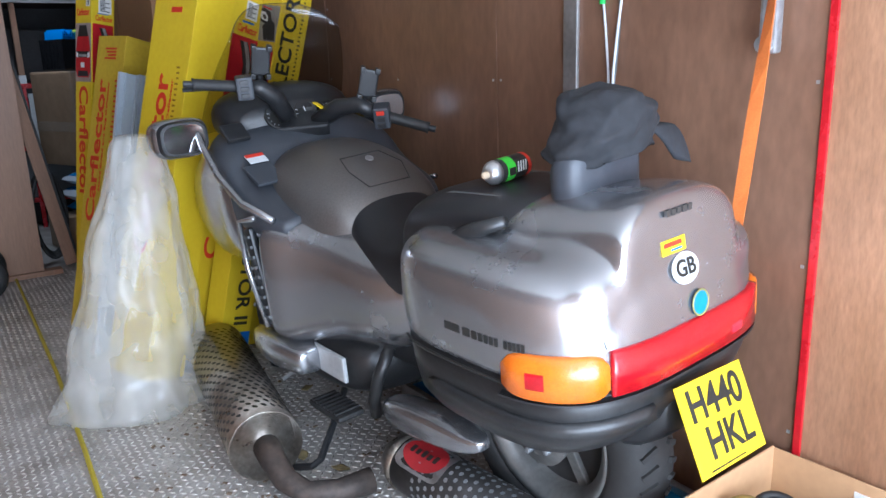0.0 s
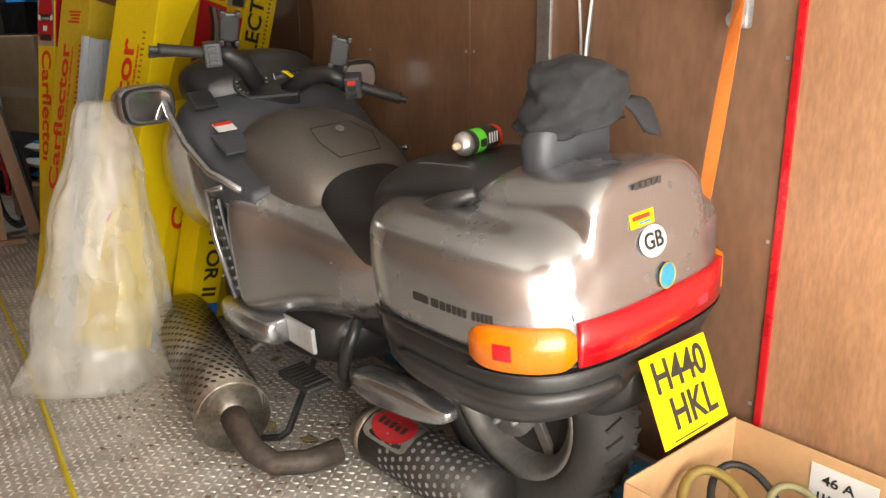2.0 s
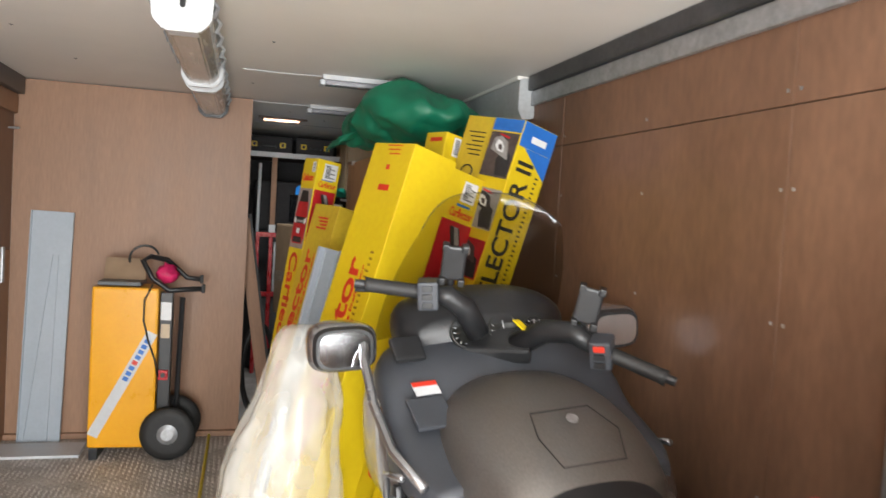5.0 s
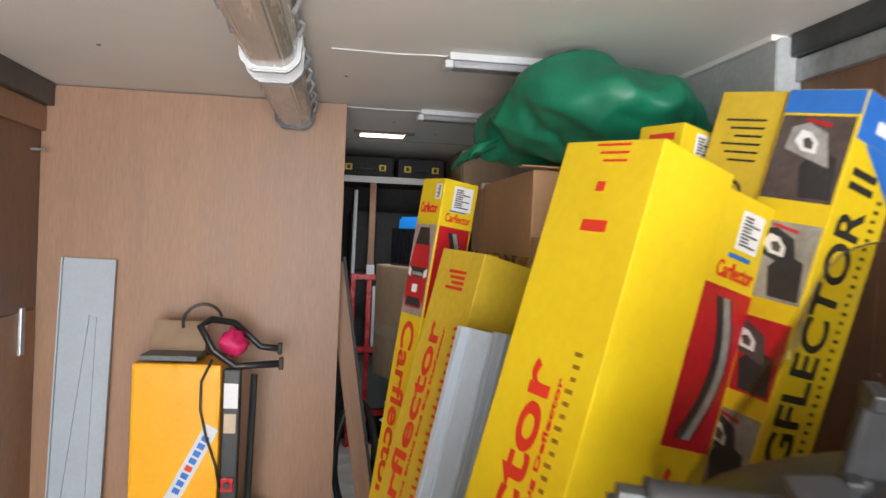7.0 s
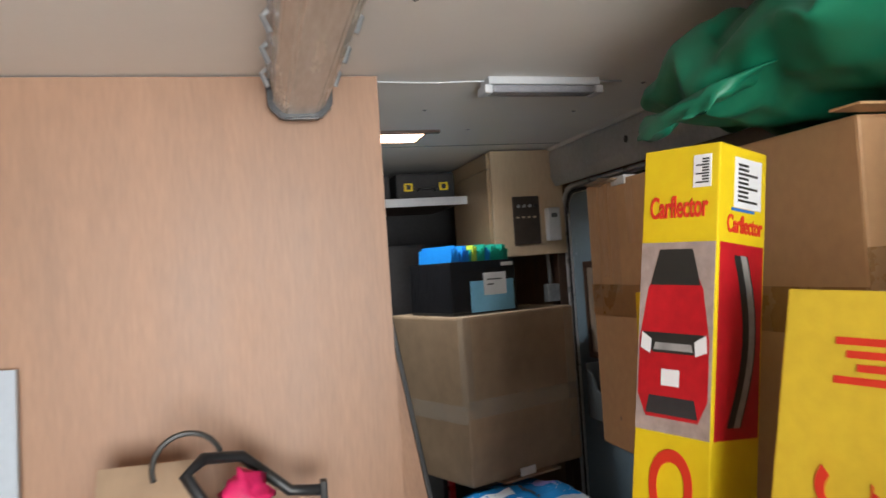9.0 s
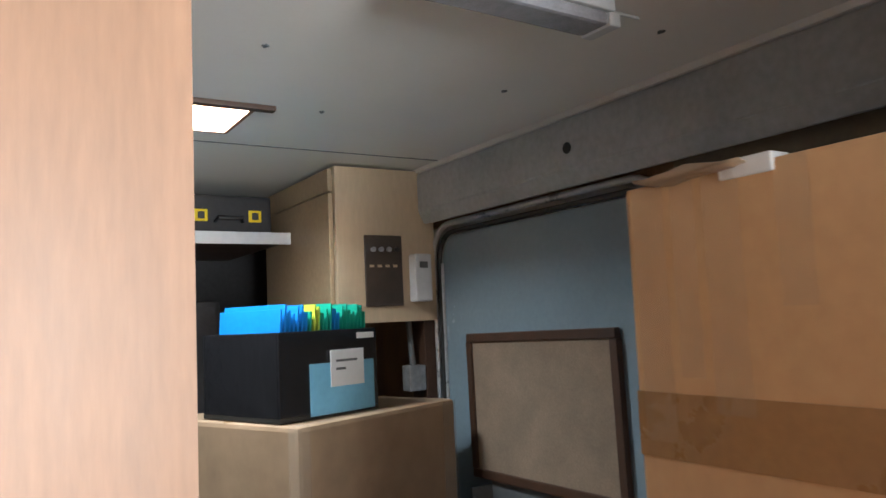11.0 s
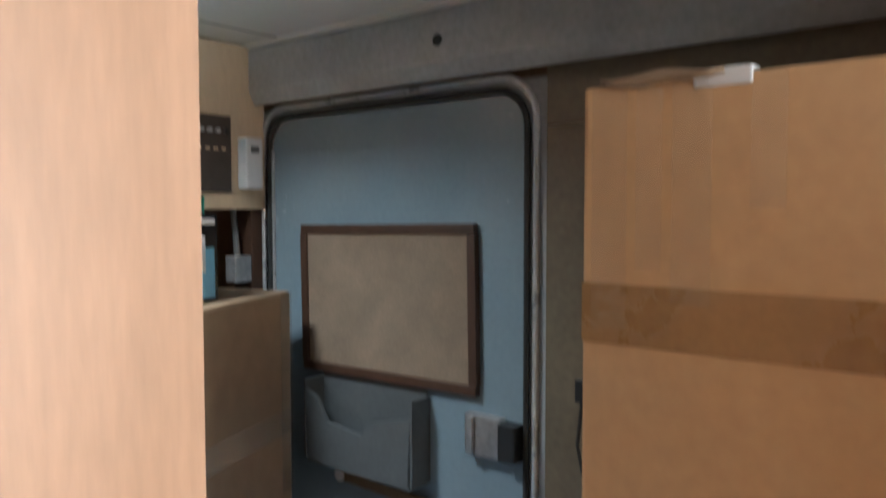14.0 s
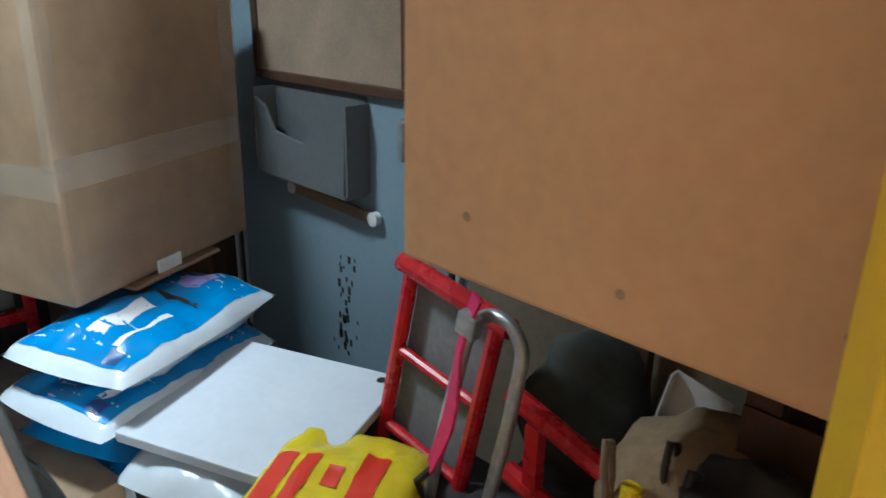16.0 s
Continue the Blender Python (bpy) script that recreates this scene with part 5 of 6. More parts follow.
tr = thing("trolley_heater", pose(-0.24, 4.56, 0.0, 0, 0, -3), "orange box-shaped machine on black two-wheel trolley frame", "machine")
part("cabinet", box((-0.02, 0.0, 0.06), (0.29, 0.22, 0.86), 0.012), ORANGE, tr, "glossy orange cabinet")
sb = part("stripe", box((-0.29, -0.0025, -0.026), (0.29, -0.0003, 0.026)), WHITEPL, tr, "white diagonal stripe with lettering")
sb.matrix_basis = pose(0.135, 0, 0.38, 0, -63, 0)
for k in range(8):
    part("stripe_letter", box((0.02 + k * 0.03, -0.0035, -0.013), (0.041 + k * 0.03, -0.0026, 0.013)), INKBLUE if k != 3 else INKRED, sb)
part("lid", box((0.0, 0.02, 0.865), (0.20, 0.2, 0.885), 0.004), GREYPL, tr)
part("lid_open", box((0, 0, 0), (0.20, 0.006, 0.12), 0.002), CARD2, tr).matrix_basis = pose(0.0, 0.15, 0.885, -28)
part("frame_post", box((0.295, 0.02, 0.05), (0.355, 0.07, 0.84), 0.006), BLACKPL, tr, "black trolley post")
part("post_rear", tube([(0.37, 0.16, 0.05), (0.385, 0.16, 0.8)], 0.013, 8), BLACKPL, tr)
part("sticker", box((0.30, 0.0185, 0.70), (0.35, 0.0198, 0.79)), WHITE, tr)
part("sticker", box((0.303, 0.0185, 0.61), (0.345, 0.0198, 0.68)), CREAM, tr)
part("switch", box((0.30, 0.008, 0.40), (0.345, 0.0198, 0.45), 0.003), REDPAINT, tr, "red and black switch")
part("switch_knob", lathe([(0, 0), (0.012, 0), (0.012, 0.008), (0, 0.008)], 14, "Y"), BLACKPL, tr).matrix_basis = pose(0.322, 0.0, 0.425)
part("handle", tube([(0.49, 0.06, 0.86), (0.33, 0.06, 0.845), (0.25, 0.06, 0.90), (0.20, 0.06, 0.99), (0.23, 0.11, 1.01), (0.3, 0.19, 0.99), (0.40, 0.2, 0.90), (0.47, 0.19, 0.895)], 0.013, 10), BLACKPL, tr, "bent black handle", True)
for p in ((0.49, 0.06, 0.86), (0.47, 0.19, 0.895)):
    part("handle_end", box((p[0] - 0.004, p[1] - 0.015, p[2] - 0.022), (p[0] + 0.012, p[1] + 0.015, p[2] + 0.022), 0.004), BLACKRUB, tr)
part("cable", tube([(0.26, -0.01, 0.88), (0.225, -0.012, 0.8), (0.225, -0.012, 0.7), (0.25, -0.014, 0.6), (0.285, -0.01, 0.5), (0.30, -0.01, 0.42)], 0.005, 6), INKBLACK, tr, "", True)
part("cable_loop", tube(arc((0.2, 0.1, 1.0), 0.07, 20, 200, 12, (1, 0, 0), (0, 0.4, 0.9)), 0.006, 6), INKBLACK, tr)
part("tangled_strap", crumpled(lambda u, v: (0.31 + 0.055 * math.cos(v * 6.283) * math.sin(u * 3.1 + 0.02), 0.12 + 0.05 * math.sin(v * 6.283) * math.sin(u * 3.1 + 0.02), 0.925 + 0.045 * math.cos(u * 3.1)), 10, 16, 0.03, 22, 2.0), PINK, tr, "pink cloth strap bundle", True)
for y in (-0.02, 0.24):
    part("wheel", lathe([(0.03, -0.02), (0.09, -0.025), (0.125, -0.02), (0.135, 0), (0.125, 0.02), (0.09, 0.025), (0.03, 0.02)], 30, "Y"), BLACKRUB, tr, "black rubber trolley wheel", True).matrix_basis = pose(0.36, y, 0.137)
    part("hub", lathe([(0.0, -0.03), (0.03, -0.03), (0.05, -0.022), (0.05, 0.022), (0, 0.03)], 18, "Y"), GALV, tr).matrix_basis = pose(0.36, y, 0.137)
part("foot", box((-0.01, 0.0, 0.0), (0.03, 0.22, 0.06), 0.004), BLACKPL, tr)
lb = thing("floor_board", pose(-0.5, 4.62, 0.0), "thin white board lying at the foot of the wall", "board")
part("sheet", box((-0.2, -0.02, 0.001), (0.2, 0.2, 0.015), 0.002), WHITEPL, lb)
# plank and coil behind the cross wall
pk = thing("leaning_plank", pose(0.50, 5.03, 0.0) @ pose(0, 0, 0, -1.5, -0, 0) @ pose(0, 0, 0, 0, -9.5, 0), "reddish timber plank leaning in the opening", "plank")
pk.matrix_basis = pose(0.60, 5.08, 0.008) @ pose(0, 0, 0, 0, -9.0, 0)
part("board", box((0, 0, 0), (0.07, 0.02, 1.22), 0.003), RAWWOOD, pk)
part("edge_strip", box((0.07, -0.004, 0), (0.084, 0.024, 1.24), 0.003), BLACKRUB, pk)
co = thing("hose_coil", pose(0.57, 5.22, 0.0), "black rubber hose coiled on edge", "hose")
for k in range(4):
    part("loop", tube(arc((0, k * 0.026, 0.31), 0.27 - 0.012 * (k % 2), 0, 354, 36, (0.35, 0.1, 0), (0, 0, 1)), 0.013, 8, closed=True), BLACKRUB, co)
rail = thing("steel_sheet", pose(0.452, 5.0, 0.0), "dark steel sheet on edge behind the cross wall", "sheet")
part("sheet", box((0.0, 0.0, 0.001), (0.006, 0.3, 0.78)), PALEGREY, rail)


# ---- ceiling fittings ----
lum = thing("strip_luminaire", pose(0.258, 4.86, CEILZ, 0, 0, -0.8) @ Matrix.Diagonal((1.3, 1, 1.25, 1)) @ pose(0, -4.86, 0), "old long dusty strip light with clip-on clear cover", "light")
CLEAR = mat("dusty_diffuser", (0.5, 0.45, 0.39), 0.25, scale=30, vary=0.25, bump=0.05, bscale=160, stretch=(1, 0.1, 1), coat=0.3)
for y0, y1 in ((3.90, 4.90), (2.75, 3.80)):
    part("tray", box((-0.062, y0, -0.025), (0.062, y1, -0.0005), 0.006), GALV, lum)
    part("cover", prism([(-0.056, -0.026), (0.056, -0.026), (0.05, -0.075), (0.03, -0.095), (-0.03, -0.095), (-0.05, -0.075)], y1 - y0 - 0.05, 0.004), CLEAR, lum, "dusty ribbed cover").location = (0, y0 + 0.025, 0)
    for y in (y0 + 0.012, y1 - 0.03):
        part("end_cap", prism([(-0.064, -0.02), (0.064, -0.02), (0.06, -0.08), (0.036, -0.105), (-0.036, -0.105), (-0.06, -0.08)], 0.028, 0.004), BLACKPL if y > 4.8 else WHITEPL, lum).location = (0, y, 0)
    part("link_cable", tube([(0, y0 - 0.1, -0.02), (0.005, y0 - 0.05, -0.04), (0, y0 + 0.02, -0.05)], 0.006, 8), BLACKRUB, lum)
    for k in range(5):
        for s in (-1, 1):
            part("clip", tube([(s * 0.058, y0 + 0.1 + k * 0.2, -0.018), (s * 0.07, y0 + 0.1 + k * 0.2, -0.03), (s * 0.06, y0 + 0.1 + k * 0.2, -0.055)], 0.005, 6), GALV, lum)
    part("cap_lens", box((-0.032, y0 + 0.045, -0.0985), (0.032, y0 + 0.12, -0.0955), 0.001), WHITEPL, lum, "white tube end showing through")


def tube_light(x0, x1, y, turn):
    o = thing("tube_light", pose((x0 + x1) / 2, y, CEILZ, 0, 0, turn), "unlit white tube light with grey clear cover on ceiling", "light", "ceiling tube lights")
    w = (x1 - x0) / 2
    part("tray", box((-w, -0.035, -0.022), (w, 0.035, -0.0005), 0.003), WHITEPL, o, "white metal tray")
    part("cover", box((-w + 0.012, -0.031, -0.044), (w - 0.012, 0.031, -0.0225), 0.007), mat("grey_clear_cover", (0.34, 0.34, 0.37), 0.2, scale=40, vary=0.25, bump=0.12, bscale=300, coat=0.5), o, "greyish prismatic cover")
    for s in (-1, 1):
        part("end_cap", box((s * w - 0.012, -0.033, -0.046), (s * w + 0.012, 0.033, -0.0225), 0.004), WHITEPL, o)
    part("cable", tube([(-w, 0, -0.006), (-w - 0.16, 0.03, -0.004), (-w - 0.34, 0.02, -0.004)], 0.002, 6), WHITEPL, o)
    part("cable", tube([(w, 0, -0.006), (w + 0.05, 0.0, -0.004), (w + 0.09, 0.0, -0.004)], 0.003, 6), WHITEPL, o)
    return o


tube_light(0.78, 1.12, 5.01, 2)
tube_light(0.74, 1.10, 3.98, 0)
sk = thing("roof_light", pose(0.68, 5.9, CEILZ), "small square roof light with raw timber edge", "window", kind="structure")
for lo, hi in (((-0.13, -0.13, 0.0), (-0.12, 0.13, 0.19)), ((0.12, -0.13, 0.0), (0.13, 0.13, 0.19)), ((-0.12, -0.13, 0), (0.12, -0.12, 0.19)), ((-0.12, 0.12, 0), (0.12, 0.13, 0.19))):
    part("reveal", box(lo, hi), RAWWOOD, sk)
part("trim_bar", box((-0.16, -0.155, -0.012), (0.16, -0.131, -0.0005), 0.002), DARKWOOD, sk)
pane = part("pane", box((-0.16, -0.16, 0.192), (0.16, 0.16, 0.197)), plain_glass("roof_glass", (0.92, 0.95, 0.97), 0.05), sk)
pane.visible_shadow = False
bm = bmesh.new()
for x, y in ((0.95, 5.75), (1.25, 5.45), (1.3, 5.05), (0.7, 5.4), (-0.3, 4.2), (0.45, 4.4), (-0.4, 3.6), (0.5, 3.4), (1.2, 4.6), (-0.2, 3.0), (0.6, 2.6)):
    add_box(bm, (x - 0.006, y - 0.003, CEILZ - 0.002), (x + 0.006, y + 0.003, CEILZ + 0.001))
    add_box(bm, (x - 0.002, y - 0.007, CEILZ - 0.003), (x + 0.002, y + 0.007, CEILZ + 0.001))
structure("trim_ceiling_screws", bm, GREYPL, "small screw heads in the ceiling lining", "screws")
structure("trim_ceiling_joint", box((XL, 6.12, CEILZ - 0.0015), (XR, 6.125, CEILZ + 0.001)), GREYPL, "fine joint line across the ceiling", "trim")

# ---- side door ----
dr = thing("door_1", pose(XR, 5.78, 0.06), "closed blue-grey painted metal side door", "door", kind="structure")
structure("wall_door_lining", add_box(box((XR, 6.32, 0), (XR + 0.018, YF, CEILZ - 0.004)), (XR, 5.27, 1.70), (XR + 0.018, 6.32, CEILZ - 0.004)), mat("varnished_wood", (0.20, 0.11, 0.05), 0.4, scale=3, vary=0.4, stretch=(4, 4, 0.5)), "brown varnished timber lining by the door", "wall")


def rounded(x0, x1, z0, z1, r, n=6):
    pts = []
    for cx, cz, a in ((x1 - r, z1 - r, 0), (x0 + r, z1 - r, 90), (x0 + r, z0 + r, 180), (x1 - r, z0 + r, 270)):
        pts += [(cx + r * math.cos(radians(a + 90 * i / n)), cz + r * math.sin(radians(a + 90 * i / n))) for i in range(n + 1)]
    return pts


leaf = part("leaf", prism(rounded(-0.455, 0.455, 0.0, 1.605, 0.08), 0.02, 0.002), BLUEGREY, dr)
leaf.matrix_basis = pose(-0.002, 0, 0, 0, 0, -90)
part("seal", tube([(-0.008, y, z) for y, z in rounded(-0.464, 0.464, -0.01, 1.615, 0.085)], 0.008, 8, closed=True), BLACKRUB, dr)
part("alu_edge", tube([(-0.012, y, z) for y, z in rounded(-0.492, 0.492, -0.035, 1.642, 0.10)], 0.009, 8, closed=True), mat("anodised_frame", (0.55, 0.57, 0.59), 0.3, metal=0.35, scale=9, vary=0.25, bump=0.01), dr, "pale aluminium door frame", True)
part("alu_edge_inner", box((-0.012, 0.445, 0.06), (-0.003, 0.452, 1.52), 0.002), mat("anodised_frame", (0.55, 0.57, 0.59), 0.3, metal=0.35, scale=9, vary=0.25, bump=0.01), dr)
pk2 = part("pocket", prism([(-0.19, 0.0), (0.19, 0.0), (0.20, 0.18), (0.06, 0.145), (0.02, 0.105), (-0.11, 0.12), (-0.15, 0.18), (-0.20, 0.20)], 0.012, 0.002), GREYPL, dr, "grey plastic door pocket")
pk2.matrix_basis = pose(-0.075, 0.035, 0.635, 0, 0, -90)
for y in (-0.17, 0.232):
    part("pocket_side", box((-0.075, y, 0.637), (-0.003, y + 0.008, 0.86), 0.002), GREYPL, dr)
part("pocket_base", box((-0.075, -0.16, 0.628), (-0.003, 0.23, 0.638), 0.002), GREYPL, dr)
part("pocket_back", box((-0.006, -0.16, 0.64), (-0.0025, 0.23, 0.875)), GREYPL, dr)
ps = part("pull_strap", box((-0.022, -0.2, -0.016), (-0.014, 0.17, 0.016), 0.003), mat("brown_strap", (0.16, 0.11, 0.06), 0.6), dr, "brown leather pull strap")
ps.matrix_basis = pose(0, 0, 0.585, 2)
for y in (-0.20, 0.15):
    part("strap_stud", lathe([(0, 0), (0.018, 0.002), (0.018, 0.02), (0, 0.02)], 16, "X"), WHITEPL, dr).matrix_basis = pose(-0.028, y, 0.585 + y * 0.03)
lk = part("lock", box((-0.03, -0.405, 0.745), (-0.002, -0.30, 0.845), 0.005), ALU, dr, "chromed slam lock")
part("lock_bar", box((-0.042, -0.33, 0.75), (-0.03, -0.315, 0.84), 0.003), GALV, lk)
part("keeper", box((-0.045, -0.455, 0.75), (-0.004, -0.407, 0.84), 0.006), BLACKPL, lk, "black keeper")
bd = thing("notice_board", pose(XR - 0.003, 5.77, 1.15) @ pose(0, 0, 0, -1.0, 0, 0), "brown-framed hessian notice board on door", "board")
part("panel", box((-0.012, -0.30, -0.19), (-0.003, 0.30, 0.19)), CORK, bd)
for lo, hi in (((-0.02, -0.315, 0.185), (-0.001, 0.315, 0.21)), ((-0.02, -0.315, -0.21), (-0.001, 0.315, -0.185)), ((-0.02, -0.318, -0.185), (-0.001, -0.293, 0.185)), ((-0.02, 0.293, -0.185), (-0.001, 0.318, 0.185))):
    part("frame_bar", box(lo, hi, 0.003), DARKWOOD, bd)
bm = bmesh.new()
rg = random.Random(8)
for k in range(40):
    y, z = rg.gauss(5.72, 0.025), rg.uniform(0.2, 0.5)
    s = rg.uniform(0.004, 0.012)
    add_box(bm, (XR - 0.0035, y - s * 0.5, z - s), (XR - 0.0025, y + s * 0.5, z + s))
tagged(link_mesh("door_scuffs", bm, DARK), "black scuff marks on the door paint", "scuffs", kind="stuff")
hl = thing("beam_hole_plug", pose(XR - 0.072, 5.53, 1.80), "dark round grommet in the grey beam", "grommet")
part("ring", lathe([(0.004, 0), (0.014, 0), (0.014, 0.004), (0.004, 0.004)], 18, "X"), BLACKRUB, hl)
sw = thing("door_switch", pose(XR, 5.17, 1.0), "small black switch with wire on timber lining", "switch")
part("body", box((-0.018, -0.015, -0.025), (0, 0.015, 0.025), 0.004), BLACKPL, sw)
part("wire", tube([(-0.01, 0, -0.02), (-0.012, 0.01, -0.12), (-0.012, -0.012, -0.22), (-0.012, 0.0, -0.32)], 0.004, 6), BLACKRUB, sw)

# ---- big carton and green bundle ----
cb = thing("cardboard_box", pose(0, 0, 0), "large brown cardboard box closed with brown tape", "box")
cb.matrix_basis = pose(1.0, 3.93, 0.88)
part("body", box((0, 0, 0), (0.54, 0.94, 0.68), 0.006), CARD, cb)
part("tape", box((-0.0012, 0.0, 0.34), (-0.0002, 0.94, 0.42)), TAPE, cb, "brown parcel tape band")
part("tape_front", box((0.0, -0.0012, 0.40), (0.54, -0.0002, 0.48)), TAPE, cb)
GLOSSTAPE = mat("glossy_clear_tape", (0.75, 0.62, 0.45), 0.08, scale=30, vary=0.3, bump=0.3, bscale=45, alpha=0.13, coat=0.6)
for y0, w, z0 in ((0.90, 0.05, 0.36), (0.845, 0.035, 0.44), (0.79, 0.05, 0.40), (0.70, 0.04, 0.52)):
    bm = bmesh.new()
    rows = [[bm.verts.new((-0.004 - 0.003 * noise.noise(Vector((y0 * 40 + j * 0.9, i * 0.5, 0))), y0 + w * (j / 4 - 0.5), z0 + (0.678 - z0) * i / 14)) for j in range(5)] for i in range(15)]
    for a, c in zip(rows, rows[1:]):
        for j in range(4):
            bm.faces.new((a[j], a[j + 1], c[j + 1], c[j]))
    part("tape_corner", bm, GLOSSTAPE, cb, "crinkled clear tape")
part("flap_tear", crumpled(lambda u, v: (-0.02 + 0.05 * u, 0.80 + 0.13 * math.sin(v * 6.283) * 0.6 + 0.03, 0.684 + 0.006 * math.cos(v * 6.283)), 6, 14, 0.012, 16, 2.0), CARD2, cb, "torn cardboard flap", True)
part("white_scrap", box((-0.004, 0.72, 0.665), (0.03, 0.79, 0.687), 0.003), WHITE, cb)
for k in range(4):
    part("dent", lathe([(0, 0), (0.006, 0.0004), (0, 0.0008)], 10, "X"), CARD2, cb).matrix_basis = pose(-0.0012, 0.2 + 0.21 * k, 0.05 + 0.03 * (k % 2)) 
part("flap", box((-0.05, -0.06, 0.682), (0.54, 0.0, 0.686), 0.001), CARD, cb, "open cardboard flap")
sp = thing("timber_crate", pose(1.32, 3.98, 0.0) @ Matrix.Diagonal((0.52, 1, 1, 1)), "dark timber crate under the cardboard box", "crate")
for x in (0.0, 0.36):
    for y in (0.0, 0.5):
        part("post", box((x, y, 0), (x + 0.05, y + 0.05, 0.855), 0.003), DARKWOOD, sp)
for k in range(5):
    part("slat", box((-0.012, 0, 0.05 + k * 0.17), (-0.001, 0.55, 0.17 + k * 0.17), 0.003), DARKWOOD, sp)
    part("slat", box((0, -0.012, 0.05 + k * 0.17), (0.41, -0.001, 0.17 + k * 0.17), 0.003), DARKWOOD, sp)
part("top_board", box((-0.01, -0.02, 0.857), (0.42, 0.85, 0.878), 0.003), DARKWOOD, sp)
part("prop", box((0.36, 0.8, 0), (0.41, 0.84, 0.856), 0.003), DARKWOOD, sp)


def tarp(u, v):
    a, t = v * 2 * math.pi, u * math.pi
    s = math.sin(t) ** 0.75 if 0 < u < 1 else 0.0
    sag = 1 + 0.16 * math.sin(3 * a + 1) * s
    return (1.16 + 0.33 * s * sag * math.cos(a), 3.98 + 0.52 * s * math.sin(a), 1.585 + 0.14 * (1 + math.cos(t)) * (0.86 + 0.14 * math.sin(a * 2)))


tagged(link_mesh("tarpaulin", crumpled(tarp, 70, 130, 0.05, 5.2, 21.0), TARP, smooth=True), "crumpled dark green tarpaulin bundle on the cardboard box", "tarpaulin")
tagged(link_mesh("tarpaulin_tail", crumpled(lambda u, v: (0.92 - 0.08 * u + 0.1 * math.cos(v * 6.283) * (1 - 0.5 * u), 4.15 + 0.17 * math.sin(v * 6.283) * (1 - 0.4 * u), 1.595 + 0.05 * (1 - u) + 0.03 * math.cos(v * 6.283)), 14, 30, 0.03, 10, 4.0), TARP, smooth=True), "loose gathered end of green tarpaulin", "tarpaulin")

# ---- front compartment ----
cz = thing("cardboard_box", pose(0.89, 5.80, 0.52, 0, 0, 22), "dented brown cardboard box stacked on blue bags", "box")
part("body", box((0, 0, 0), (0.60, 0.52, 0.655), 0.012), CARD2, cz)
part("tape", box((0.0, -0.0012, 0.26), (0.60, -0.0002, 0.33)), CLEARTAPE, cz)
part("tape_side", box((-0.0012, 0.0, 0.24), (-0.0002, 0.52, 0.31)), CLEARTAPE, cz)
part("corner_tape", box((-0.0018, -0.0018, 0.3), (0.035, 0.03, 0.657)), CLEARTAPE, cz, "clear tape strip")
part("corner_tape", box((0.54, -0.0022, 0.1), (0.60, -0.0014, 0.65)), CLEARTAPE, cz, "clear tape strip")
part("top_seam", box((0.0, 0.258, 0.6552), (0.6, 0.262, 0.6565)), TAPE, cz)
part("torn_flap", box((0.15, -0.02, -0.012), (0.45, 0.1, -0.002), 0.002), CARD2, cz)
part("white_scrap", box((0.24, -0.008, -0.01), (0.32, -0.001, 0.03), 0.002), WHITE, cz)

cr = thing("plastic_crate", pose(0.875, 5.87, 1.178, 0, 0, 20) @ Matrix.Diagonal((0.82, 1, 1, 1)), "black wrapped crate holding coloured files", "crate")
part("base", box((0, 0, 0), (0.40, 0.30, 0.01)), INKBLACK, cr)
SHINY = mat("black_film", (0.015, 0.015, 0.017), 0.15, scale=18, vary=0.4, bump=0.25, bscale=30)
for lo, hi in (((0, 0, 0.01), (0.40, 0.008, 0.21)), ((0, 0.292, 0.01), (0.40, 0.30, 0.21)), ((0, 0.008, 0.01), (0.008, 0.292, 0.21)), ((0.392, 0.008, 0.01), (0.40, 0.292, 0.21))):
    part("side", box(lo, hi, 0.002), SHINY, cr)
part("blue_sheet", box((0.11, -0.004, 0.005), (0.38, -0.001, 0.13), 0.001), mat("pale_blue_card", (0.2, 0.5, 0.72), 0.5, vary=0.15), cr, "pale blue card")
part("note", box((0.19, -0.008, 0.07), (0.33, -0.0045, 0.16), 0.001), WHITE, cr, "white handwritten note")
part("note_line", box((0.21, -0.009, 0.13), (0.30, -0.0082, 0.136)), GREYPL, cr)
part("note_line", box((0.21, -0.009, 0.11), (0.25, -0.0082, 0.116)), GREYPL, cr)
part("white_strip", box((0.31, -0.003, 0.185), (0.385, -0.0005, 0.2)), WHITE, cr)
FILES = [mat("file_blue", (0.01, 0.2, 0.6), 0.4, vary=0.15), mat("file_green", (0.01, 0.3, 0.2), 0.4, vary=0.15), mat("file_lime", (0.4, 0.5, 0.05), 0.4, vary=0.15)]
for k in range(22):
    f = link_mesh("file_folder", box((0, 0, 0), (0.006, 0.24, 0.255 + 0.012 * math.sin(k * 1.7)), 0.001), FILES[0] if k < 7 or k in (13, 14) else (FILES[2] if k in (8, 9) else FILES[1]))
    f.matrix_basis = cr.matrix_basis @ pose(0.018 + k * 0.0165, 0.03, 0.011, 0, 4, 0)
    tagged(f, ("blue" if k < 7 or k in (13, 14) else "lime" if k in (8, 9) else "green") + " plastic file standing upright in black crate", "file", "files in the crate")

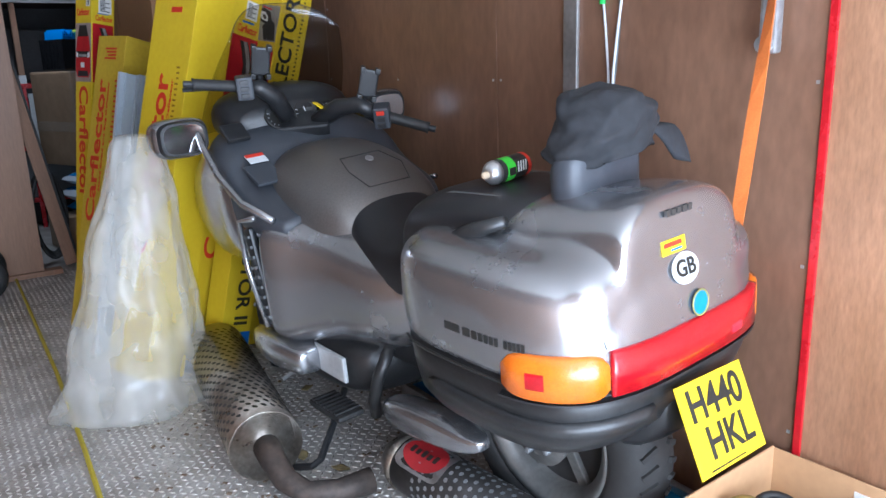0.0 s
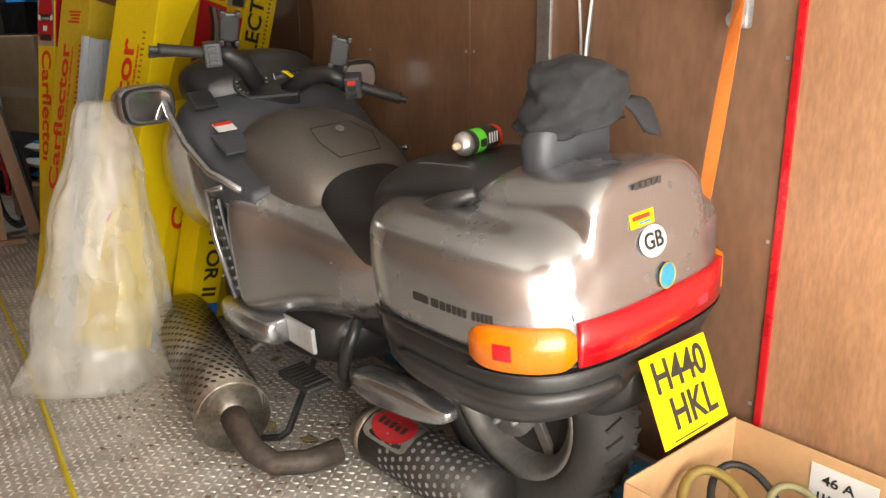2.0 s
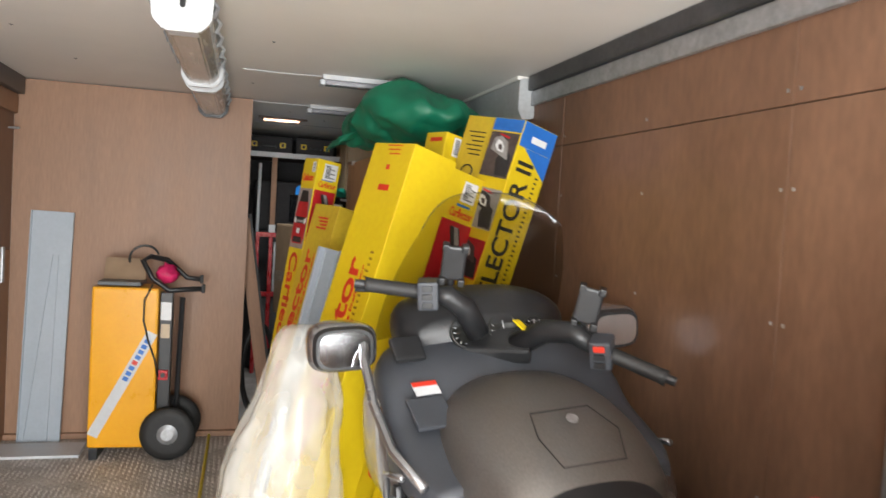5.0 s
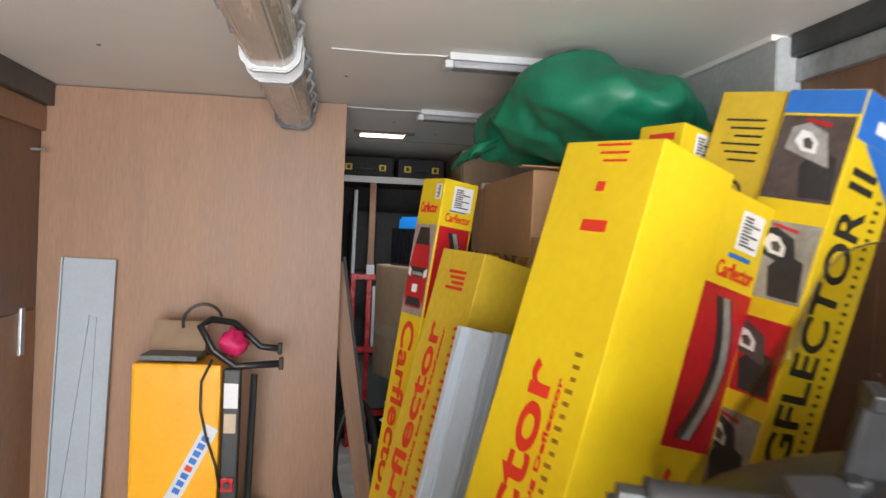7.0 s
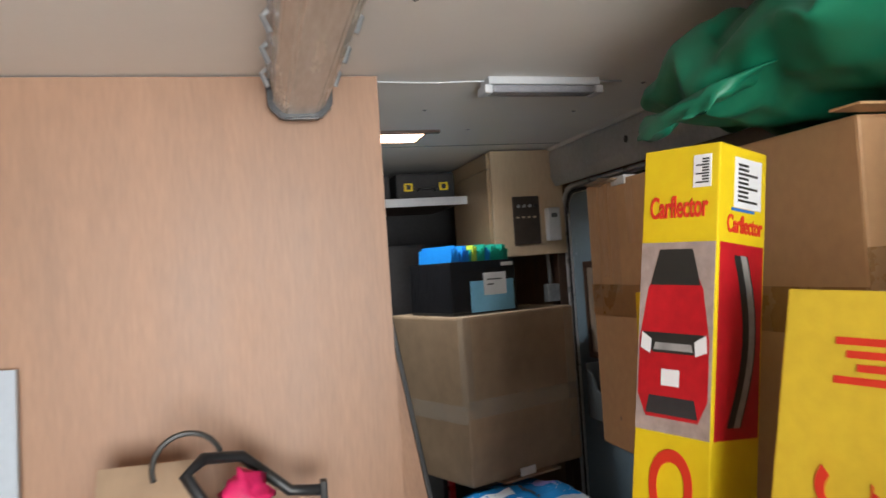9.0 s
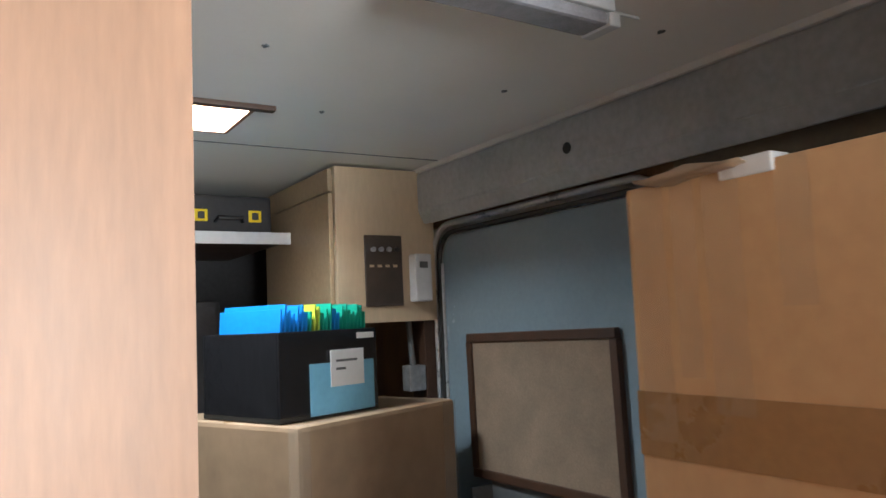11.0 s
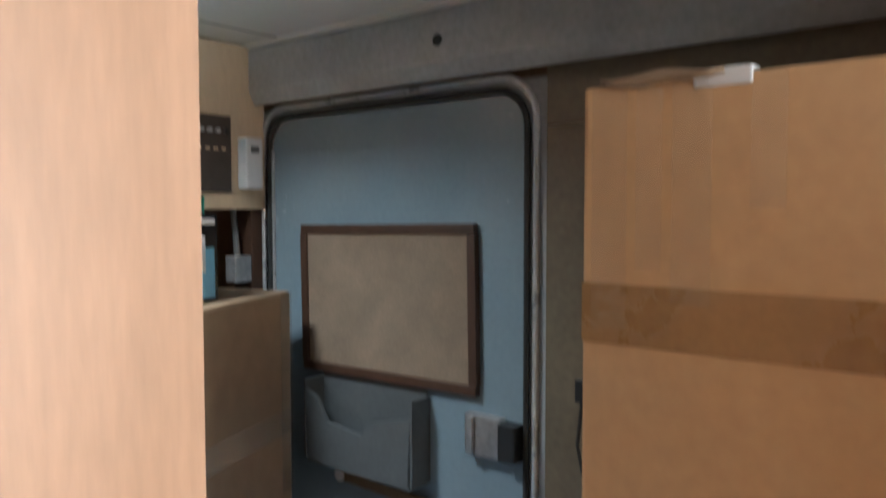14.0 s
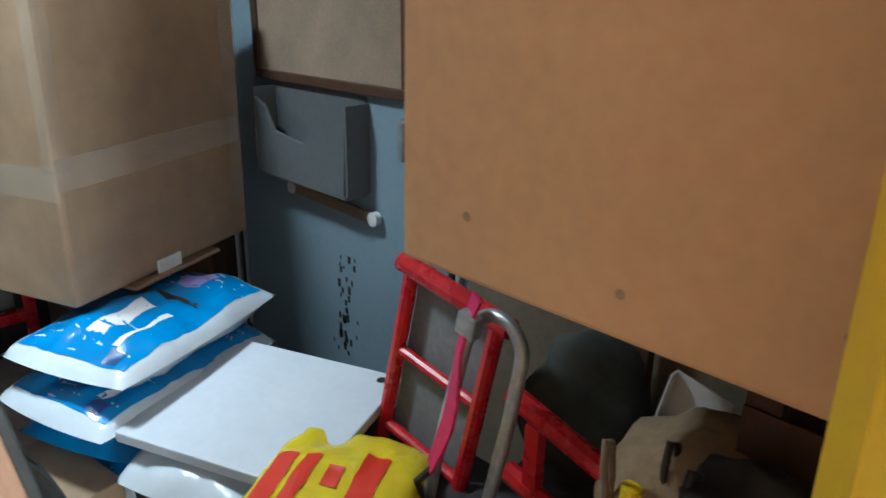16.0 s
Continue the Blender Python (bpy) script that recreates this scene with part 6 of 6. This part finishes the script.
cab = thing("wall_cabinet", pose(1.20, 6.26, 1.40), "pale laminate wall cabinet with dark switch panel", "cabinet")
part("body", box((0, 0, 0), (0.345, 0.62, 0.482), 0.003), CREAM, cab)
part("door", box((-0.016, 0.015, 0.01), (-0.001, 0.60, 0.40), 0.003), mat("laminate_tan", (0.42, 0.31, 0.19), 0.5, scale=4, vary=0.2), cab, "tan laminate door")
part("head_rail", box((-0.016, 0.015, 0.404), (-0.001, 0.60, 0.475), 0.003), mat("laminate_tan", (0.42, 0.31, 0.19)), cab)
sp2 = part("switch_panel", box((0.09, -0.008, 0.05), (0.22, -0.001, 0.27), 0.003), mat("bronze_panel", (0.06, 0.045, 0.035), 0.4), cab, "dark switch panel")
for k in range(4):
    part("switch", lathe([(0, 0), (0.008, 0), (0.006, 0.014), (0, 0.014)], 10, "Y"), GALV if k < 3 else BLACKPL, sp2).matrix_basis = pose(0.115 + k * 0.027, -0.022, 0.225)
    part("legend", box((0.105 + k * 0.027, -0.0092, 0.17), (0.12 + k * 0.027, -0.0082, 0.178)), CREAM, sp2)
ic = thing("white_handset", pose(1.475, 6.25, 1.46), "small white plastic unit on cabinet side", "unit")
part("body", box((-0.03, -0.035, 0), (0.03, 0.009, 0.15), 0.006), WHITEPL, ic)
part("vents", box((-0.014, -0.037, 0.105), (0.014, -0.0352, 0.125)), GREYPL, ic)
sock = thing("socket_box", pose(1.47, 6.30, 1.16), "grey metal socket box in the corner", "socket")
part("body", box((-0.03, -0.03, 0.02), (0.03, 0.02, 0.10), 0.005), GALV, sock)
part("conduit", tube([(0, 0, 0.10), (0, 0.02, 0.24)], 0.01, 8), GREYPL, sock)
part("post", box((0.03, -0.03, -1.16), (0.07, 0.06, 0.24), 0.003), DARKWOOD, sock)

shelf = thing("shelf", pose(0.0, 6.60, 1.685), "white edged shelf across the front compartment", "shelf")
part("board", box((XL + 0.02, 0, 0), (1.18, 0.72, 0.02), 0.002), DARKWOOD, shelf)
part("front_edge", box((XL + 0.02, -0.012, -0.01), (1.18, -0.0005, 0.03), 0.002), WHITEPL, shelf, "white front edge")
pst = part("post", box((0.66, -0.03, -0.60), (0.70, 0.01, -0.011), 0.003), RAWWOOD, shelf, "timber post")
part("post_foot", box((0.655, -0.034, -0.62), (0.705, 0.012, -0.53), 0.002), WHITEPL, shelf)
part("rod", tube([(0.57, 0.02, -0.62), (0.575, 0.02, -0.06)], 0.012, 8), WHITEPL, shelf)
for k, (x, w) in enumerate(((0.45, 0.36), (0.84, 0.3))):
    c = thing("tool_case", pose(x, 6.66, 1.706), "black plastic case with yellow latches on shelf", "case", "cases on the shelf")
    part("body", box((0, 0, 0), (w, 0.3, 0.14), 0.012), DARK, c)
    part("handle", tube([(w * 0.35, -0.01, 0.05), (w * 0.37, -0.03, 0.06), (w * 0.63, -0.03, 0.06), (w * 0.65, -0.01, 0.05)], 0.007, 6), BLACKPL, c)
    for q in (0.2, 0.8):
        part("latch", box((w * q - 0.022, -0.006, 0.05), (w * q + 0.022, -0.0005, 0.09), 0.003), PLATE, c, "yellow latch")
        part("latch_core", box((w * q - 0.011, -0.008, 0.058), (w * q + 0.011, -0.0062, 0.082)), INKBLACK, c)
rf = thing("steel_rack", pose(0.56, 6.55, 0.0), "dark red metal frame standing in the dim compartment", "frame")
for x in (0.0, 0.10, 0.42):
    part("upright", box((x, 0, 0), (x + 0.03, 0.03, 1.09), 0.003), REDPAINT, rf)
for z in (1.06, 0.60, 0.2):
    part("rail", box((0.0, -0.001, z), (0.45, 0.031, z + 0.035), 0.003), REDPAINT, rf)
part("panel", box((0.14, 0.034, 0.62), (0.40, 0.04, 1.02)), WHITEPL, rf, "pale panel behind the frame")
part("panel_low", box((0.03, 0.034, 0.24), (0.40, 0.04, 0.58)), GREYPL, rf)
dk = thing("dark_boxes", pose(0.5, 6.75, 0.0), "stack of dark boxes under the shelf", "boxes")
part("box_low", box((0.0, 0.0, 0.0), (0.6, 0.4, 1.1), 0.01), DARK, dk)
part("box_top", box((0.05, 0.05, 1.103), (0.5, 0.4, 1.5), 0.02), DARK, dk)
wb = thing("brown_board", pose(0.66, 5.55, 0.0, 0, 0, 8), "low brown cardboard carton on the floor", "carton")
part("body", box((0, 0, 0.0), (0.2, 0.28, 0.22), 0.006), CARD2, wb)


def sack(name, m, lx, ly, lz, ma, label, seed, top=None, bars=()):
    o = thing(name, m, label, "bag", "stacked bags" if name == "salt_bag" else "")
    def surf(u, v, side):
        e = max(0.0, 1 - abs(u) ** 3.5) ** 0.5 * max(0.0, 1 - abs(v) ** 3.5) ** 0.5
        p = Vector((lx * u * (1 - 0.05 * v * v), ly * v * (1 - 0.06 * u * u), 0))
        z = lz * e * (0.92 + 0.35 * noise.noise(p * 11 + Vector((seed, 0, 0))) + 0.2 * noise.noise(p * 27 + Vector((0, seed, 0))))
        return p + Vector((0, 0, lz + side * z * (1 if side > 0 else 0.92)))

    def sheet(x0, y0, x1, y1, n, side, lift=0.0):
        bm = bmesh.new()
        rows = [[bm.verts.new(surf(x0 + (x1 - x0) * i / n, y0 + (y1 - y0) * j / n, side) + Vector((0, 0, lift))) for j in range(n + 1)] for i in range(n + 1)]
        for a, c in zip(rows, rows[1:]):
            for j in range(n):
                bm.faces.new((a[j], a[j + 1], c[j + 1], c[j]))
        return bm
    part("body", sheet(-1, -1, 1, 1, 26, 1), ma, o, "", True)
    part("underside", sheet(-1, -1, 1, 1, 16, -1), ma, o, "", True)
    if top:
        part("print", sheet(-0.88, -0.86, 0.88, 0.86, 22, 1, 0.0012), top, o, "printed face", True)
    for (x0, y0, x1, y1, bma) in bars:
        part("print_bar", sheet(x0, y0, x1, y1, 7, 1, 0.0026), bma, o, "", True)
    return o


DARKBLUE = mat("navy_ink", (0.01, 0.05, 0.2), 0.4, vary=0.1)
BAGWHITE = mat("white_bag_plastic", (0.62, 0.68, 0.74), 0.2, scale=9, vary=0.15, bump=0.15, bscale=16)
for k, (x, y, rz) in enumerate(((1.10, 5.78, 20), (1.07, 5.75, 14), (1.10, 5.76, 24), (1.06, 5.72, 16), (1.09, 5.74, 22))):
    top = k == 4
    sack("salt_bag", pose(x - 0.05, y + 0.05, 0.002 + k * 0.097, 0, 0, rz), 0.27, 0.18, 0.055, BLUEBAG if k % 2 == 0 and not top else BAGWHITE, "blue and white plastic salt bag stacked on others", 3.0 + k, BLUEBAG,
         ((-0.6, -0.15, 0.0, 0.1, WHITE), (-0.7, -0.55, -0.1, -0.45, WHITE), (0.15, -0.6, 0.22, 0.6, INKBLACK), (0.4, -0.3, 0.7, 0.2, mat("lilac_print", (0.35, 0.3, 0.7), 0.4)), (-0.85, -0.7, -0.72, -0.5, DARKBLUE)) if k >= 3 else ())
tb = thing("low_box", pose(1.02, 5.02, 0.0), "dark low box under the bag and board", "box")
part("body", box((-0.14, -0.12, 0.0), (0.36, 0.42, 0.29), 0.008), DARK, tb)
wsx = thing("white_board", pose(1.10, 5.43, 0.36, 0, -3, 22), "white insulation board lying flat on bags", "board")
part("sheet", box((-0.20, -0.24, -0.012), (0.20, 0.2, 0.012), 0.004), mat("white_foam", (0.56, 0.60, 0.66), 0.6, scale=8, vary=0.08, bump=0.05), wsx)
part("print_mark", lathe([(0, 0), (0.012, 0), (0, 0.0006)], 12), INKBLACK, wsx).matrix_basis = pose(0.17, -0.2, 0.0122)
sack("white_sack", pose(1.08, 5.42, 0.2, 0, 0, 22), 0.22, 0.2, 0.07, BAGWHITE, "white plastic sack under the board", 9.0)
sx = thing("board_support", pose(1.08, 5.42, 0.0), "dark box under the white sack", "box")
part("body", box((-0.2, -0.1, 0), (0.2, 0.18, 0.2), 0.006), DARK, sx)
sack("cement_bag", pose(1.03, 5.10, 0.29, 2, 0, 30), 0.20, 0.15, 0.05, mat("yellow_bag", (0.72, 0.56, 0.02), 0.25, scale=7, vary=0.2, bump=0.15, bscale=20), "yellow plastic cement bag with red print", 14.0, None,
     ((-0.9, 0.55, 0.3, 0.85, INKRED), (-0.6, 0.25, 0.3, 0.45, INKRED), (-0.5, -0.1, -0.25, 0.1, INKRED), (-0.05, -0.1, 0.2, 0.1, INKRED), (-0.4, -0.55, 0.5, -0.25, INKRED)))

rt = thing("sack_truck", pose(1.33, 5.2, 0.0, 0, 0, 0), "red tubular ladder frame with grey mesh panel", "trolley")
rt.matrix_basis = pose(1.26, 5.29, 0.016) @ pose(0, 0, 0, 9, 4, 0) @ Matrix.Diagonal((1, 1, 0.95, 1))
for y in (0.0, -0.225):
    part("upright", tube([(0, y, 0), (0, y, 0.715)], 0.016, 10), REDPAINT, rt)
part("top_bar", tube([(0, 0.03, 0.72), (0, -0.255, 0.72)], 0.021, 12), REDPAINT, rt)
for z in (0.53, 0.34, 0.14):
    part("rung", tube([(0, 0, z), (0, -0.225, z)], 0.012, 10), REDPAINT, rt)
part("mesh_panel", box((0.02, -0.22, 0.02), (0.024, -0.005, 0.70)), MESH, rt, "grey mesh panel")
rl = thing("red_rails", pose(1.30, 4.92, 0.012) , "red steel rails leaning behind the ladder frame", "rails")
for z0, z1 in ((0.52, 0.40), (0.36, 0.24)):
    part("rail", tube([(0, 0, z0), (-0.02, -0.5, z1)], 0.02, 8), REDPAINT, rl)
for y in (-0.06, -0.22, -0.42):
    part("upright", box((-0.015, y - 0.015, -0.01), (0.01, y + 0.015, 0.50 + y * 0.24), 0.003), REDPAINT, rl)
bh = thing("bent_tube", pose(1.235, 5.03, 0.012, 9), "bent galvanised tube hoop standing on floor", "tube")
part("hoop", tube([(-0.06, 0.03, 0), (-0.04, 0.03, 0.4), (-0.02, 0.025, 0.64)] + arc((-0.01, -0.03, 0.655), 0.055, 0, 180, 10, (0, 1, 0), (0.1, 0, 1)) + [(-0.015, -0.088, 0.55), (-0.06, -0.09, 0)], 0.012, 12), GALV, bh, "", True)
ps2 = thing("pink_strap", pose(1.215, 4.925, 0.725, 11), "pink ratchet strap with black hook", "strap")
part("webbing", strap_strip([(-0.012 - 0.004 * i, 0.0 + 0.008 * math.sin(i), 0.02 - 0.05 * i, 0.5 + 0.2 * math.sin(i)) for i in range(8)], 0.035, 0.006), PINK, ps2)
part("buckle", box((-0.03, -0.02, -0.05), (-0.008, 0.02, -0.01), 0.004), GALV, ps2)
part("hook", tube([(-0.04, 0, -0.33), (-0.05, 0.02, -0.37), (-0.05, 0.0, -0.41), (-0.05, -0.03, -0.39), (-0.055, -0.02, -0.47), (-0.05, 0.02, -0.5)], 0.008, 8), BLACKPL, ps2)
for k, (x, y, lx, ly, lz, z, ma, lab) in enumerate(((1.33, 4.54, 0.17, 0.18, 0.165, 0.29, mat("tan_canvas", (0.3, 0.21, 0.12), 0.85, scale=9, vary=0.35, bump=0.15), "crumpled tan canvas bag on clutter"),
                                          (1.25, 4.47, 0.05, 0.09, 0.04, 0.555, BLACKRUB, "black work glove heap on canvas bag"), (1.45, 4.86, 0.06, 0.12, 0.16, 0.30, mat("dull_green_cloth", (0.05, 0.06, 0.05), 0.7, scale=9, vary=0.4), "dull dark green cloth scrap under the box"))):
    o = thing(("canvas_bag", "work_glove", "cloth_scrap")[k], pose(x, y, z, 0, 0, 20 * k), lab, "bag" if k == 0 else "clutter")
    part("body", crumpled(lambda u, v: (lx * math.sin(u * 3.1 + 0.02) * math.cos(v * 6.283), ly * math.sin(u * 3.1 + 0.02) * math.sin(v * 6.283), lz * (1 + math.cos(u * 3.1 + 0.02))), 14, 28, 0.03, 11, k * 7.0), ma, o, "", True)
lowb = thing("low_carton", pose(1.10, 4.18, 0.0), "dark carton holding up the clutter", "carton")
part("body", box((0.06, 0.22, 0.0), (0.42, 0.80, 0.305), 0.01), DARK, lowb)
bt = thing("black_bottle", pose(1.215, 4.625, 0.0), "black cylinder bottle with yellow cap beside rails", "bottle")
part("body", lathe([(0.04, 0), (0.045, 0.01), (0.045, 0.48), (0.03, 0.51), (0.012, 0.515)], 20), BLACKPL, bt, "", True)
part("cap", lathe([(0.016, 0.516), (0.016, 0.545), (0, 0.547)], 14), PLATE, bt)

pp = thing("pale_panel", pose(1.41, 4.76, 0.0) @ pose(0, 0, 0, 12, 0, 0), "scuffed pale sheet metal panel leaning in clutter", "panel")
part("sheet", box((0, -0.05, 0.012), (0.004, 0.05, 0.64), 0.001), WHITEPL, pp)
part("folded_edge", box((-0.02, 0.046, 0.012), (-0.0005, 0.05, 0.64), 0.001), WHITEPL, pp)
part("stain", box((-0.0012, -0.03, 0.40), (-0.0002, 0.0, 0.55)), GREYPL, pp)
for k, (y, lean) in enumerate(((4.66, 12), (4.52, -18), (4.44, 25), (4.58, -8))):
    cs = thing("loose_strap", pose(1.19 + 0.02 * k, y, 0.29), "thin frayed strap lying over the canvas bag", "strap", "straps on the canvas bag")
    part("webbing", tube([(0.02 * math.sin(i), -0.012 * i * math.sin(radians(lean)), 0.04 + 0.30 * math.sin(i * 0.42)) for i in range(8)], 0.006, 6), BLACKRUB if k % 2 else CORK, cs, "", True)

# ---- raised bars of the tread plate ----
vs, fs = [], []
px = 0.024
for i in range(int((XR - XL) / px)):
    for j in range(int(4.9 / px)):
        x, y = XL + 0.012 + i * px, 0.15 + j * px
        a = radians(45 if (i + j) % 2 else -45)
        u, v = (math.cos(a), math.sin(a)), (-math.sin(a), math.cos(a))
        k = len(vs)
        for p, q, z in ((-0.011, 0, 0.0003), (0, -0.0040, 0.0003), (0.011, 0, 0.0003), (0, 0.0040, 0.0003), (-0.005, 0, 0.0028), (0.005, 0, 0.0028)):
            vs.append((x + u[0] * p + v[0] * q, y + u[1] * p + v[1] * q, z))
        fs += [(k, k + 1, k + 4), (k + 1, k + 5, k + 4), (k + 1, k + 2, k + 5), (k + 2, k + 3, k + 5), (k + 3, k + 4, k + 5), (k + 3, k, k + 4)]
me = bpy.data.meshes.new("tread_bars")
me.from_pydata(vs, [], fs)
me.materials.append(TREAD)
tb_ob = new("tread_bars", me)
tb_ob.parent = floor_ob
tagged(tb_ob, label="raised worn steel tread bars", kind="stuff")
